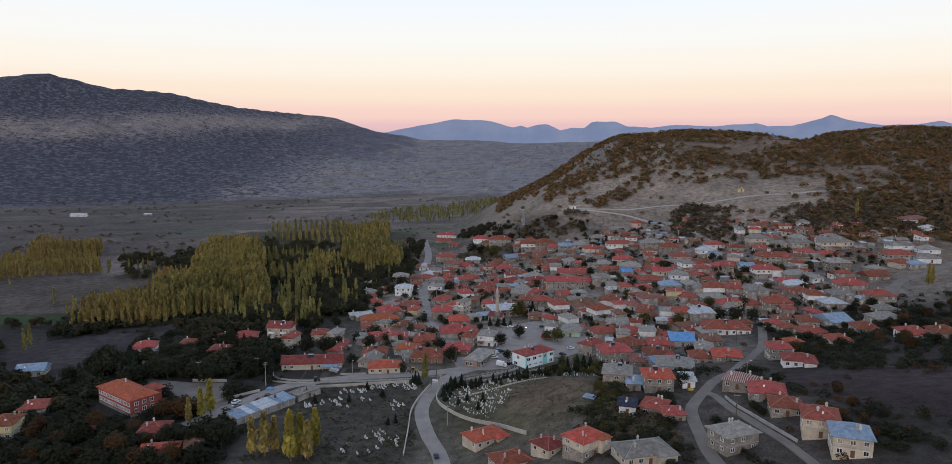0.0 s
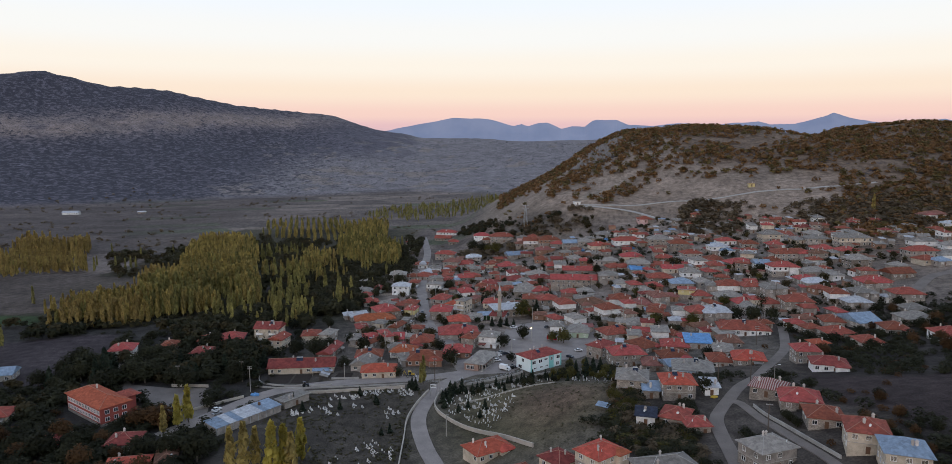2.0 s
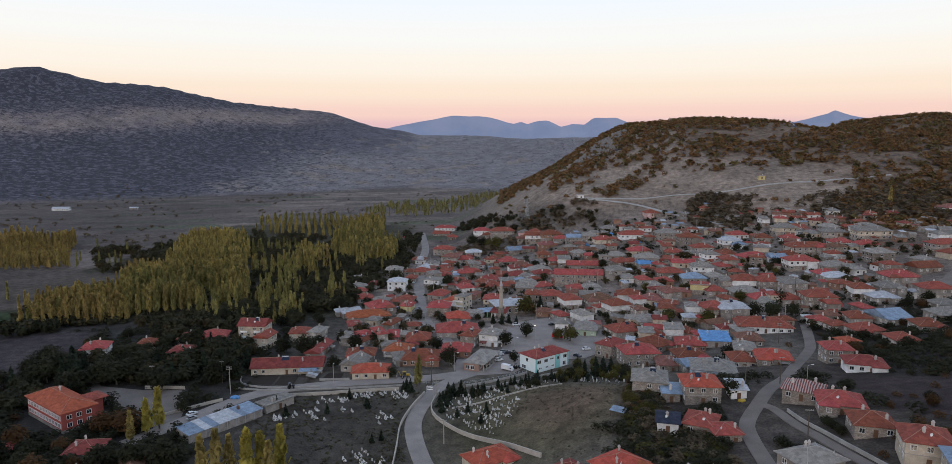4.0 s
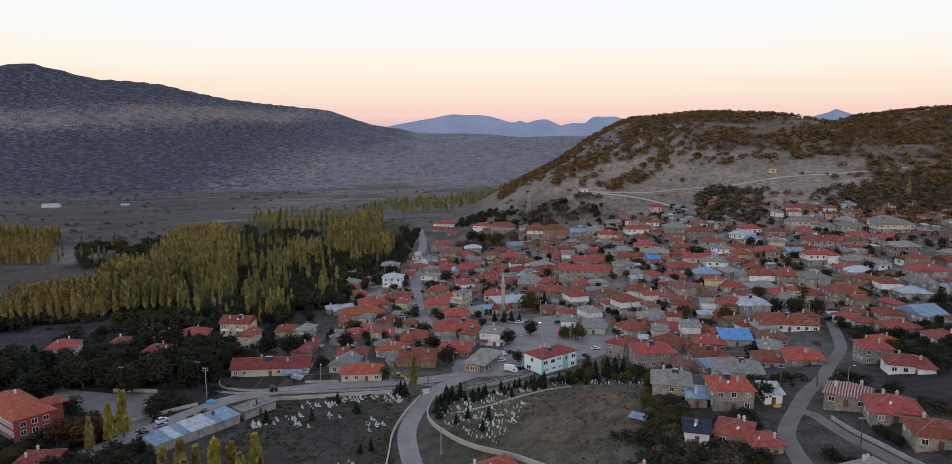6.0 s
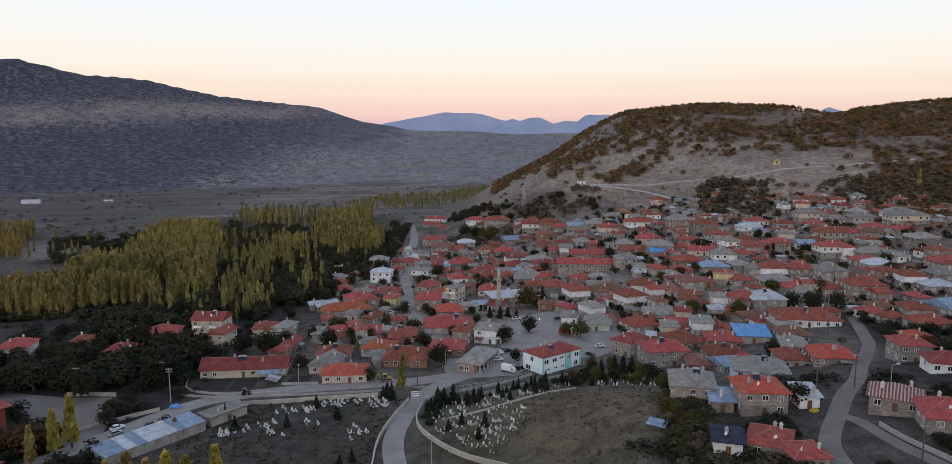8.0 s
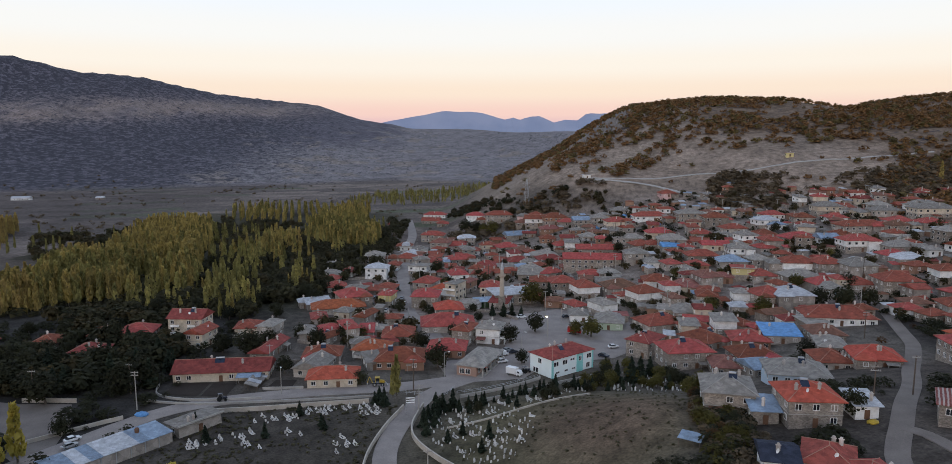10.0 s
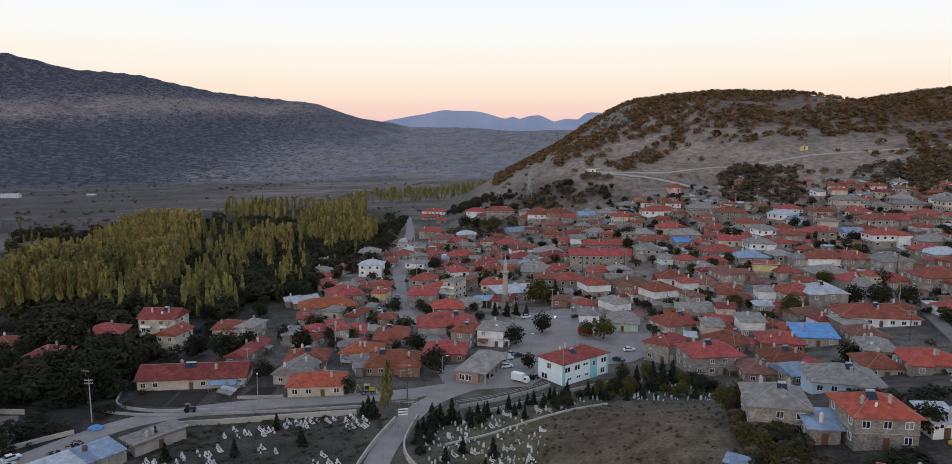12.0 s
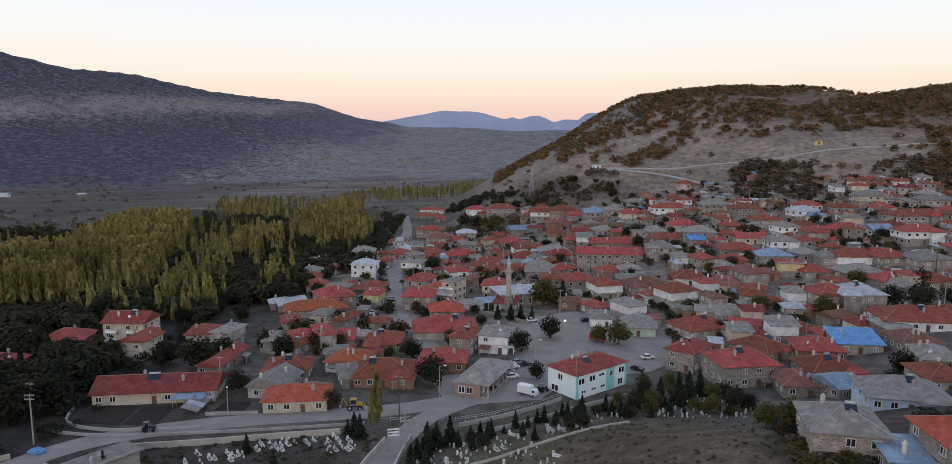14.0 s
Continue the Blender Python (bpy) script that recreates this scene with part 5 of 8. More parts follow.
house(47.1, 426.6, 7.8, 10.4, -6, 1, roof="grey", wall="white", near=False)
house(59.1, 433.2, 8.2, 11.7, 25, roof="grey", wall="white", near=False)
house(58.7, 415.4, 11.7, 14.3, -14, 1, roof="grey", wall="green", near=False)
house(45.8, 522.9, 12.6, 10.4, 5, 1, near=False)
house(36.7, 540.1, 10.7, 10.4, 10, 1, roof="grey", near=False)
house(155.1, 613.0, 17.9, 13.0, 0, roof="grey", wall="stone", near=False)
house(165.6, 591.3, 15.5, 11.7, -4, wall="stone", near=False)
house(205.5, 594.9, 14.7, 10.4, 6, 1, wall="white", near=False)
house(189.5, 566.7, 14.3, 10.4, 8, roof="white", wall="white", near=False)
house(168.2, 565.4, 14.9, 10.4, 4, 1, near=False)
house(163.0, 531.4, 9.5, 11.7, 10, roof="grey", wall="white", near=False)
house(177.7, 540.2, 12.5, 11.7, -4, 1, near=False)
house(123.6, 574.3, 16.9, 11.7, 0, 1, wall="cream", near=False)
house(121.2, 539.9, 16.0, 11.7, -8, roof="grey", near=False)
house(145.7, 559.3, 11.8, 10.4, -12, 1, wall="stone", near=False)
house(118.6, 534.7, 10.0, 9.1, 4, 1, roof="bright_blue", kind="gable", near=False)
house(126.7, 528.1, 6.6, 9.1, 12, 1, near=False)
house(142.8, 526.1, 14.8, 9.1, -6, 1, wall="cream", kind="gable", near=False)
house(148.0, 502.1, 12.6, 11.7, -4, roof="grey", wall="white", near=False)
house(164.5, 508.5, 9.9, 10.4, 8, 1, near=False)
house(128.3, 505.8, 17.2, 11.7, -3, 1, wall="stone", near=False)
house(138.0, 488.2, 15.0, 11.7, 0, 1, roof="blue", near=False)
house(151.6, 485.5, 9.8, 10.4, 8, 1, roof="grey", near=False)
house(95.1, 520.9, 13.3, 10.4, -4, roof="grey", near=False)
house(101.0, 505.4, 9.7, 10.4, 8, 1, roof="grey", wall="white", near=False)
house(108.9, 497.2, 8.9, 10.4, 8, 1, near=False)
house(120.0, 487.8, 9.2, 10.4, 4, 1, wall="brick", near=False)
house(218.5, 577.0, 12.7, 10.4, -8, 1, near=False)
house(240.0, 588.7, 17.2, 11.7, 0, roof="grey", wall="cream", near=False)
house(234.3, 566.5, 12.6, 10.4, -4, 1, wall="white", near=False)
house(194.3, 563.0, 11.6, 9.1, 2, 1, roof="blue", wall="white", near=False)
house(228.2, 525.9, 27.0, 11.7, 4, near=False)
house(258.7, 539.3, 14.0, 11.7, 4, 1, wall="white", near=False)
house(214.3, 521.1, 10.1, 10.4, -6, 1, near=False)
house(208.7, 493.8, 18.2, 11.7, 0, wall="white", near=False)
house(190.4, 524.2, 19.4, 11.7, 12, 1, wall="stone", near=False)
house(203.0, 515.6, 10.5, 10.4, 2, 1, roof="blue", wall="white", kind="gable", near=False)
house(169.6, 513.1, 10.6, 11.7, -4, near=False)
house(161.6, 463.3, 16.3, 11.7, -4, wall="white", near=False)
house(173.0, 457.0, 12.7, 11.7, 2, near=False)
house(183.4, 448.9, 13.9, 13.0, 2, roof="grey", near=False)
house(151.9, 465.8, 7.5, 10.4, -10, roof="grey", near=False)
house(268.5, 570.7, 17.5, 11.7, 0, 1, roof="grey", near=False)
house(93.6, 469.6, 13.7, 11.7, -8, 1, wall="white", near=False)
house(104.3, 453.4, 11.4, 13.0, -12, 1, roof="brown", wall="cream", near=False)
house(114.4, 455.9, 11.1, 11.7, 8, roof="brown", near=False)
house(134.4, 462.8, 10.2, 10.4, -16, wall="yellow", kind="flat", near=False)
house(107.3, 434.6, 8.9, 10.4, -14, 1, wall="cream", near=False)
house(92.3, 417.1, 10.9, 11.7, -10, 1, roof="grey", near=False)
house(77.7, 406.1, 17.5, 13.0, 18, 1, near=False, solar=1)
house(141.2, 457.6, 11.1, 10.4, 4, 1, near=False)
house(128.1, 418.7, 13.7, 13.0, 8, wall="stone", near=False)
house(142.7, 438.9, 6.1, 11.7, 16, 1, near=False)
house(137.0, 416.0, 15.5, 13.0, -4, roof="white", near=False, solar=1)
house(159.6, 426.7, 10.2, 11.7, -10, 1, roof="grey", near=False)
house(160.9, 434.6, 13.7, 11.7, 5, 1, near=False)
house(173.2, 429.7, 11.0, 11.7, 4, 1, near=False)
house(143.9, 391.4, 25.8, 14.3, -10, 1, wall="white", solar=1)
house(125.9, 391.6, 8.5, 7.8, 4, 1, roof="crimson", wall="white")
house(114.5, 376.0, 12.7, 10.4, -8, 1, roof="bright_blue", kind="mono", near=False)
house(128.7, 370.7, 10.9, 11.7, -6, 1, roof="brown", wall="stone")
house(64.4, 376.6, 8.9, 13.0, -42, roof="crimson", wall="stone", solar=1)
house(74.2, 361.5, 16.3, 13.0, 6, wall="stone", solar=1)
house(87.1, 379.4, 11.2, 14.3, 30, 1, solar=1)
house(88.5, 394.3, 10.4, 11.7, 10, 1, near=False)
house(102.1, 374.1, 13.3, 11.7, -10, 1, wall="brick")
house(84.3, 350.2, 8.7, 11.7, -8, 1, roof="brown", wall="stone")
house(96.7, 357.5, 14.0, 11.7, 4, 1, wall="stone", solar=1)
house(92.1, 343.6, 7.6, 10.4, 14, 1, roof="blue", kind="gable")
house(95.6, 323.2, 16.8, 13.0, -14, 1, roof="grey", wall="blue", solar=1)
house(59.7, 283.5, 11.2, 12.0, -14, roof="grey", wall="stone", solar=1)
house(115.6, 342.1, 8.2, 11.7, -16, roof="grey")
house(111.0, 333.4, 9.9, 11.7, -6, 1)
house(106.5, 392.6, 6.8, 10.4, 20, 1, near=False)
house(64.7, 275.0, 5.6, 6.5, -8, 1, roof="blue", wall="stone", kind="mono")
house(73.9, 273.3, 11.4, 11.0, -5, roof="orange", wall="stone", solar=1)
house(86.0, 272.8, 5.0, 6.5, -4, 1, roof="white", wall="white", kind="mono", near=False)
house(56.8, 249.4, 6.0, 8.5, -15, 1, roof="navy", wall="white", kind="gable", sink=-1.5)
house(67.0, 249.9, 8.5, 10.5, -28, 1, wall="stone")
house(71.6, 243.4, 7.6, 8.0, 2, 1, wall="stone", sink=0.6)
house(103.8, 263.2, 11.0, 10.0, -33, 1, roof="striped", wall="stone", sink=-1.3)
house(122.5, 329.4, 13.4, 11.7, -14, 1, roof="orange", wall="stone")
house(143.8, 320.4, 10.0, 10.0, -8, wall="stone")
house(144.5, 301.4, 13.4, 10.0, -17, 1, roof="crimson", wall="white")
house(185.5, 420.5, 16.1, 13.0, -6, wall="stone", near=False)
house(212.9, 469.0, 12.0, 10.4, 4, 1, near=False)
house(215.1, 461.0, 15.2, 10.4, 0, 1, roof="white", near=False)
house(211.8, 426.8, 11.0, 10.4, -6, wall="white", near=False)
house(217.8, 417.3, 13.8, 10.4, 4, 1, roof="white", near=False)
house(200.3, 404.2, 6.5, 10.4, 10, 1, near=False)
house(202.9, 386.2, 13.4, 18.2, 12, 1, roof="blue", kind="gable", near=False)
house(247.5, 452.3, 17.9, 11.7, 0, 1, wall="cream", near=False)
house(225.3, 424.2, 11.9, 11.7, 0, roof="grey", near=False)
house(190.1, 389.2, 10.5, 11.7, -10, 1, near=False)
house(109.2, 251.5, 12.4, 11.0, -19, 1, wall="stone")
house(108.1, 232.9, 10.2, 10.0, -15, 1, wall="stone")
house(110.6, 213.9, 10.4, 11.0, -21, wall="cream", base="cream")
house(112.7, 199.4, 10.5, 11.0, -20, roof="blue", wall="cream", base="cream")
house(83.9, 216.4, 12.6, 9.5, 21, roof="grey")
house(3.4, 257.6, 14.4, 9.9, 32, 1, roof="orange", wall="cream")
house(25.4, 232.0, 8.5, 9.0, 38, 1, roof="crimson", wall="cream")
house(36.6, 223.0, 11.4, 9.4, 38, roof="orange", wall="cream")
house(54.0, 214.0, 17.0, 11.0, 14, 1, roof="grey", wall="cream")
house(11.8, 231.7, 12.0, 10.0, 25, 1)
house(-119.6, 248.5, 13.4, 11.7, 12, 1, roof="orange", wall="green")
house(-108.9, 255.7, 6.5, 10.4, 20, 1, roof="brown")
house(-130.4, 269.2, 10.3, 10.4, 6, 1, roof="crimson")
house(-193.9, 293.4, 10.2, 10.4, 14, 1, wall="cream")
house(-191.1, 269.2, 9.9, 11.7, 10, wall="yellow")
house(-156.8, 267.8, 5.0, 9.1, 20, 1)
house(-225.7, 342.2, 12.5, 10.4, 14, 1, roof="blue", kind="gable")
house(305.3, 499.1, 19.8, 11.7, 4, near=False)
house(321.9, 523.4, 17.3, 10.4, 0, roof="grey", wall="white", near=False)
house(322.1, 492.7, 16.7, 11.7, -6, 1, roof="grey", wall="white", near=False)
house(219.4, 339.5, 13.0, 11.7, -4, 1, wall="white")
house(230.5, 333.4, 12.0, 11.7, -8, 1)
house(240.6, 440.7, 16.6, 11.7, 0, near=False)
house(244.7, 414.8, 16.2, 11.7, -4, near=False)
house(287.2, 552.0, 24.7, 11.7, 0, roof="grey", wall="cream", near=False)
house(208.9, 364.5, 11.5, 11.7, -8, 1)
house(228.9, 380.6, 15.7, 11.7, 6, 1, roof="grey", near=False)
house(270.1, 528.2, 14.3, 10.4, 0, 1, near=False)
house(182.4, 340.4, 10.4, 10.4, 0, 1, near=False)
house(-11.0, 413.9, 21.8, 15.6, 4, 1, near=False, solar=1)
house(-3.3, 393.7, 7.0, 11.7, -22, wall="stone", near=False, solar=1)
house(-10.1, 378.3, 13.6, 11.7, -4, 1, wall="brick")
house(-11.4, 443.4, 12.7, 11.7, 8, 1, roof="orange", near=False)
house(-149.7, 398.2, 6.9, 10.4, 8, 1, near=False)
house(-138.8, 375.1, 5.0, 10.4, 8, 1, roof="crimson")
house(-82.1, 456.5, 5.0, 7.8, 20, 1, roof="white", near=False)
house(-40.1, 855.4, 18.7, 11.5, -7, 1, wall="stone", kind="gable", near=False)
house(-26.2, 804.9, 11.2, 9.5, 1, 1, wall="stone", near=False)
house(-77.5, 818.8, 7.7, 6.5, -4, 1, wall="stone", near=False)
house(-37.7, 637.4, 11.2, 9.5, 3, 1, roof="grey", wall="white", near=False)
house(-53.1, 595.8, 9.4, 8.0, 4, 1, wall="stone", near=False)
house(-88.8, 561.9, 14.3, 11.5, -12, 1, roof="grey", near=False)
house(4.4, 551.9, 10.0, 8.5, -14, 1, near=False)
house(11.2, 749.1, 9.1, 7.8, -7, 1, wall="stone", near=False)
house(54.6, 695.8, 17.7, 11.5, -7, wall="white", kind="gable", near=False)
house(36.9, 612.6, 11.5, 9.8, -1, 1, roof="brown", wall="stone", near=False)
house(31.9, 550.1, 7.6, 6.5, 9, 1, roof="blue", near=False)
house(41.9, 546.7, 8.3, 7.1, -1, 1, wall="brick", near=False)
house(14.8, 604.6, 7.8, 6.6, 4, 1, wall="stone", near=False)
house(35.0, 522.8, 14.5, 11.5, -10, 1, roof="grey", wall="stone", kind="gable", near=False)
house(75.0, 499.8, 10.9, 9.3, 4, 1, roof="grey", near=False)
house(105.4, 550.7, 12.4, 10.5, 10, 1, wall="stone", near=False)
house(57.5, 532.1, 8.8, 7.5, 7, 1, roof="brown", wall="brick", near=False)
house(161.6, 693.0, 12.4, 10.6, 5, 1, wall="pink", near=False)
house(247.6, 614.0, 9.7, 8.3, -12, wall="cream", near=False)
house(206.5, 547.9, 9.2, 7.8, 7, 1, roof="white", near=False)
house(272.3, 584.5, 12.5, 10.6, 3, 1, roof="grey", near=False)
house(296.1, 578.0, 12.3, 10.5, -6, 1, roof="grey", wall="white", near=False)
house(228.3, 542.7, 12.1, 10.3, -13, 1, roof="brown", wall="stone", near=False)
house(244.1, 518.5, 11.4, 9.7, 10, roof="brown", wall="stone", near=False)
house(239.6, 511.4, 9.8, 8.3, -1, 1, wall="white", near=False)
house(225.5, 483.8, 16.5, 11.5, 6, 1, roof="grey", near=False)
house(233.4, 470.3, 8.1, 6.9, 11, 1, roof="grey", wall="white", near=False)
house(259.2, 493.0, 14.8, 11.5, 6, roof="grey", wall="stone", near=False)
house(-58.4, 402.1, 10.7, 9.1, 8, 1, near=False)
house(-38.8, 403.6, 5.0, 6.5, -2, 1, roof="grey", near=False)
house(111.1, 479.9, 11.0, 9.3, 11, 1, roof="grey", near=False)
house(114.7, 414.5, 8.4, 7.1, -8, 1, roof="white", near=False)
house(156.3, 449.5, 16.2, 11.5, 4, 1, roof="grey", wall="stone", near=False)
house(156.9, 396.0, 7.3, 6.5, 2, 1, wall="stone", near=False)
house(171.6, 390.5, 9.2, 7.9, 2, 1, wall="white", near=False)
house(174.7, 380.3, 8.9, 7.6, 11, 1, wall="stone", near=False)
house(181.6, 367.2, 13.6, 11.5, 5, 1, wall="stone", near=False)
house(162.5, 346.7, 7.3, 6.5, 12, 1, roof="orange", wall="brick")
house(395.1, 625.3, 22.9, 11.5, 10, 1, roof="brown", wall="white", near=False)
house(301.4, 486.3, 12.5, 10.6, 14, 1, wall="cream", near=False)
house(307.4, 480.3, 10.8, 9.1, 5, 1, roof="blue", near=False)
house(334.0, 508.7, 13.2, 11.2, -9, roof="grey", wall="white", near=False)
house(269.1, 463.1, 16.4, 11.5, 10, 1, wall="stone", kind="gable", near=False)
house(278.0, 478.6, 9.9, 8.4, 13, 1, roof="grey", near=False)
house(237.6, 419.3, 7.1, 6.5, 11, 1, roof="white", wall="white", near=False)
house(237.9, 396.2, 11.8, 10.0, 2, 1, roof="grey", wall="stone", near=False)
house(391.2, 598.0, 10.8, 9.2, 6, 1, roof="white", wall="white", near=False)

# smaller houses and sheds that fill the gaps between
ROADS = [((-8, 372), (-24, 424)), ((-24, 424), (-38, 503)), ((-38, 503), (-49, 670)), ((-49, 670), (-66, 887)), ((90, 264), (110, 292)), ((110, 292), (140, 337)), ((140, 337), (176, 440))]


def off_road(x, y, r):
    for (ax, ay), (bx, by) in ROADS:
        t = max(0, min(1, ((x - ax) * (bx - ax) + (y - ay) * (by - ay)) / ((bx - ax) ** 2 + (by - ay) ** 2)))
        if math.hypot(x - ax - t * (bx - ax), y - ay - t * (by - ay)) < r + 3.5:
            return False
    return True


def in_town(x, y):
    if y < 385 or y > 690 or x > 400 or gz(x, y) > 41 or x < -72:
        return False
    if -12 < x < 64 and y < 446:
        return False
    if x < -38 and (y > 560 or x < -72 + (y - 385) * 0.1):
        return False
    return not (x > 95 and y < 330) and x < 170 + (y - 385) * 1.15


def join_things(things, name, label, category):
    """Small things too far off to be told apart, joined into one mesh with their materials."""
    mats, verts, faces, index = [], [], [], []
    for t in things:
        for o in t.children_recursive:
            m, q = o.matrix_basis.copy(), o.parent
            while q is not None:
                m, q = q.matrix_basis @ m, q.parent
            base = len(verts)
            verts += [m @ v.co for v in o.data.vertices]
            for mat in o.data.materials:
                if mat not in mats:
                    mats.append(mat)
            for f in o.data.polygons:
                faces.append([base + k for k in f.vertices])
                index.append(mats.index(o.data.materials[f.material_index]))
        for o in (*t.children_recursive, t):
            bpy.data.objects.remove(o)
    return tagged(new(name, mesh_of(name, verts, faces, mats, index)), label, category, kind="stuff")


small_houses = []
fill, tries = 0, 0
while fill < 135 and tries < 20000:
    tries += 1
    x, y, w, d = rng.uniform(-70, 390), rng.uniform(385, 690), rng.uniform(6, 10.5), rng.uniform(6.5, 9)
    if not in_town(x, y) or not off_road(x, y, w / 2) or any(math.hypot(x - a, y - b) < 0.48 * r + 0.46 * w for a, b, r in HOUSES):
        continue
    small_houses.append(house(x, y, w, d, rng.uniform(-22, 22), rng.choice((1, 1, 1, 2)), rng.choice(("red", "red", "red", "brown", "grey", "grey", "crimson")), rng.choice(("grey", "stone", "brick", "cream", "white")),
          rng.choice(("hip", "hip", "mono", "gable")), near=False, slope=0.42))
    fill += 1
small_houses.sort(key=lambda h: h.location.y)
join_things(small_houses[30:], "back_houses", "small tiled houses crowded between the larger ones", "houses")


def outbuilding(x, y, w, d, yaw, roof, wall):
    """A low barn or lean-to in a yard."""
    h = thing("outbuilding", x, y, gz(x, y), yaw, f"low {WALLS[wall]} outbuilding with {WORDS[roof]} in a yard", "shed", "yard outbuildings")
    HOUSES.append((x, y, max(w, d) / 2))
    top = rng.uniform(2.2, 3.2)
    part("wall", boxes((-w / 2, w / 2, -d / 2, d / 2, -2.5, top)), PLASTER[wall], h)
    part("roof", roof_mesh("hip" if w > 4.5 and rng.random() < 0.6 else "mono", w, d, 0.8, 0.35, 0.12), ROOF[roof], h, m=pose(0, 0, top + 0.12))


fill, tries = 0, 0
while fill < 225 and tries < 14000:
    tries += 1
    x, y, w, d = rng.uniform(-70, 390), rng.uniform(385, 690), rng.uniform(3.2, 6.5), rng.uniform(3, 5)
    if not in_town(x, y) or not off_road(x, y, w / 2) or any(math.hypot(x - a, y - b) < 0.62 * r + w / 2 for a, b, r in HOUSES):
        continue
    outbuilding(x, y, w, d, rng.uniform(-25, 25), rng.choice(("red", "brown", "grey", "grey", "crimson", "white", "blue")), rng.choice(("grey", "stone", "brick", "stone")))
    fill += 1


# ---- trees and scrub ----
def inside(poly, x, y):
    hit = False
    for (ax, ay), (bx, by) in zip(poly, poly[1:] + poly[:1]):
        if (ay > y) != (by > y) and x < (bx - ax) * (y - ay) / (by - ay) + ax:
            hit = not hit
    return hit


def clear_of_houses(x, y, gap=1.0):
    return all(math.hypot(x - a, y - b) > r + gap for a, b, r in HOUSES)


# plots of poplars, each planted at one time: outline, spacing, heights, and the share of green, yellow and gold trees
PLOTS = [
    ([(-258, 420), (-233, 426), (-201, 441), (-229, 494), (-254, 504), (-281, 466)], 3.3, (9, 14), (0.1, 0.35, 0.55)),
    ([(-207, 448), (-182, 464), (-145, 478), (-165, 548), (-190, 573), (-228, 547), (-248, 525)], 3.6, (12, 18), (0.35, 0.55, 0.1)),
    ([(-258, 536), (-228, 547), (-240, 586), (-274, 594)], 3.4, (9, 14), (0.0, 0.25, 0.75)),
    ([(-228, 547), (-175, 572), (-227, 742), (-256, 814), (-322, 840), (-290, 700)], 4.3, (10.5, 15.5), (0.25, 0.6, 0.15)),
    ([(-271, 885), (-190, 830), (-107, 856), (-127, 1019), (-205, 1059), (-302, 1016)], 6.2, (9, 13.5), (0.35, 0.5, 0.15)),
    ([(-138, 699), (-100, 662), (-72, 646), (-76, 720), (-115, 811), (-157, 812)], 4.0, (11, 16), (0.6, 0.38, 0.02)),
    ([(-134, 464), (-114, 478), (-120, 507), (-143, 504)], 4.6, (9, 15), (0.8, 0.2, 0.0)),
    ([(-175, 574), (-138, 600), (-128, 655), (-150, 715), (-222, 738)], 6.6, (9, 16), (0.5, 0.4, 0.1)),
    ([(-392, 614), (-341, 624), (-393, 717), (-461, 718)], 5.2, (8, 13), (0.1, 0.3, 0.6)),
    ([(-387, 572), (-381, 594), (-449, 699), (-520, 699), (-470, 600)], 5.5, (9, 13), (0.05, 0.3, 0.65)),
    ([(-470, 720), (-395, 722), (-420, 775), (-500, 790)], 5.0, (13, 17), (0.0, 0.1, 0.9)),
]
GROVE = [(-72, 640), (-96, 575), (-119, 505), (-131, 455), (-201, 436), (-258, 420), (-285, 466), (-262, 505), (-255, 530), (-276, 596), (-330, 760), (-330, 840), (-301, 1020), (-205, 1059), (-121, 1019), (-84, 820)]
BROOK = [(-180, 1150), (-90, 1090), (-20, 1180), (40, 1380), (80, 1640), (20, 1640), (-60, 1450), (-170, 1300)]
grove_rng = random.Random(21)
near_pop, mid_pop, green_pop, gold_pop = [], [], [], []
for outline, gap, (low, high), (green, yellow, gold) in PLOTS:
    turn = grove_rng.uniform(0.2, 0.9)
    cx, cy = sum(p[0] for p in outline) / len(outline), sum(p[1] for p in outline) / len(outline)
    for i in range(-60, 61):
        for j in range(-60, 61):
            u, v = i * gap * 1.25 + grove_rng.gauss(0, 0.7), j * gap * 0.8 + grove_rng.gauss(0, 0.9)
            x, y = cx + u * math.cos(turn) - v * math.sin(turn), cy + u * math.sin(turn) + v * math.cos(turn)
            if not inside(outline, x, y):
                continue
            stand = float(fractal(np.array(x), np.array(y), 45, 3, 91))
            if stand < -0.26 or grove_rng.random() < 0.10:
                continue
            h = grove_rng.uniform(low, high) * (1.0 + 0.35 * stand)
            pick = grove_rng.random() * 0.6 + 0.4 * (0.5 + float(fractal(np.array(x), np.array(y), 70, 2, 93)))
            row = (x, y, h, grove_rng.uniform(0.7, 1.05))
            (green_pop if pick < green else near_pop if pick < green + yellow and y < 640 else mid_pop if pick < green + yellow else gold_pop).append(row)
for x, y in ((-338, 630), (-319, 630), (-314, 637), (-312, 643), (-309, 646), (-368, 718), (-158, 645), (-134, 599), (-95, 503), (-189, 630), (-193, 741), (-316, 741), (-306, 494), (-253, 378), (-257, 389), (-155, 573), (-137, 662), (-103, 646), (-330, 700), (-352, 660)):
    green_pop.append((x, y, grove_rng.uniform(10, 14), 0.85))
near_pop.sort(key=lambda r: r[1])
for x, y, h, w in near_pop[:60]:
    tree("poplar" if rng.random() < 0.75 else "green_poplar", x, y, h, w)
POPLARS, FAR_POPLARS = [ARRAYS["poplar_far", k] for k in range(3)], [ARRAYS["poplar_far", k] for k in range(3)]
scatter("poplar_grove", "dense grove of yellow-green autumn poplars in rows", "grove", POPLARS, POPLAR, near_pop[60:])
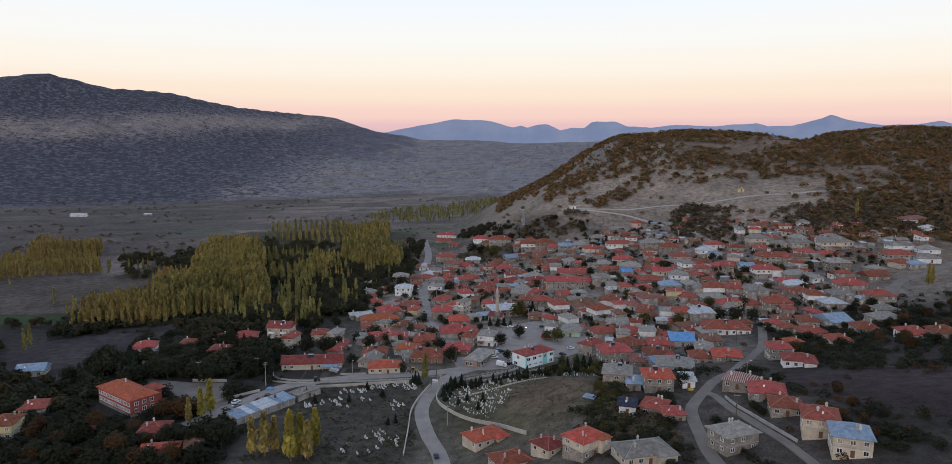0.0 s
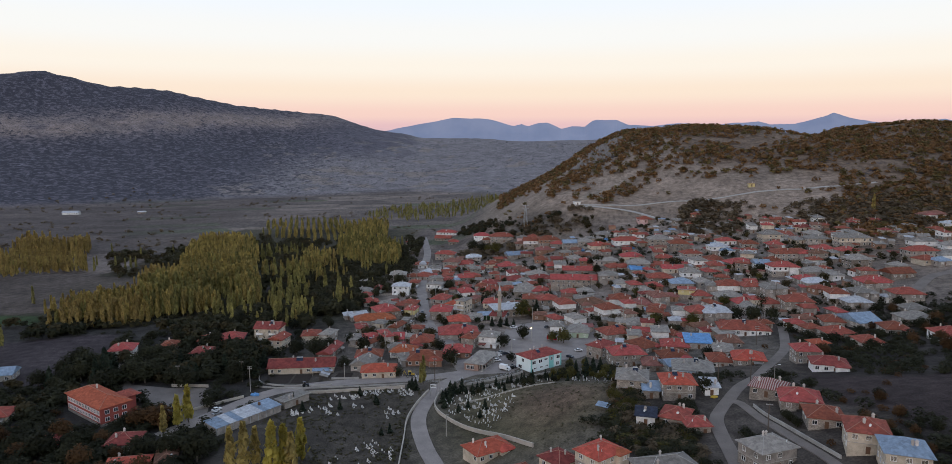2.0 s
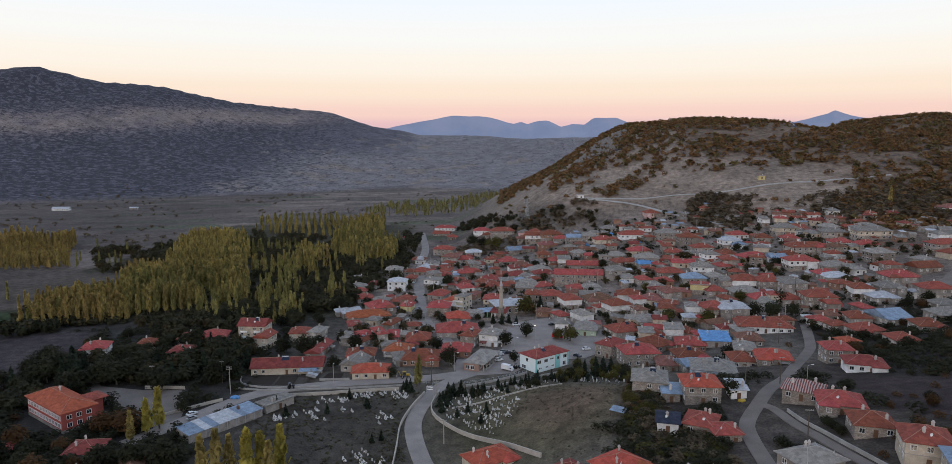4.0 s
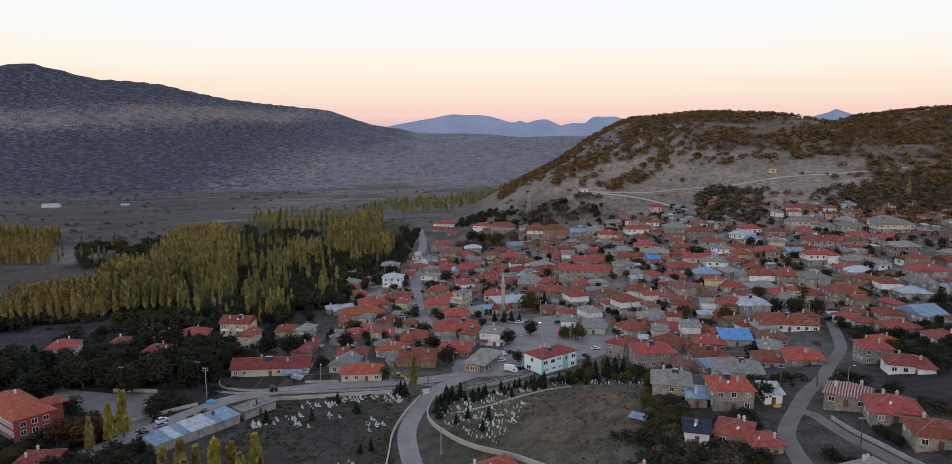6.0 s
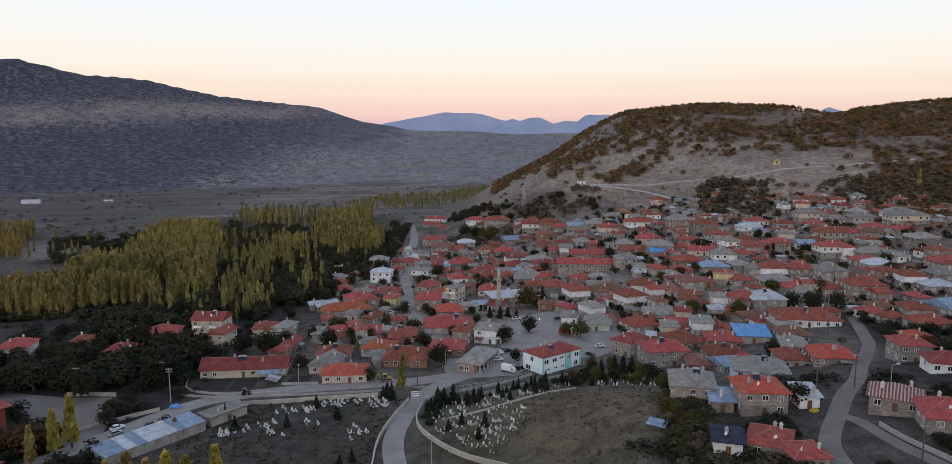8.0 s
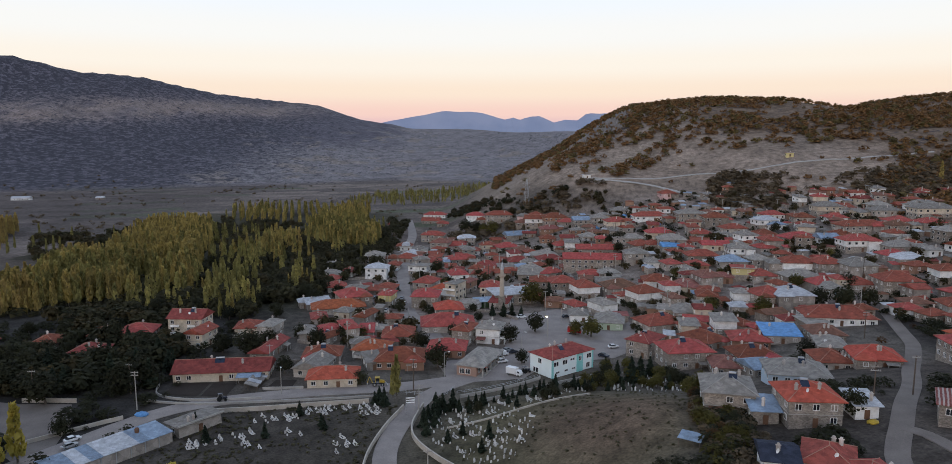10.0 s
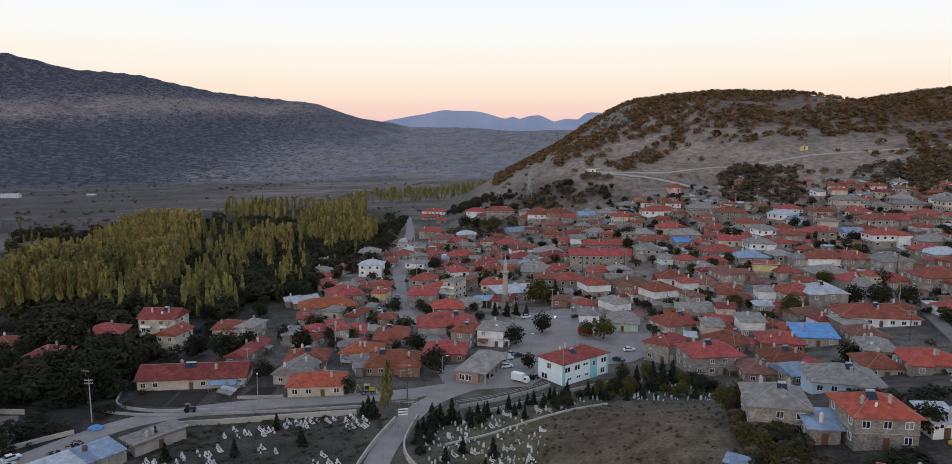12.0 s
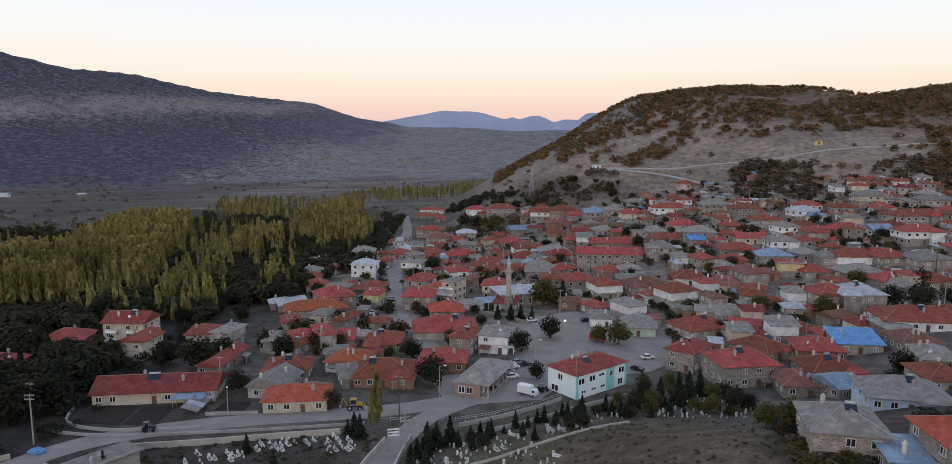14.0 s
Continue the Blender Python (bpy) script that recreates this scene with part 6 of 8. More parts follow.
scatter("poplar_grove", "grove of yellowing poplars further down the valley", "grove", FAR_POPLARS, POPLAR, mid_pop)
scatter("poplar_grove", "grove of green poplars among the yellow ones", "grove", POPLARS, POPLAR_GREEN, green_pop)
scatter("poplar_grove", "grove of orange-gold autumn poplars", "grove", POPLARS, POPLAR_GOLD, gold_pop)
far_rows = []
while len(far_rows) < 420:
    x, y = grove_rng.uniform(-190, 90), grove_rng.uniform(1080, 1650)
    if inside(BROOK, x, y):
        far_rows.append((x, y, grove_rng.uniform(7, 12), 1.0))
scatter("poplar_grove", "distant poplars along the brook", "grove", FAR_POPLARS, POPLAR_GREEN, far_rows)

# yellow poplars standing alone
for x, y, h, kind in ((-85, 251, 15, "poplar"), (-80, 250, 17, "poplar"), (-77, 253, 14, "poplar"), (-69, 246, 19, "yellow_poplar"), (-66, 249, 17, "yellow_poplar"), (-63, 247, 15, "poplar"),
                      (-62, 256, 16, "yellow_poplar"), (-118, 286, 13, "yellow_poplar"), (-116, 291, 15, "yellow_poplar"), (-121, 280, 11, "poplar"), (-25, 335, 13, "green_poplar"),
                      (-26, 333.5, 10, "green_poplar"), (290, 438, 14, "yellow_poplar"), (294, 440, 12, "poplar"), (352, 640, 17, "poplar")):
    tree(kind, x, y, h, 1.35 if y < 300 else 1.0)

# dark garden trees by name of place: x, y, height, kind
for x, y, h, kind in ((29, 456, 13, "golden"), (26, 407, 9, "broad"), (14, 392, 8, "broad"), (-61, 386, 9, "broad"), (-51, 395, 8, "broad"), (-45, 397, 6, "golden"), (-20, 385, 7, "broad"), (-8, 397.5, 7, "broad"),
                      (-13, 361, 10, "broad"), (17, 366, 6, "broad"), (-38, 345, 5.5, "broad"), (-66, 357, 7, "broad"), (-95, 379, 9, "broad"), (-84, 376, 11, "broad"), (-79, 384, 9, "broad"),
                      (48, 399, 9, "golden"), (42, 402, 7, "golden"), (58, 296, 8, "golden"), (122, 408, 9, "golden"), (103, 418, 8, "golden"), (110, 345, 8, "broad"), (156, 408, 10, "broad"),
                      (148, 412, 9, "broad"), (165, 405, 9, "broad"), (-21, 547, 10, "broad"), (-4, 736, 13, "broad"), (6, 720, 12, "broad"), (19, 705, 13, "golden"), (12, 712, 10, "golden"), (97, 573, 10, "broad"),
                      (92, 578, 8, "broad"), (39, 471, 8, "conifer"), (-134, 286, 9, "ochre"), (-125, 286, 10, "ochre"), (-130, 290, 8, "ochre"), (-99, 257, 12, "broad"), (-110, 259, 11, "broad"), (-104, 262, 9, "broad"),
                      (-170, 332, 15, "conifer"), (-173, 337, 17, "conifer"), (-176, 334, 13, "conifer"), (-114, 306, 6, "broad"), (84, 272, 7, "broad"), (60, 312, 6, "golden"), (102, 336, 6, "broad"), (168, 428, 9, "broad"), (-70, 398, 7, "broad"),
                      (52, 346, 9, "conifer"), (56, 350, 8, "conifer"), (47, 345, 8, "conifer"), (60, 353, 7, "conifer"), (64, 338, 7, "broad"), (44, 342, 6, "golden")):
    tree(kind, x, y, h, rng.uniform(0.9, 1.15))
tree_rng = random.Random(33)


def plant(count, area, kinds, low, high, gap=0.5, on_road=False):
    done = 0
    for _ in range(count * 20):
        if done >= count:
            break
        x, y = tree_rng.uniform(min(p[0] for p in area), max(p[0] for p in area)), tree_rng.uniform(min(p[1] for p in area), max(p[1] for p in area))
        if inside(area, x, y) and clear_of_houses(x, y, gap) and off_lanes(x, y):
            tree(tree_rng.choice(kinds), x, y, tree_rng.uniform(low, high), tree_rng.uniform(0.9, 1.2))
            done += 1


LANES = [smooth_line(p, 4) for p in ([(-9, 205), (-14, 251), (-23, 285), (-22, 313), (-12, 340)], [(-122, 278), (-106, 304), (-92, 324), (-56, 338), (12, 360)], [(78, 180), (75.5, 210), (78.5, 240), (84, 255.5), (99, 277), (117.5, 303), (140, 337), (176, 440)], [(90, 264), (93, 250), (96.2, 226), (101, 190)])]


YARD = [(-181, 364), (-171, 363), (-166, 342), (-160, 334), (-140, 329.5), (-124, 329.5), (-116, 315), (-112, 300), (-115, 289), (-124, 296), (-138, 309), (-157, 322), (-168, 338), (-175, 350)]


def off_lanes(x, y):
    return not inside(YARD, x, y) and all(math.hypot(x - q.x, y - q.y) > 5.5 for line in LANES for q in line) and off_road(x, y, 1)


plant(70, [(-165, 312), (-112, 334), (-104, 345), (-108, 372), (-140, 390), (-200, 360), (-205, 330)], ("broad", "broad", "broad", "conifer"), 6, 12)
plant(40, [(-190, 270), (-150, 275), (-100, 262), (-100, 240), (-130, 235), (-190, 240)], ("broad", "broad", "ochre"), 5, 10)
plant(40, [(-130, 395), (-90, 420), (-70, 440), (-60, 480), (-85, 520), (-118, 500), (-128, 440), (-200, 430), (-200, 395)], ("broad",), 6, 10)
plant(26, [(47, 262), (50, 279), (57, 300), (66, 322), (73, 336), (67, 312), (60, 292), (59, 278), (56, 256)], ("broad", "golden", "golden", "ochre"), 2.6, 4.6, -2)
plant(30, [(32, 333), (36, 352), (54, 364), (64, 368), (70, 346), (66, 325), (52, 330)], ("conifer", "golden", "golden", "broad"), 2.6, 5.5)
plant(9, [(96, 200), (101, 205), (101, 242), (97, 242)], ("golden", "broad"), 2.5, 4.0, -1)
plant(12, [(118, 200), (130, 200), (134, 245), (120, 262)], ("broad", "ochre"), 2.5, 4.5)
plant(44, [(138, 318), (240, 300), (300, 380), (250, 420), (180, 380)], ("broad", "broad", "ochre"), 4, 8)
plant(46, [(-60, 400), (60, 450), (150, 420), (260, 480), (280, 600), (160, 640), (-20, 640)], ("broad", "broad", "golden", "broad"), 4, 7.5, 0.2)
# little conifers along the graveyard paths
for k in range(15):
    tree("conifer", -11 + 2.7 * k + tree_rng.uniform(-0.8, 0.8), 321 + 1.35 * k + tree_rng.uniform(-2, 2), tree_rng.uniform(2.2, 5))
for x, y, h in ((-12, 320, 7), (-10, 322, 6), (-7, 324, 6.5), (-14, 316, 5), (-15, 311, 6), (-14, 306, 5.5), (-12, 312, 5), (-30, 331, 5), (-28, 327, 6), (-31, 328, 4.5), (-73, 302, 5), (-58, 305, 4.5), (-52, 320, 4.5), (-44, 312, 4),
                (-79, 311, 5), (-43, 310, 4), (-34, 281, 4), (-37, 279, 3.5), (9, 437, 6), (14, 435, 6.5), (18, 436, 6), (22, 433, 5.5), (3, 300, 5), (-4, 305, 4), (1, 292, 4), (-8, 301, 4), (18, 331, 4), (25, 336, 4), (32, 341, 4.5)):
    tree("conifer", x, y, h, 1.1)
plant(26, [(-14, 314), (0, 314), (16, 324), (34, 332), (46, 346), (24, 338), (0, 328)], ("conifer", "conifer", "broad"), 2.5, 4.5)


# hedges, thickets and hillside scrub
PLOUGHED = [(-262, 365), (-262, 400), (-220, 418), (-205, 413), (-197, 383), (-190, 362), (-200, 346), (-201, 328), (-240, 340)]
def patch(count, low, high, keep, seed, xr, yr, wide=(1.2, 1.9)):
    gen, rows = random.Random(seed), []
    for _ in range(count * 30):
        if len(rows) >= count:
            break
        x, y = gen.uniform(*xr), gen.uniform(*yr)
        if gen.random() < keep(x, y):
            rows.append((x, y, gen.uniform(low, high), gen.uniform(*wide)))
    return rows


BROADS = [ARRAYS["orchard", k] for k in range(3)]


def hill_scrub(x, y):
    z = gz(x, y)
    if z < 18:
        return 0.0
    n = float(fractal(np.array(x), np.array(y), 70, 3, 95))
    if x < 112 + 0.35 * (y - 740):
        # the steep shoulder: scrub along its crest and in one slanting band, rock and bare earth between
        if inside(SHOULDER_BAND, x, y):
            return 0.95
        if 836 < y < 1030 and abs(x - 125 - 0.35 * (y - 836)) < 24:
            return 0.12
        if y > 915 + 30 * n:
            return max(0.1, min(1.0, 0.8 + 1.2 * n))
        return 0.03 if z < 46 else 0.16
    bare = z < 74 + 0.03 * (x - 300) + 16 * n and x < 0.49 * y + 30 * n
    along, aside = (x - 112) * 0.73 + (y - 748) * 0.68, (y - 748) * 0.73 - (x - 112) * 0.68
    if -6 < along < 110 and -4 < aside < 9:
        return 0.0
    if 0 < along < 115 and -26 < aside <= -4:
        return 0.9
    if bare:
        return 0.012 if n < 0.25 else 0.05
    return max(0.06, min(1.0, 0.74 + 1.3 * n))


COPSE = [(181, 651), (199, 703), (218, 715), (247, 690), (249, 671), (222, 616)]
EAST_SLOPE = [(266, 620), (283, 649), (308, 660), (345, 668), (420, 692), (520, 690), (480, 600), (345, 600), (299, 599)]
SHOULDER_BAND = [(78, 778), (110, 798), (203, 848), (188, 900), (129, 868), (84, 836)]
FOOT = [(-11, 932), (30, 790), (70, 737), (104, 716), (125, 703), (118, 686), (60, 700), (15, 745), (-30, 890)]
BUSHES, FINE, SPECKS = [ARRAYS["bush", k] for k in range(3)], [ARRAYS["fine_bush", k] for k in range(3)], [ARRAYS["speck", k] for k in range(3)]
scrub_rows = patch(9600, 2.4, 5.6, hill_scrub, 1, (-20, 800), (560, 1110), (1.1, 1.7))
scatter("hill_scrub", "rusty brown oak scrub over the rocky hill", "scrub", BUSHES, SCRUB, scrub_rows[::5] + scrub_rows[1::5] + scrub_rows[2::5] + scrub_rows[3::10])
scatter("hill_scrub", "olive-green oak scrub over the rocky hill", "scrub", BUSHES, SCRUB_GREEN, scrub_rows[8::10] + scrub_rows[4::5])


def rock_arrays(seed):
    """A broken boulder of square facets."""
    gen, v, f = random.Random(seed), [], []
    grid = {}
    for i in range(4):
        for j in range(4):
            edge = i in (0, 3) or j in (0, 3)
            grid[i, j] = len(v)
            v.append(((i - 1.5) * 0.4 + gen.uniform(-0.12, 0.12), (j - 1.5) * 0.4 + gen.uniform(-0.12, 0.12), -0.25 if edge else gen.uniform(0.45, 1.0)))
    for i in range(3):
        for j in range(3):
            f.append((grid[i, j], grid[i + 1, j], grid[i + 1, j + 1], grid[i, j + 1]))
    return np.array(v), np.array(f)


scatter("crags", "grey limestone crags on the hill's steep shoulder", "rocks", [rock_arrays(k) for k in range(5)], ROCK,
        patch(420, 0.8, 3.6, lambda x, y: 0.9 if 836 < y < 1030 and abs(x - 125 - 0.35 * (y - 836)) < 24 else 0.0, 14, (95, 230), (830, 1035), (0.9, 1.7)))
scatter("thicket", "dark brownish thicket at the foot of the hill", "scrub", BUSHES, SCRUB_DARK,
        patch(420, 3, 6.5, lambda x, y: 1.0 if ((x - 226) / 36) ** 2 + ((y - 660) / 42) ** 2 < 1 or ((x - 395) / 120) ** 2 + ((y - 640) / 48) ** 2 < 1 or ((x - 40) / 80) ** 2 + ((y - 715) / 26) ** 2 < 0.9 else 0.0, 2, (-60, 520), (560, 760)))
scatter("thicket", "dense dark thicket below the bare slope", "scrub", BUSHES, SCRUB_DARK, patch(230, 2.5, 5.5, lambda x, y: max(0.0, 0.55 + 1.3 * float(fractal(np.array(x), np.array(y), 26, 3, 139))) if inside(COPSE, x, y) else 0.0, 28, (190, 285), (615, 725)))
scatter("thicket", "dark brown scrub over the hill's eastern side", "scrub", BUSHES, SCRUB_DARK, patch(330, 2.5, 5.0, lambda x, y: max(0.0, 0.7 + 1.2 * float(fractal(np.array(x), np.array(y), 60, 3, 138))) if inside(EAST_SLOPE, x, y) and clear_of_houses(x, y, 1) else 0.0, 29, (290, 520), (560, 800)))
foot_rows = patch(190, 2.0, 6.5, lambda x, y: max(0.0, 0.5 + 1.5 * float(fractal(np.array(x), np.array(y), 36, 3, 137))) if inside(FOOT, x, y) and clear_of_houses(x, y, 0) else 0.0, 27, (-30, 126), (684, 934), (0.9, 1.4))
scatter("garden_trees", "dark trees where the houses meet the hill", "trees", BROADS, BROADLEAF, foot_rows[::2])
scatter("garden_trees", "brown-olive trees where the houses meet the hill", "trees", BROADS, GOLDEN_DARK, foot_rows[1::2])
scatter("thicket", "dark bushes round gardens and fields", "scrub", FINE, BROADLEAF,
        patch(2700, 1.2, 3.8, lambda x, y: (0.8 if not inside(FIELD, x, y) and clear_of_houses(x, y, -1) and off_lanes(x, y) and (inside([(47, 262), (50, 279), (57, 300), (66, 322), (73, 336), (67, 312), (60, 292), (59, 278), (56, 256)], x, y) or (55 < x < 90 and 180 < y < 262) or (85 < x < 130 and 268 < y < 300) or (x > 128 + 0.2 * (y - 200) and 200 < y < 420) or (118 < x < 136 and 180 < y < 262) or (x < -95 and y < 420 and not inside(PLOUGHED, x, y)) or (36 < x < 66 and 215 < y < 258)) else 0.0), 3, (-230, 330), (190, 430)))
DELL = [(50, 279), (58, 300), (68, 330), (62, 285), (60, 269), (66, 250), (70, 242), (69, 227), (62, 209), (52, 215), (45, 235), (46, 255)]
dell_rows = patch(300, 1.0, 3.2, lambda x, y: 0.9 if inside(DELL, x, y) and clear_of_houses(x, y, -1.5) else 0.0, 18, (34, 72), (208, 332))
scatter("thicket", "dark tangled bushes in the dell below the knoll", "scrub", FINE, BROADLEAF, dell_rows[::4])
scatter("thicket", "brownish tangled bushes in the dell below the knoll", "scrub", FINE, SCRUB_DARK, dell_rows[1::4] + dell_rows[2::4])
scatter("thicket", "olive bushes turning yellow in the dell", "scrub", FINE, GOLDEN, dell_rows[3::4])
KNOLL = [(-12, 318), (16, 322), (36, 338), (66, 326), (60, 300), (54, 278), (50, 240), (34, 236), (10, 262), (-8, 285)]
scatter("grass_tufts", "rough green grass over the knoll", "grass", SPECKS, GRASS_GREEN, patch(420, 0.2, 0.42, lambda x, y: max(0.0, 0.6 + 1.2 * float(fractal(np.array(x), np.array(y), 14, 3, 131))) if inside(KNOLL, x, y) else 0.0, 19, (-14, 68), (234, 340), (1.4, 2.6)))
scatter("grass_tufts", "dark grass between the graves", "grass", SPECKS, GRASS_GREEN, patch(1500, 0.2, 0.6, lambda x, y: max(0.0, 0.5 + 1.2 * float(fractal(np.array(x), np.array(y), 12, 3, 132))) if off_lanes(x, y) else 0.0, 22, (-88, -24), (238, 328), (1.4, 2.6)))
scatter("thicket", "dark trees and bushes in the gardens by the road", "scrub", FINE, BROADLEAF, patch(520, 2.0, 5.5, lambda x, y: 0.9 if clear_of_houses(x, y, 0.5) and off_lanes(x, y) and x < -88 - 0.25 * (y - 210) and not inside(PLOUGHED, x, y) else 0.0, 23, (-230, -88), (215, 320)))
scatter("thicket", "rusty autumn bushes along the gardens", "scrub", FINE, OCHRE,
        patch(260, 1.2, 3.0, lambda x, y: (0.8 if clear_of_houses(x, y, 0) and off_lanes(x, y) and ((46 < x < 58 and 250 < y < 300) or (x > 140 and 200 < y < 400) or (100 < x < 200 and 180 < y < 262) or (x < -150 and y < 330)) else 0.0), 4, (-230, 330), (190, 430)))
scatter("thicket", "low yard bushes between the houses", "scrub", BUSHES, BROADLEAF, patch(900, 1.0, 3.0, lambda x, y: 0.9 if in_town(x, y) and clear_of_houses(x, y, -1.5) and off_road(x, y, 0) else 0.0, 5, (-70, 310), (385, 690)))
scatter("garden_trees", "dark trees at the edge of the poplar grove", "trees", BROADS, ORCHARD,
        patch(260, 5, 9, lambda x, y: 0.9 if (-70 - 0.35 * (560 - y) - 50 < x < -62 - 0.32 * (560 - y) * (y < 560) + 4 and clear_of_houses(x, y, 1)) or (x > -84 and x < -62 and y > 560) else 0.0, 6, (-190, -55), (395, 860), (0.85, 1.15)))
DARK = [[(-170, 573), (-87, 547), (-106, 663), (-152, 719), (-214, 720)], [(-302, 600), (-262, 640), (-267, 690), (-319, 764), (-374, 717)], [(-176, 412), (-134, 427), (-138, 466), (-78, 466), (-83, 524), (-151, 524), (-136, 457), (-180, 446)], [(-215, 735), (-160, 815), (-115, 815), (-107, 850), (-190, 826), (-270, 880), (-320, 845), (-255, 815)]]
dark_rows = patch(430, 4, 9.5, lambda x, y: max(0.0, 0.6 + 1.2 * float(fractal(np.array(x), np.array(y), 40, 3, 136))) if any(inside(q, x, y) for q in DARK) and clear_of_houses(x, y, 1) else 0.0, 26, (-375, -75), (410, 885), (0.9, 1.25))
scatter("garden_trees", "dull olive trees between the poplar plots", "trees", BROADS, ORCHARD, dark_rows[::2])
scatter("garden_trees", "brown-olive trees between the poplar plots", "trees", BROADS, GOLDEN_DARK, dark_rows[1::2])
scatter("undergrowth", "dark undergrowth below the poplars", "scrub", BUSHES, ORCHARD, patch(1300, 2.0, 5.0, lambda x, y: 0.9 if inside(GROVE, x, y) else 0.0, 15, (-330, -70), (415, 800)))
scatter("garden_trees", "dark orchard trees between the grove and the town", "trees", BROADS, ORCHARD,
        patch(330, 4.5, 9.0, lambda x, y: 0.9 if inside([(-66, 660), (-90, 760), (-150, 740), (-165, 600), (-170, 440), (-125, 425), (-92, 470)], x, y) and clear_of_houses(x, y, 1) else 0.0, 16, (-175, -60), (420, 770), (0.85, 1.15)))
for k in range(34):
    x, y = grove_rng.uniform(-160, -85), grove_rng.uniform(430, 680)
    if clear_of_houses(x, y, 2) and off_road(x, y, 4):
        for j in range(grove_rng.choice((1, 2, 3))):
            tree(grove_rng.choice(("green_poplar", "poplar")), x + 2.4 * j, y + grove_rng.uniform(-2, 2), grove_rng.uniform(9, 14), 0.9)
orchard = patch(520, 4.0, 8.5, lambda x, y: max(0.0, 0.5 + 1.3 * float(fractal(np.array(x), np.array(y), 40, 3, 133))) if inside([(-120, 345), (-105, 385), (-130, 432), (-300, 436), (-330, 400), (-330, 300), (-210, 285), (-160, 300)], x, y) and not inside(PLOUGHED, x, y) and clear_of_houses(x, y, 2) and off_lanes(x, y) else 0.0, 17, (-330, -100), (285, 440), (0.85, 1.2))
scatter("garden_trees", "dark orchard trees below the poplar grove", "trees", BROADS, BROADLEAF, orchard[::3] + orchard[1::3])
scatter("garden_trees", "brown-olive orchard trees below the poplar grove", "trees", BROADS, GOLDEN_DARK, orchard[2::3])
scatter("poplar_grove", "single poplars among the dark orchard trees", "grove", POPLARS, POPLAR_GREEN, patch(170, 8, 15, lambda x, y: max(0.0, 0.4 + 1.6 * float(fractal(np.array(x), np.array(y), 30, 3, 134))) if inside([(-66, 660), (-80, 800), (-150, 760), (-165, 600), (-170, 440), (-125, 428), (-92, 470)], x, y) and clear_of_houses(x, y, 1) else 0.0, 24, (-175, -60), (420, 800), (0.75, 1.05)))
scatter("garden_trees", "brown-olive trees in the yards between the houses", "trees", BROADS, GOLDEN_DARK,
        patch(210, 3.2, 6.5, lambda x, y: max(0.0, 0.5 + 1.6 * float(fractal(np.array(x), np.array(y), 60, 3, 135))) if in_town(x, y) and clear_of_houses(x, y, -1.8) and off_road(x, y, 1) else 0.0, 25, (-70, 310), (385, 690), (0.85, 1.15)))
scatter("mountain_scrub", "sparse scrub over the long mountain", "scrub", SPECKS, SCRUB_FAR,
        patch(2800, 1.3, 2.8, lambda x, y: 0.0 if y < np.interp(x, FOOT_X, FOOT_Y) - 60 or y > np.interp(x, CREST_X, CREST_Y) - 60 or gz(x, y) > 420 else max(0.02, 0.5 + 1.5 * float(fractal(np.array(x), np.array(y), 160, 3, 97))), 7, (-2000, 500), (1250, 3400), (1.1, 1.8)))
scatter("field_bushes", "bushes and single trees on the plain", "scrub", SPECKS, SCRUB_DARK, patch(330, 1.6, 5.0, lambda x, y: max(0.0, 3 * float(fractal(np.array(x), np.array(y), 130, 3, 98))) if not inside(GROVE, x, y) else 0.0, 8, (-900, 20), (640, 1650)))


# ---- walls along roads and graveyards ----
def wall_line(points, height, thick, mat, label, name="wall", base=0.8):
    line = smooth_line(points, 2.5)
    a, b = sides_of(line, thick / 2), sides_of(line, -thick / 2)
    verts, faces = [], []
    for p, q in zip(a, b):
        z = max(gz(p.x, p.y), gz(q.x, q.y))
        verts += [(p.x, p.y, z - base), (p.x, p.y, z + height), (q.x, q.y, z + height), (q.x, q.y, z - base)]
    n = len(line)
    for k in range(n - 1):
        for j in range(4):
            i, o = k * 4 + j, k * 4 + (j + 1) % 4
            faces.append((i, o, o + 4, i + 4))
    faces += [(3, 2, 1, 0), tuple((n - 1) * 4 + j for j in range(4))]
    ob = new(name, mesh_of(name, verts, faces, mat))
    return tagged(ob, label, "wall", kind="structure")


WALL_PALE = material("pale_limewashed_wall", (0.50, 0.45, 0.39), 0.9, contrast=0.35)
wall_line([(-27.5, 250), (-28, 275), (-28.5, 293), (-26, 310), (-22, 325)], 1.3, 0.35, WALL_PALE, "low pale wall along the winding road")
wall_line([(-16, 326), (-17.5, 318), (-18.3, 309), (-16, 300), (-9, 289), (-2, 280), (9, 267), (19, 251)], 1.5, 0.4, WALL_PALE, "pale graveyard wall curving along the road")
wall_line([(-78, 322), (-64, 324), (-48, 327), (-33, 329.5)], 1.4, 0.4, WALL_PALE, "pale graveyard wall beside the street")
wall_line([(-104, 333), (-99, 330.5), (-84, 328.5), (-67, 330), (-48, 332), (-28, 335)], 0.7, 0.35, CONCRETE, "low concrete wall of the stream bed")
wall_line([(-104, 345), (-102, 338), (-96, 333.5), (-84, 331.5), (-67, 333)], 0.8, 0.3, CONCRETE, "low concrete wall of the stream bed")
wall_line([(-5, 333), (4, 337), (15, 344), (22, 350)], 1.0, 0.35, CONCRETE, "concrete wall of the stream bed by the square")
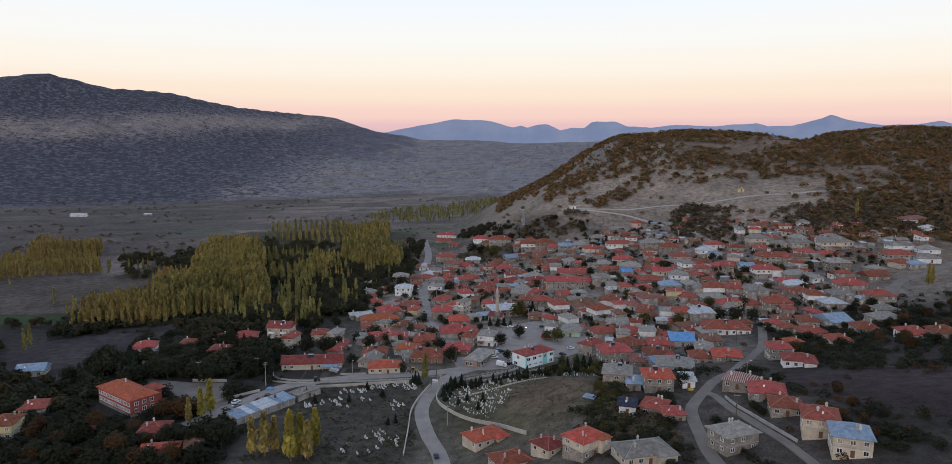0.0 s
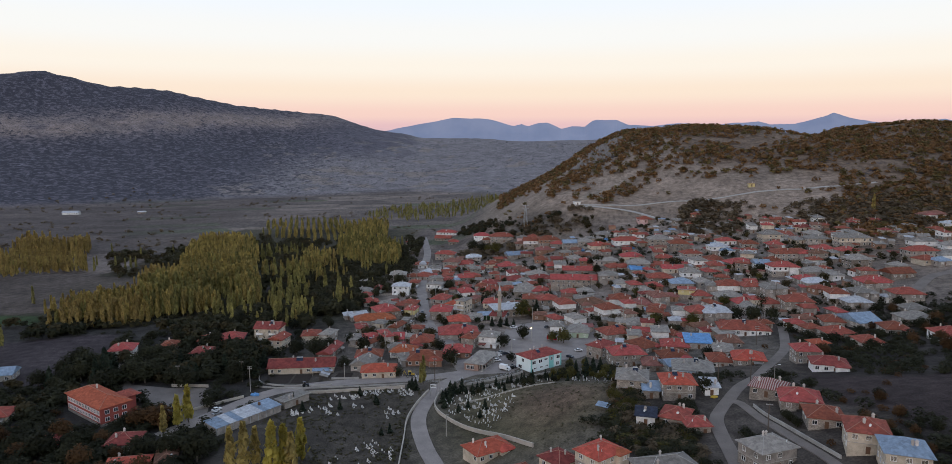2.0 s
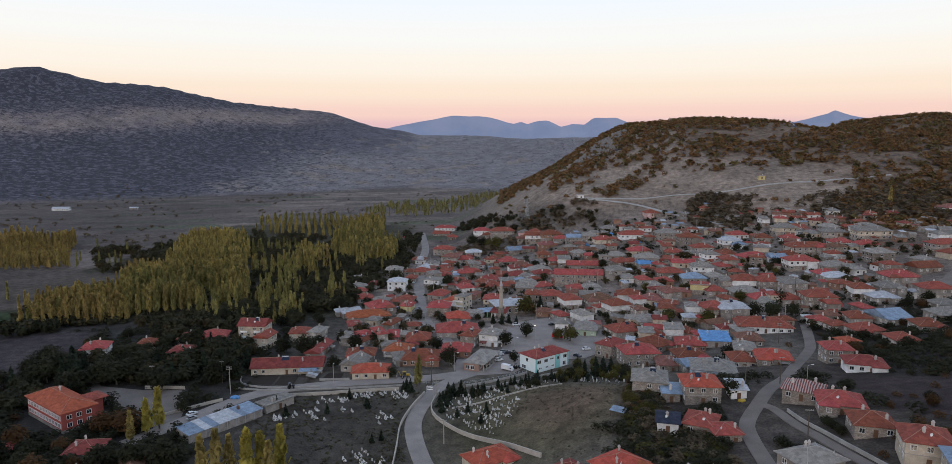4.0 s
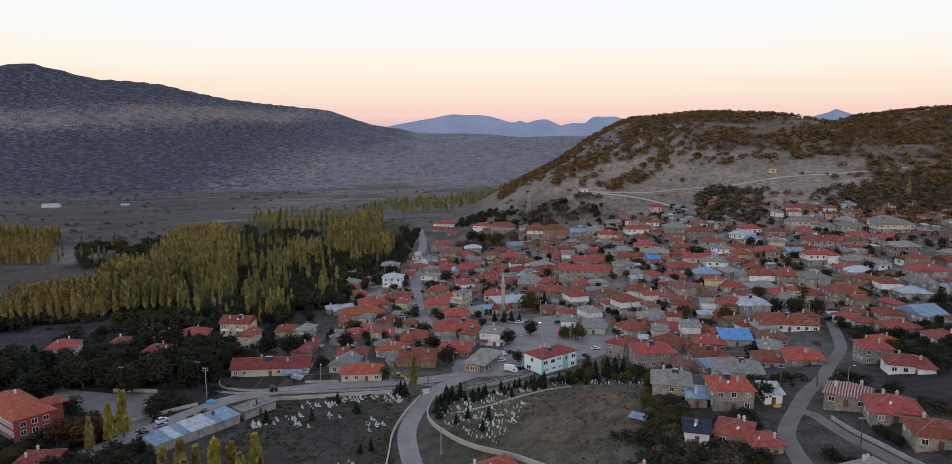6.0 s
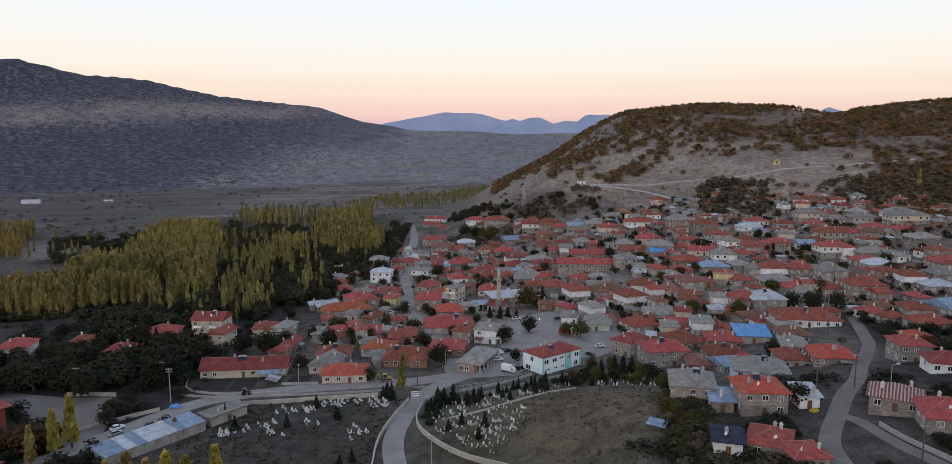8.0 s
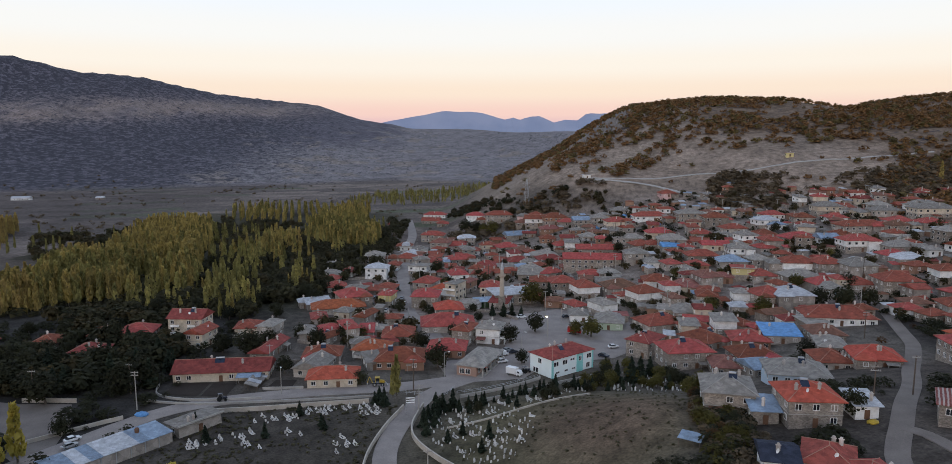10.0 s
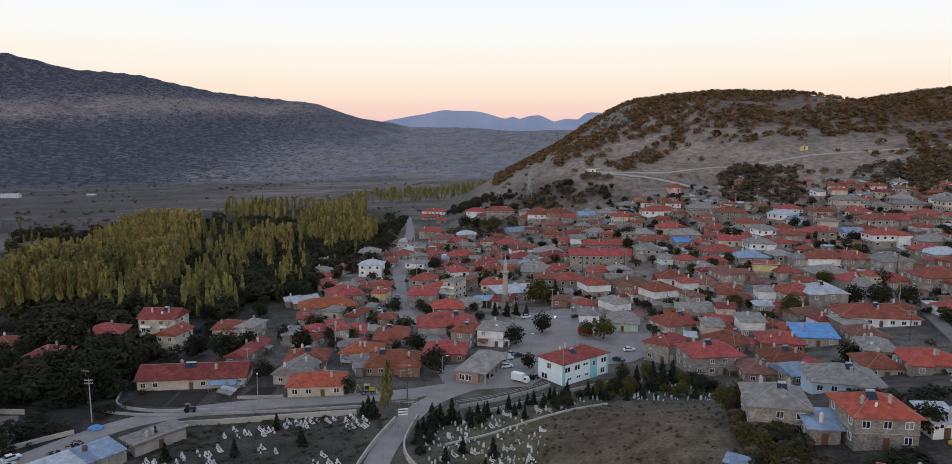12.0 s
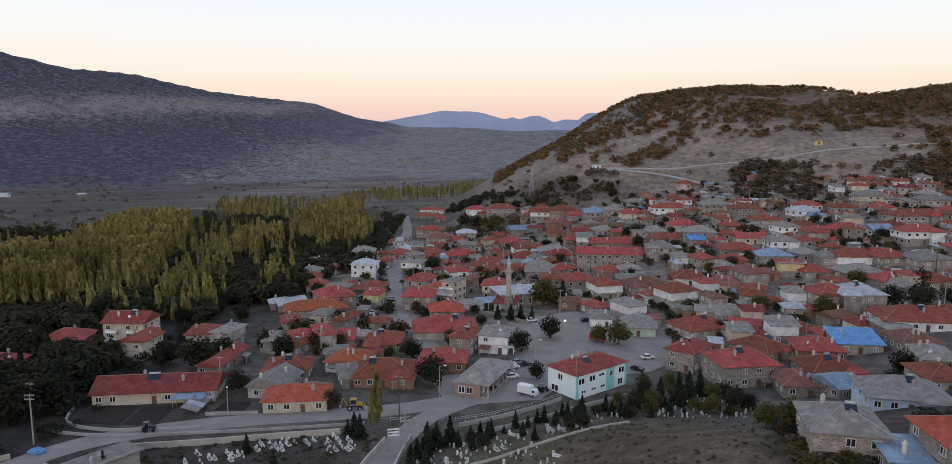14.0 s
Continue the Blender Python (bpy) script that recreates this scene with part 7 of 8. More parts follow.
wall_line([(-3, 327), (7, 331), (18, 337.5), (28, 345), (40, 352)], 1.0, 0.35, CONCRETE, "concrete wall of the stream bed below the knoll")
wall_line([(-8, 310), (-2, 312), (4, 314), (16, 320), (26, 325), (35, 328)], 0.5, 0.35, WALL_PALE, "low pale kerb round the upper graves")
wall_line([(-203, 314), (-180, 296), (-165, 285), (-152, 277)], 1.6, 0.3, WALL_PALE, "pale school yard wall")
wall_line([(-140, 331), (-131, 331), (-123, 330.5)], 1.4, 0.3, WALL_PALE, "short white yard wall")
wall_line([(-122, 300), (-112, 309.5), (-106, 315), (-102.6, 317.7)], 1.2, 0.35, WALL_PALE, "low pale wall along the lane to the school")
wall_line([(95.2, 255), (95.6, 246), (97.2, 236), (99, 225), (102, 210)], 1.0, 0.4, CONCRETE, "rough stone wall along the dirt lane")
wall_line([(-69, 341), (-60, 341.5), (-56, 341.8)], 0.9, 0.25, CONCRETE, "low garden wall")
wall_line([(20, 427), (10, 442), (0, 446), (-8, 452)], 1.2, 0.4, PLASTER["stone"], "low stone wall of the mosque yard")
paving("pavement_2", YARD, GRAVEL, "bare gravel school yard")


# ---- graves ----
def grave_meshes():
    kerb = boxes((-0.6, 0.6, -1.2, -1.0, -0.3, 0.35), (-0.6, 0.6, 1.0, 1.2, -0.3, 0.35), (-0.6, -0.42, -1.0, 1.0, -0.3, 0.35), (0.42, 0.6, -1.0, 1.0, -0.3, 0.35))
    bmesh.ops.remove_doubles(kerb, verts=kerb.verts[:], dist=0.001)
    head = bmesh.new()
    prof = [(-0.38, -0.3), (0.38, -0.3), (0.38, 1.0), (0.2, 1.3), (0, 1.4), (-0.2, 1.3), (-0.38, 1.0)]
    f = [head.verts.new((x, -0.08, z)) for x, z in prof]
    b = [head.verts.new((x, 0.08, z)) for x, z in prof]
    head.faces.new(f)
    head.faces.new(b[::-1])
    for k in range(len(prof)):
        j = (k + 1) % len(prof)
        head.faces.new((f[k], b[k], b[j], f[j]))
    bmesh.ops.recalc_face_normals(head, faces=head.faces[:])
    return shared("kerb", kerb, MARBLE), shared("headstone", head, MARBLE)


KERB, HEADSTONE = grave_meshes()
grave_rng = random.Random(12)


def grave(x, y, yaw, full=True, scale=1.0):
    g = thing("grave", x, y, gz(x, y), yaw, "white marble grave with kerb and headstone" if full else "pair of small white gravestones in the grass", "grave", "graves of the village graveyard")
    g.scale = (0.72 * scale, 0.78 * scale, 0.70 * scale)
    part("headstone", HEADSTONE, None, g, m=pose(0, 1.1, 0, grave_rng.uniform(-5, 5), 0, grave_rng.uniform(-8, 8)))
    part("footstone", HEADSTONE, None, g, m=pose(0, -1.1, -0.1, grave_rng.uniform(-5, 5)) @ Matrix.Diagonal((0.8, 1, 0.7, 1)))
    if full:
        part("kerb", KERB, None, g)


for cx, cy, n, sx, sy in ((-38, 325, 17, 8, 3), (-48, 322, 9, 4, 3), (-58, 318, 10, 6, 4), (-66, 306, 8, 4, 3), (-74, 300, 8, 4, 4), (-36, 300, 7, 4, 5), (-42, 270, 7, 5, 5), (-32, 322, 6, 3, 3), (-50, 306, 3, 4, 3), (-60, 300, 4, 3, 2), (-45, 258, 8, 8, 6), (-34, 262, 6, 4, 8)):
    for _ in range(n):
        grave(cx + grave_rng.uniform(-sx, sx), cy + grave_rng.uniform(-sy, sy), 35 + grave_rng.uniform(-9, 9), grave_rng.random() < 0.75, grave_rng.uniform(0.8, 1.15))
count = 0
while count < 120:
    x, y = grave_rng.uniform(-16, 45), grave_rng.uniform(276, 342)
    low = inside([(-15, 306), (-14, 320), (2, 325), (20, 331), (36, 341), (38, 336), (20, 324), (14, 318), (17, 306), (12, 290), (5, 279), (-3, 288)], x, y)
    if not low:
        continue
    grave(x, y, 35 + grave_rng.uniform(-12, 12), grave_rng.random() < 0.2, grave_rng.uniform(0.75, 1.2))
    count += 1


count = 0
while count < 40:
    x, y = grave_rng.uniform(30, 70), grave_rng.uniform(326, 356)
    if inside([(34, 337), (40, 348), (54, 356), (64, 352), (66, 330), (50, 330)], x, y):
        grave(x, y, 35 + grave_rng.uniform(-12, 12), False, grave_rng.uniform(0.8, 1.25))
        count += 1


# ---- poles and street lamps ----
def utility_pole(x, y, height, wood=True, arms=2):
    p = thing("utility_pole", x, y, gz(x, y), rng.uniform(-15, 15), f"{'weathered wooden' if wood else 'pale concrete'} power pole with cross-arms", "pole", "power poles")
    post = bmesh.new()
    tube(post, (0, 0, -1), (0, 0, height), 0.2, 0.13, 8)
    part("post", post, POLE_WOOD if wood else POLE_CONCRETE, p)
    for k in range(arms):
        z = height - 0.4 - 0.9 * k
        part("crossarm", boxes((-1.1, 1.1, -0.22, -0.1, z - 0.07, z + 0.07), *((u - 0.07, u + 0.07, -0.22, -0.1, z + 0.07, z + 0.3) for u in (-0.95, -0.45, 0.45, 0.95))), POLE_CONCRETE, p)


def street_lamp(x, y, height=8.0, yaw=0, lit=False):
    p = thing("street_lamp", x, y, gz(x, y), yaw, "tall grey street lamp with a " + ("glowing warm head" if lit else "single arm"), "street lamp", "street lamps")
    post = bmesh.new()
    tube(post, (0, 0, -1), (0, 0, height), 0.13, 0.08, 8)
    part("post", post, POLE_CONCRETE, p)
    arm = bmesh.new()
    tube(arm, (0, 0, height - 0.1), (0, -1.3, height + 0.25), 0.05, 0.04, 6)
    arm = part("arm", arm, STEEL, p)
    part("head", boxes((-0.18, 0.18, -2.0, -1.2, height + 0.18, height + 0.34)), LAMP_LIT if lit else FRAME_WHITE, arm, "glowing lamp head" if lit else "")


LAMP_LIT = bpy.data.materials.new("lit_lamp")
LAMP_LIT.use_nodes = True
LAMP_LIT.node_tree.nodes["Principled BSDF"].inputs["Emission Color"].default_value = (1.0, 0.62, 0.25, 1)
LAMP_LIT.node_tree.nodes["Principled BSDF"].inputs["Emission Strength"].default_value = 22
for x, y, h, wood, arms in ((-102, 325, 12, False, 2), (-49, 386, 10, False, 2), (-64, 407, 9, True, 2), (-20, 339, 11, True, 1), (-110, 338, 10, True, 1), (34, 442, 10, False, 1), (86, 424, 10, False, 2), (89, 273, 11, True, 2), (91.5, 234, 9.5, True, 1),
                            (141, 366, 10, True, 2), (182, 440, 11, True, 1), (192, 533, 10, True, 1), (-72, 361, 9, False, 1), (-17, 321, 9, False, 3), (-12, 278, 9, False, 1), (-137, 332, 10, True, 1), (65, 430, 10, False, 3), (106, 285, 10, True, 1),
                            (-30, 520, 10, False, 1), (-53, 560, 10, False, 1), (-40, 640, 10, False, 1), (60, 520, 9, True, 1), (140, 500, 9, True, 1), (230, 540, 9, True, 1), (100, 600, 9, True, 1), (-27, 470, 9, False, 1)):
    utility_pole(x, y, h, wood, arms)
street_rng, stood = random.Random(55), 0
while stood < 26:
    x, y = street_rng.uniform(-60, 280), street_rng.uniform(400, 640)
    if in_town(x, y) and clear_of_houses(x, y, -2.2):
        utility_pole(x, y, street_rng.uniform(8, 10.5), street_rng.random() < 0.4, 1)
        stood += 1
for x, y, h, yaw, lit in ((-10.5, 353, 8.5, 90, False), (-62, 337.5, 9, 20, False), (30, 398, 9, -20, True), (18, 379, 8, 60, False), (113, 280, 7.5, 90, False), (-176, 343, 9, 0, False), (-41, 455, 8, 90, False), (-50, 590, 8, 90, False), (-29, 430, 8, -90, False), (38, 416, 8, 30, False)):
    street_lamp(x, y, h, yaw, lit)


def steel_gate():
    """Sign frame with cross-bars at the road's end."""
    p = thing("sign_gantry", -19.5, 320.5, gz(-19.5, 320.5), 10, "grey steel sign frame with cross-bars beside the road", "sign")
    for u in (-1.3, 1.3):
        post = bmesh.new()
        tube(post, (u, 0, -1), (u, 0, 5.2), 0.09, 0.09, 8)
        part("post", post, STEEL, p)
    for z in (4.9, 4.2, 3.5):
        part("bar", boxes((-1.3, 1.3, -0.08, 0.08, z, z + 0.28)), FRAME_WHITE, p)


steel_gate()


def pylon():
    x, y = 50, 735
    p = thing("pylon", x, y, gz(x, y), 20, "grey steel lattice power pylon above the town", "pylon")
    H = 24
    for sx, sy in ((-1, -1), (1, -1), (1, 1), (-1, 1)):
        leg = bmesh.new()
        tube(leg, (2.2 * sx, 2.2 * sy, -1), (0.4 * sx, 0.4 * sy, H), 0.16, 0.1, 4)
        part("leg", leg, STEEL, p)
    for k in range(7):
        z0, z1 = k * H / 7, (k + 1) * H / 7
        r0, r1 = 2.2 - 1.8 * k / 7, 2.2 - 1.8 * (k + 1) / 7
        br = bmesh.new()
        for (ax, ay), (bx, by) in (((-1, -1), (1, -1)), ((1, -1), (1, 1)), ((1, 1), (-1, 1)), ((-1, 1), (-1, -1))):
            tube(br, (ax * r0, ay * r0, z0), (bx * r1, by * r1, z1), 0.06, 0.06, 4)
            tube(br, (bx * r0, by * r0, z0), (ax * r1, ay * r1, z1), 0.06, 0.06, 4)
        part("bracing", br, STEEL, p)
    for z in (17, 20.5, 24):
        part("crossarm", boxes((-3.4, 3.4, -0.15, 0.15, z - 0.12, z + 0.12)), STEEL, p)


pylon()


# ---- vehicles ----
def car_paint(name, c):
    m = material(name, c, 0.25, contrast=0.08, bump=0)
    return m


PAINT = {"white": car_paint("white_car_paint", (0.72, 0.72, 0.72)), "grey": car_paint("silver_car_paint", (0.34, 0.35, 0.36)), "dark": car_paint("dark_car_paint", (0.03, 0.035, 0.05)), "red": car_paint("red_car_paint", (0.42, 0.03, 0.03)), "blue": car_paint("blue_car_paint", (0.05, 0.12, 0.4))}
YELLOW_PAINT = material("worn_yellow_machine_paint", (0.50, 0.34, 0.04), 0.55, contrast=0.3, bump=0)
RUBBER = material("black_tyre_rubber", (0.02, 0.02, 0.02), 0.9, contrast=0.2)


def extrude_profile(prof, half):
    bm = bmesh.new()
    a = [bm.verts.new((x, -half, z)) for x, z in prof]
    b = [bm.verts.new((x, half, z)) for x, z in prof]
    bm.faces.new(a)
    bm.faces.new(b[::-1])
    for k in range(len(prof)):
        j = (k + 1) % len(prof)
        bm.faces.new((a[k], b[k], b[j], a[j]))
    bmesh.ops.recalc_face_normals(bm, faces=bm.faces[:])
    bmesh.ops.bevel(bm, geom=[e for e in bm.edges], offset=0.05, segments=2, affect="EDGES")
    return bm


WHEEL = bmesh.new()
tube(WHEEL, (0, -0.1, 0), (0, 0.1, 0), 0.31, 0.31, 14)
WHEEL = shared("tyre", WHEEL, RUBBER)
HUB = bmesh.new()
tube(HUB, (0, -0.115, 0), (0, 0.115, 0), 0.17, 0.17, 10)
HUB = shared("rim", HUB, STEEL)
CAR_BODY = [(-2.05, 0.28), (2.0, 0.28), (2.1, 0.6), (1.95, 0.82), (1.0, 0.93), (-1.75, 0.97), (-2.1, 0.85)]
CAR_CABIN = [(1.0, 0.9), (0.35, 1.42), (-1.05, 1.45), (-1.75, 0.94)]
VAN_BODY = [(-2.3, 0.3), (2.3, 0.3), (2.35, 0.9), (1.75, 1.15), (1.2, 1.9), (-2.25, 2.0), (-2.35, 1.6)]


def vehicle(x, y, yaw, paint="white", van=False):
    v = thing("van" if van else "car", x, y, gz(x, y) + 0.2, yaw, f"{'white' if paint == 'white' else 'silver' if paint == 'grey' else paint} {'delivery van' if van else 'parked car'} on the asphalt", "van" if van else "car", "" if van else "parked cars")
    if van:
        part("body", extrude_profile(VAN_BODY, 0.92), PAINT[paint], v)
        part("windscreen", extrude_profile([(1.78, 1.17), (1.24, 1.84), (1.0, 1.84), (1.45, 1.17)], 0.945), GLASS, v, "dark glass windscreen")
    else:
        part("body", extrude_profile(CAR_BODY, 0.85), PAINT[paint], v)
        part("cabin_glass", extrude_profile(CAR_CABIN, 0.74), GLASS, v, "dark car windows")
        part("car_roof", extrude_profile([(0.42, 1.38), (0.3, 1.47), (-1.0, 1.5), (-1.15, 1.40)], 0.74), PAINT[paint], v)
    for u in (-1.3, 1.3):
        for s in (-1, 1):
            w = part("wheel", WHEEL, None, v, m=pose(u, s * (0.80 if not van else 0.87), 0.31))
            part("rim", HUB, None, w)


for x, y, yaw, paint, van in ((10, 367, 20, "white", False), (9, 371, 25, "white", False), (10.5, 375, 25, "white", True), (12.5, 380, 40, "grey", False), (14.5, 378, 20, "dark", False), (22, 431, 15, "white", False), (54, 384, 10, "white", False), (48, 373, -40, "dark", False),
                              (42, 430, 30, "dark", False), (-33, 424, 20, "dark", False), (-45, 443, 0, "white", False), (-41, 446, 80, "white", False), (-36, 473, 85, "grey", False), (-43, 508, 85, "white", False), (-36, 430, 20, "grey", False), (-29, 426, 10, "dark", False),
                              (-15, 249, 100, "dark", False), (-109, 303, 52, "white", False), (-107.5, 299, 52, "grey", False), (17, 437, 10, "dark", False), (-47, 560, 85, "white", False)):
    vehicle(x, y, yaw, paint, van)


def box_truck(x, y, yaw, box_mat, cab):
    v = thing("truck", x, y, gz(x, y) + 0.2, yaw, "small white box truck parked on the square" if cab == "white" else "red lorry parked beside the trees", "truck")
    part("cab", extrude_profile([(1.2, 0.35), (2.7, 0.35), (2.75, 1.1), (2.3, 2.0), (1.2, 2.05)], 0.95), PAINT[cab], v)
    part("windscreen", extrude_profile([(2.62, 1.2), (2.34, 1.9), (1.6, 1.9), (1.6, 1.2)], 0.965), GLASS, v, "dark cab windows")
    part("box", extrude_profile([(-2.9, 0.6), (1.1, 0.6), (1.1, 2.75), (-2.9, 2.75)], 1.05), box_mat, v)
    for u in (-1.9, 1.9):
        for s in (-1, 1):
            w = part("wheel", WHEEL, None, v, m=pose(u, s * 0.88, 0.36) @ Matrix.Diagonal((1.2, 1, 1.2, 1)))
            part("rim", HUB, None, w)


box_truck(13.5, 353.5, -35, PAINT["white"], "white")
box_truck(42, 404, -15, PAINT["red"], "red")


def tractor(x, y, yaw, paint="red"):
    v = thing("tractor", x, y, gz(x, y) + 0.15, yaw, "old farm tractor standing by the street", "tractor")
    part("bonnet", extrude_profile([(0.1, 0.7), (1.7, 0.7), (1.75, 1.3), (0.1, 1.45)], 0.32), PAINT[paint], v)
    part("seat", boxes((-0.6, -0.1, -0.3, 0.3, 0.9, 1.2)), RUBBER, v)
    part("cab_roof", boxes((-1.0, 0.4, -0.6, 0.6, 2.2, 2.3)), PAINT["dark"], v)
    for u, s in ((-0.9, 1), (-0.9, -1), (0.35, 1), (0.35, -1)):
        part("cab_post", boxes((u - 0.04, u + 0.04, s * 0.55 - 0.04, s * 0.55 + 0.04, 0.9, 2.2)), STEEL, v)
    for u, r in ((-0.5, 2.3), (1.35, 1.3)):
        for s in (-1, 1):
            part("wheel", WHEEL, None, v, m=pose(u, s * 0.7, 0.31 * r) @ Matrix.Diagonal((r, 1.8, r, 1)))


tractor(17.5, 356, 30, "dark")
tractor(-79, 331.5, 10, "dark")
tractor(3.5, 357.5, 60, "red")


# ---- things lying about ----
def heap(name, x, y, size, mat, label, category):
    """A soft mound of covered goods."""
    bm = bmesh.new()
    bmesh.ops.create_icosphere(bm, subdivisions=3, radius=1)
    for v in bm.verts:
        k = 1 + 0.25 * noise.noise(v.co * 2.2 + Vector((x, y, 0)))
        v.co = Vector((v.co.x * size * k, v.co.y * size * 0.7 * k, max(v.co.z, -0.3) * size * 0.5 * k))
    return tagged(part(name, bm, mat, m=pose(x, y, gz(x, y) + 0.1 * size, 0, 0, rng.uniform(0, 180))), label, category)


heap("tarpaulin", -98.5, 320.5, 2.0, ROOF["bright_blue"], "crumpled bright blue tarpaulin on the bare ground", "tarpaulin")
heap("tarpaulin", 50.5, 247.0, 1.6, ROOF["bright_blue"], "bright blue tarpaulin beside the dark-roofed house", "tarpaulin")
heap("tarpaulin", 120, 655, 3.6, ROOF["bright_blue"], "bright blue tarpaulin over stacked goods", "tarpaulin")
heap("tarpaulin", 94, 635, 3.4, ROOF["bright_blue"], "bright blue tarpaulin in a farmyard", "tarpaulin")
heap("tarpaulin", 131.5, 612, 3.4, ROOF["bright_blue"], "bright blue tarpaulin beside a white house", "tarpaulin")
heap("tarpaulin", 168, 455, 2.6, ROOF["bright_blue"], "bright blue tarpaulin over a woodpile", "tarpaulin")
heap("hay_cover", -108, 250, 2.6, PLASTER["white"], "white plastic sheet over a heap in a yard", "sheeting")
heap("board_stack", -26.5, 347.5, 1.2, PLASTER["yellow"], "heap of yellowish boards beside the street", "timber")
heap("covered_trailer", 86.0, 267.5, 1.3, YELLOW_PAINT, "small load under a yellow-green cover beside the lane", "load")


def wheel_loader(x, y, yaw):
    """A yellow digging machine with a bucket in front and a dipper arm behind."""
    v = thing("wheel_loader", x, y, gz(x, y) + 0.1, yaw, "yellow wheel loader with raised arms parked by the street", "loader")
    part("chassis", boxes((-1.9, 1.9, -0.5, 0.5, 0.7, 1.15)), PAINT["dark"], v)
    part("bonnet", extrude_profile([(0.5, 1.1), (2.0, 1.1), (2.05, 1.75), (0.5, 1.95)], 0.5), YELLOW_PAINT, v)
    cab = part("cab_frame", boxes(*((u - 0.05, u + 0.05, w - 0.05, w + 0.05, 1.1, 2.75) for u in (-0.9, 0.4) for w in (-0.65, 0.65))), YELLOW_PAINT, v)
    part("cab_roof", boxes((-1.05, 0.55, -0.8, 0.8, 2.75, 2.88)), YELLOW_PAINT, v)
    part("cab_glass", boxes((-0.86, 0.36, -0.62, 0.62, 1.6, 2.7)), GLASS, cab, "dark cab glass")
    for w in (-0.62, 0.62):
        arm = bmesh.new()
        tube(arm, (0.4, w, 1.5), (2.5, w, 0.9), 0.1, 0.09, 6)
        part("lift_arm", arm, YELLOW_PAINT, v)
    part("bucket", extrude_profile([(2.4, 0.2), (3.2, 0.15), (2.75, 0.5), (2.55, 1.0), (2.35, 0.9)], 1.1), STEEL, v, "worn steel bucket")
    boom = bmesh.new()
    tube(boom, (-1.8, 0, 1.0), (-2.8, 0, 3.2), 0.16, 0.12, 6)
    boom = part("boom", boom, YELLOW_PAINT, v)
    dipper = bmesh.new()
    tube(dipper, (-2.8, 0, 3.2), (-3.5, 0, 1.2), 0.12, 0.09, 6)
    part("dipper", dipper, YELLOW_PAINT, boom)
    part("hoe", boxes((-3.75, -3.35, -0.3, 0.3, 0.7, 1.2)), STEEL, boom)
    for u, r in ((-1.2, 2.1), (1.35, 1.6)):
        for w in (-0.75, 0.75):
            tyre = part("wheel", WHEEL, None, v, m=pose(u, w, 0.31 * r) @ Matrix.Diagonal((r, 1.9, r, 1)))
            part("rim", HUB, None, tyre)


wheel_loader(-32.0, 344.2, 8)
part("shed_roof", roof_mesh("mono", 5, 3.2, 0.7, 0.0, 0.1), ROOF["blue"], tagged(thing("lean_to", 45, 264, gz(45, 264), -35, "small pale blue sheet roof among the bushes", "shed"), ""), m=pose(0, 0, 1.6))
_lean = [o for o in bpy.data.objects if o.name.startswith("lean_to")][0]
for u in (-2.2, 2.2):
    for v in (-1.3, 1.3):
        part("post", boxes((u - 0.06, u + 0.06, v - 0.06, v + 0.06, -0.6, 1.6)), POLE_WOOD, _lean)


# garden plots, lawn and yards
paving("lawn", [(-3, 449), (10, 453.5), (9, 470), (-1, 468)], LAWN, "small green lawn beside the mosque", 0.14)
paving("garden_plot", [(-100, 337), (-88, 335.5), (-88, 347), (-98, 348)], SOIL, "dug garden plot before the long red-roofed house", 0.12)
paving("garden_plot", [(-87, 335.5), (-79, 335), (-79, 346.5), (-87, 347)], SOIL, "dug garden plot behind a low fence", 0.12)
paving("garden_plot", [(-68, 344), (-60, 344), (-60, 350), (-67, 350)], SOIL, "small dug plot beside the cream house", 0.12)


def railing(points, label, height=1.0):
    """A steel rail on posts."""
    line = smooth_line(points, 2.4)
    x0, y0 = line[0].x, line[0].y
    f = thing("railing", x0, y0, gz(x0, y0), 0, label, "railing")
    o = Vector((x0, y0, gz(x0, y0)))
    place = [Vector((q.x, q.y, gz(q.x, q.y) + 0.2)) - o for q in line]
    for q in place:
        bm = bmesh.new()
        tube(bm, q + Vector((0, 0, -0.5)), q + Vector((0, 0, height)), 0.05, 0.05, 5)
        part("post", bm, STEEL, f)
    for z in (0.5, 0.95):
        bm = bmesh.new()
        for a, b in zip(place, place[1:]):
            tube(bm, a + Vector((0, 0, z * height)), b + Vector((0, 0, z * height)), 0.04, 0.04, 5)
        part("rail", bm, STEEL, f)


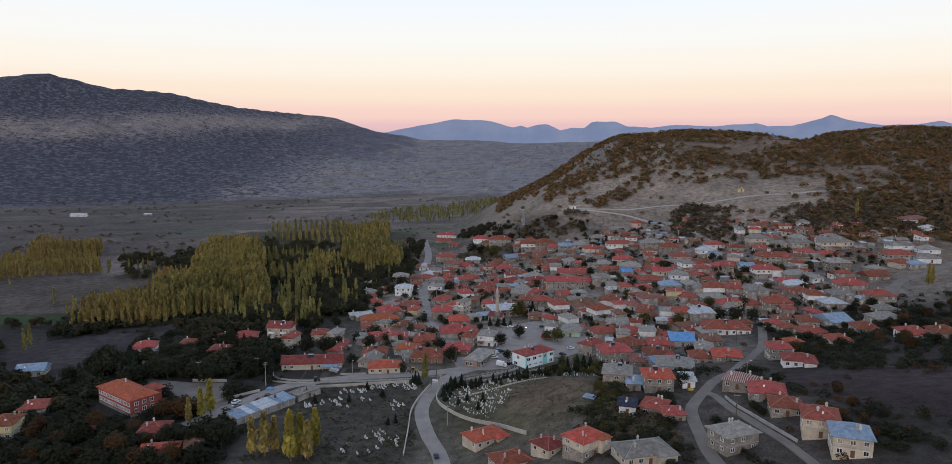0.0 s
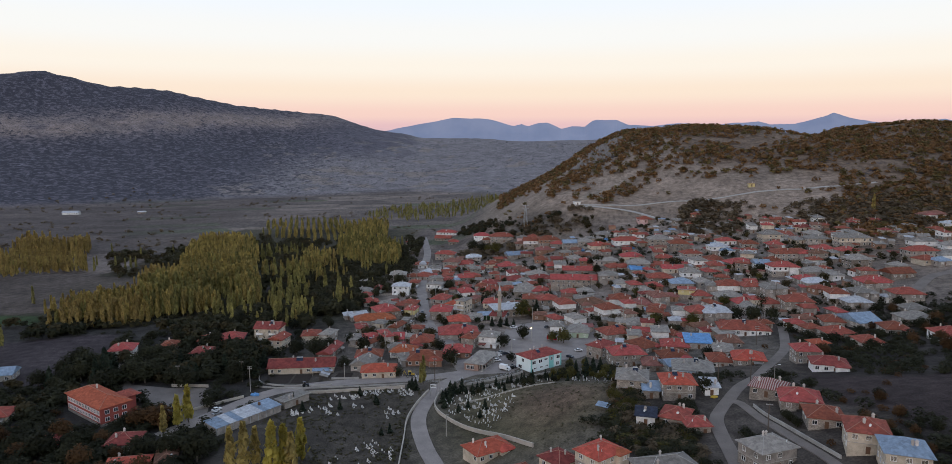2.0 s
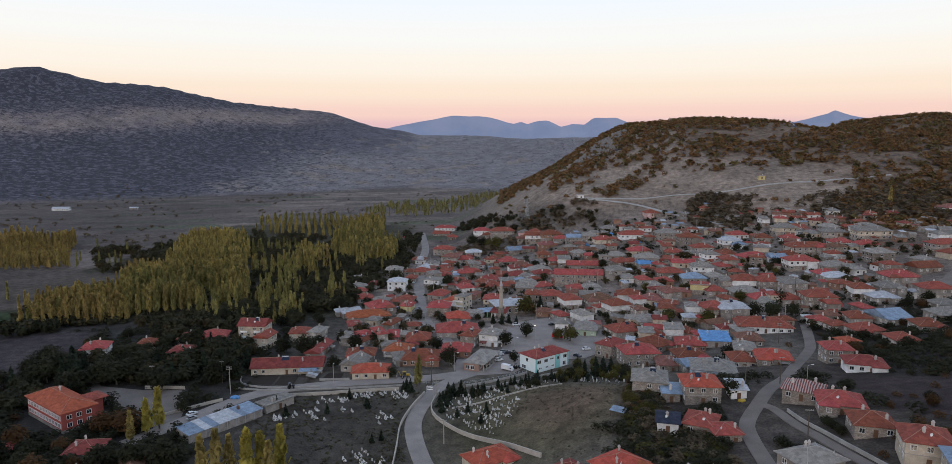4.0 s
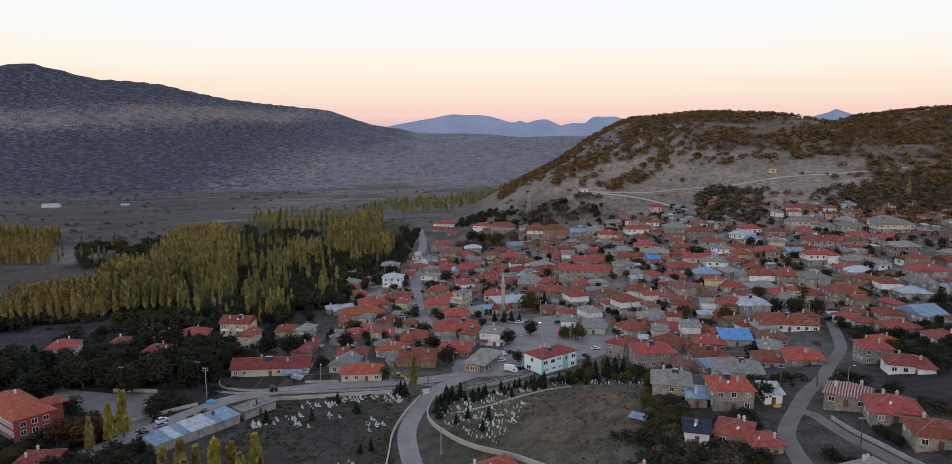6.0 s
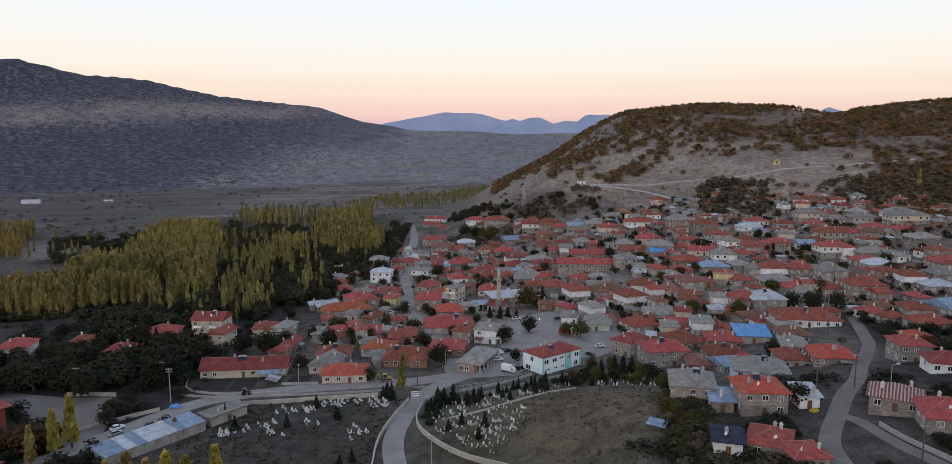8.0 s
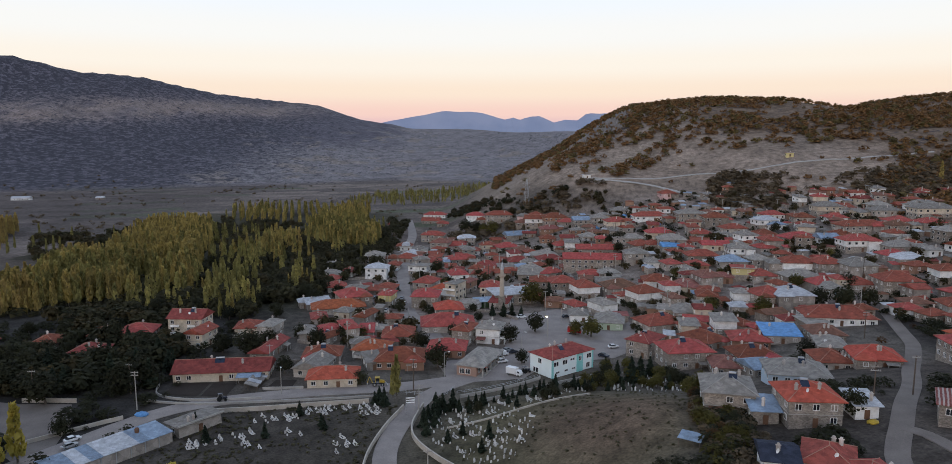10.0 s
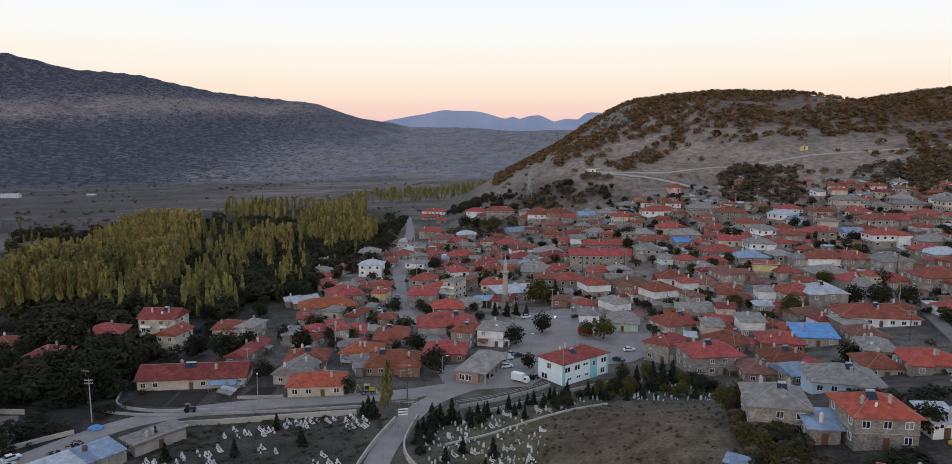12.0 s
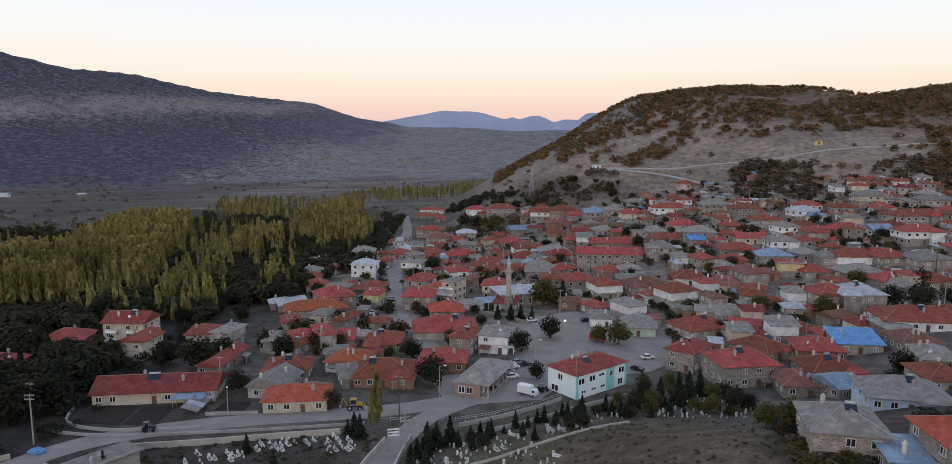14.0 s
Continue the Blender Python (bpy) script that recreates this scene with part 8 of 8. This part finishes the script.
railing([(-6, 336), (4, 339.5), (14, 346), (22, 352)], "grey steel railing along the stream bed")
railing([(-28, 337.5), (-22, 336.5), (-17, 335)], "grey steel railing on the small bridge")
railing([(-10, 334), (-8, 338), (-7, 341)], "grey steel railing at the corner of the square")

# sheet-roofed lean-to along the side street, and the awning of the long house
for k in range(5):
    x, y = -72.5 + 0.9 * k * 0.2, 341 + 2.9 * k
    lt = thing("lean_to", x, y, gz(x, y), 92, "lean-to of weathered pale sheets beside the street", "shed")
    part("roof_sheet", roof_mesh("mono", 2.8, 4.2, 1.2, 0.0, 0.07), ROOF["white"] if k % 2 else ROOF["grey"], lt, m=pose(0, 0, 1.5))
    for u in (-1.2, 1.2):
        part("post", boxes((u - 0.06, u + 0.06, -1.9, -1.78, -0.6, 1.45)), POLE_WOOD, lt)
        part("back_post", boxes((u - 0.06, u + 0.06, 1.78, 1.9, -0.6, 2.55)), POLE_WOOD, lt)
aw = thing("awning", -75.5, 347.8, gz(-75.5, 347.8), 6, "pale blue sheet awning before the long house", "awning")
part("roof_sheet", roof_mesh("mono", 8, 3.2, 0.6, 0.0, 0.08), ROOF["blue"], aw, m=pose(0, 0, 2.3))
for u in (-3.8, 0, 3.8):
    part("post", boxes((u - 0.07, u + 0.07, -1.5, -1.36, -0.5, 2.2)), STEEL, aw)

# yard walls between the houses
yard_rng = random.Random(77)
done = 0
for hx, hy, hr in HOUSES[10:190]:
    if done >= 46 or yard_rng.random() < 0.5:
        continue
    a = radians(yard_rng.uniform(-25, 25))
    sx = yard_rng.choice((-1, 1))
    x0, y0 = hx + sx * (hr + 0.6), hy - hr * 0.6
    L = yard_rng.uniform(6, 11)
    x1, y1 = x0 + sx * L * math.cos(a), y0 + L * math.sin(a)
    if not (off_lanes(x0, y0) and off_lanes(x1, y1) and clear_of_houses(x1, y1, 0.5)) or (-14 < x1 < 66 and 340 < y1 < 446):
        continue
    wall_line([(x0, y0), ((x0 + x1) / 2, (y0 + y1) / 2), (x1, y1)], yard_rng.uniform(1.1, 1.7), 0.35, PLASTER["stone"], "rough stone yard wall between houses", "wall_yard")
    done += 1
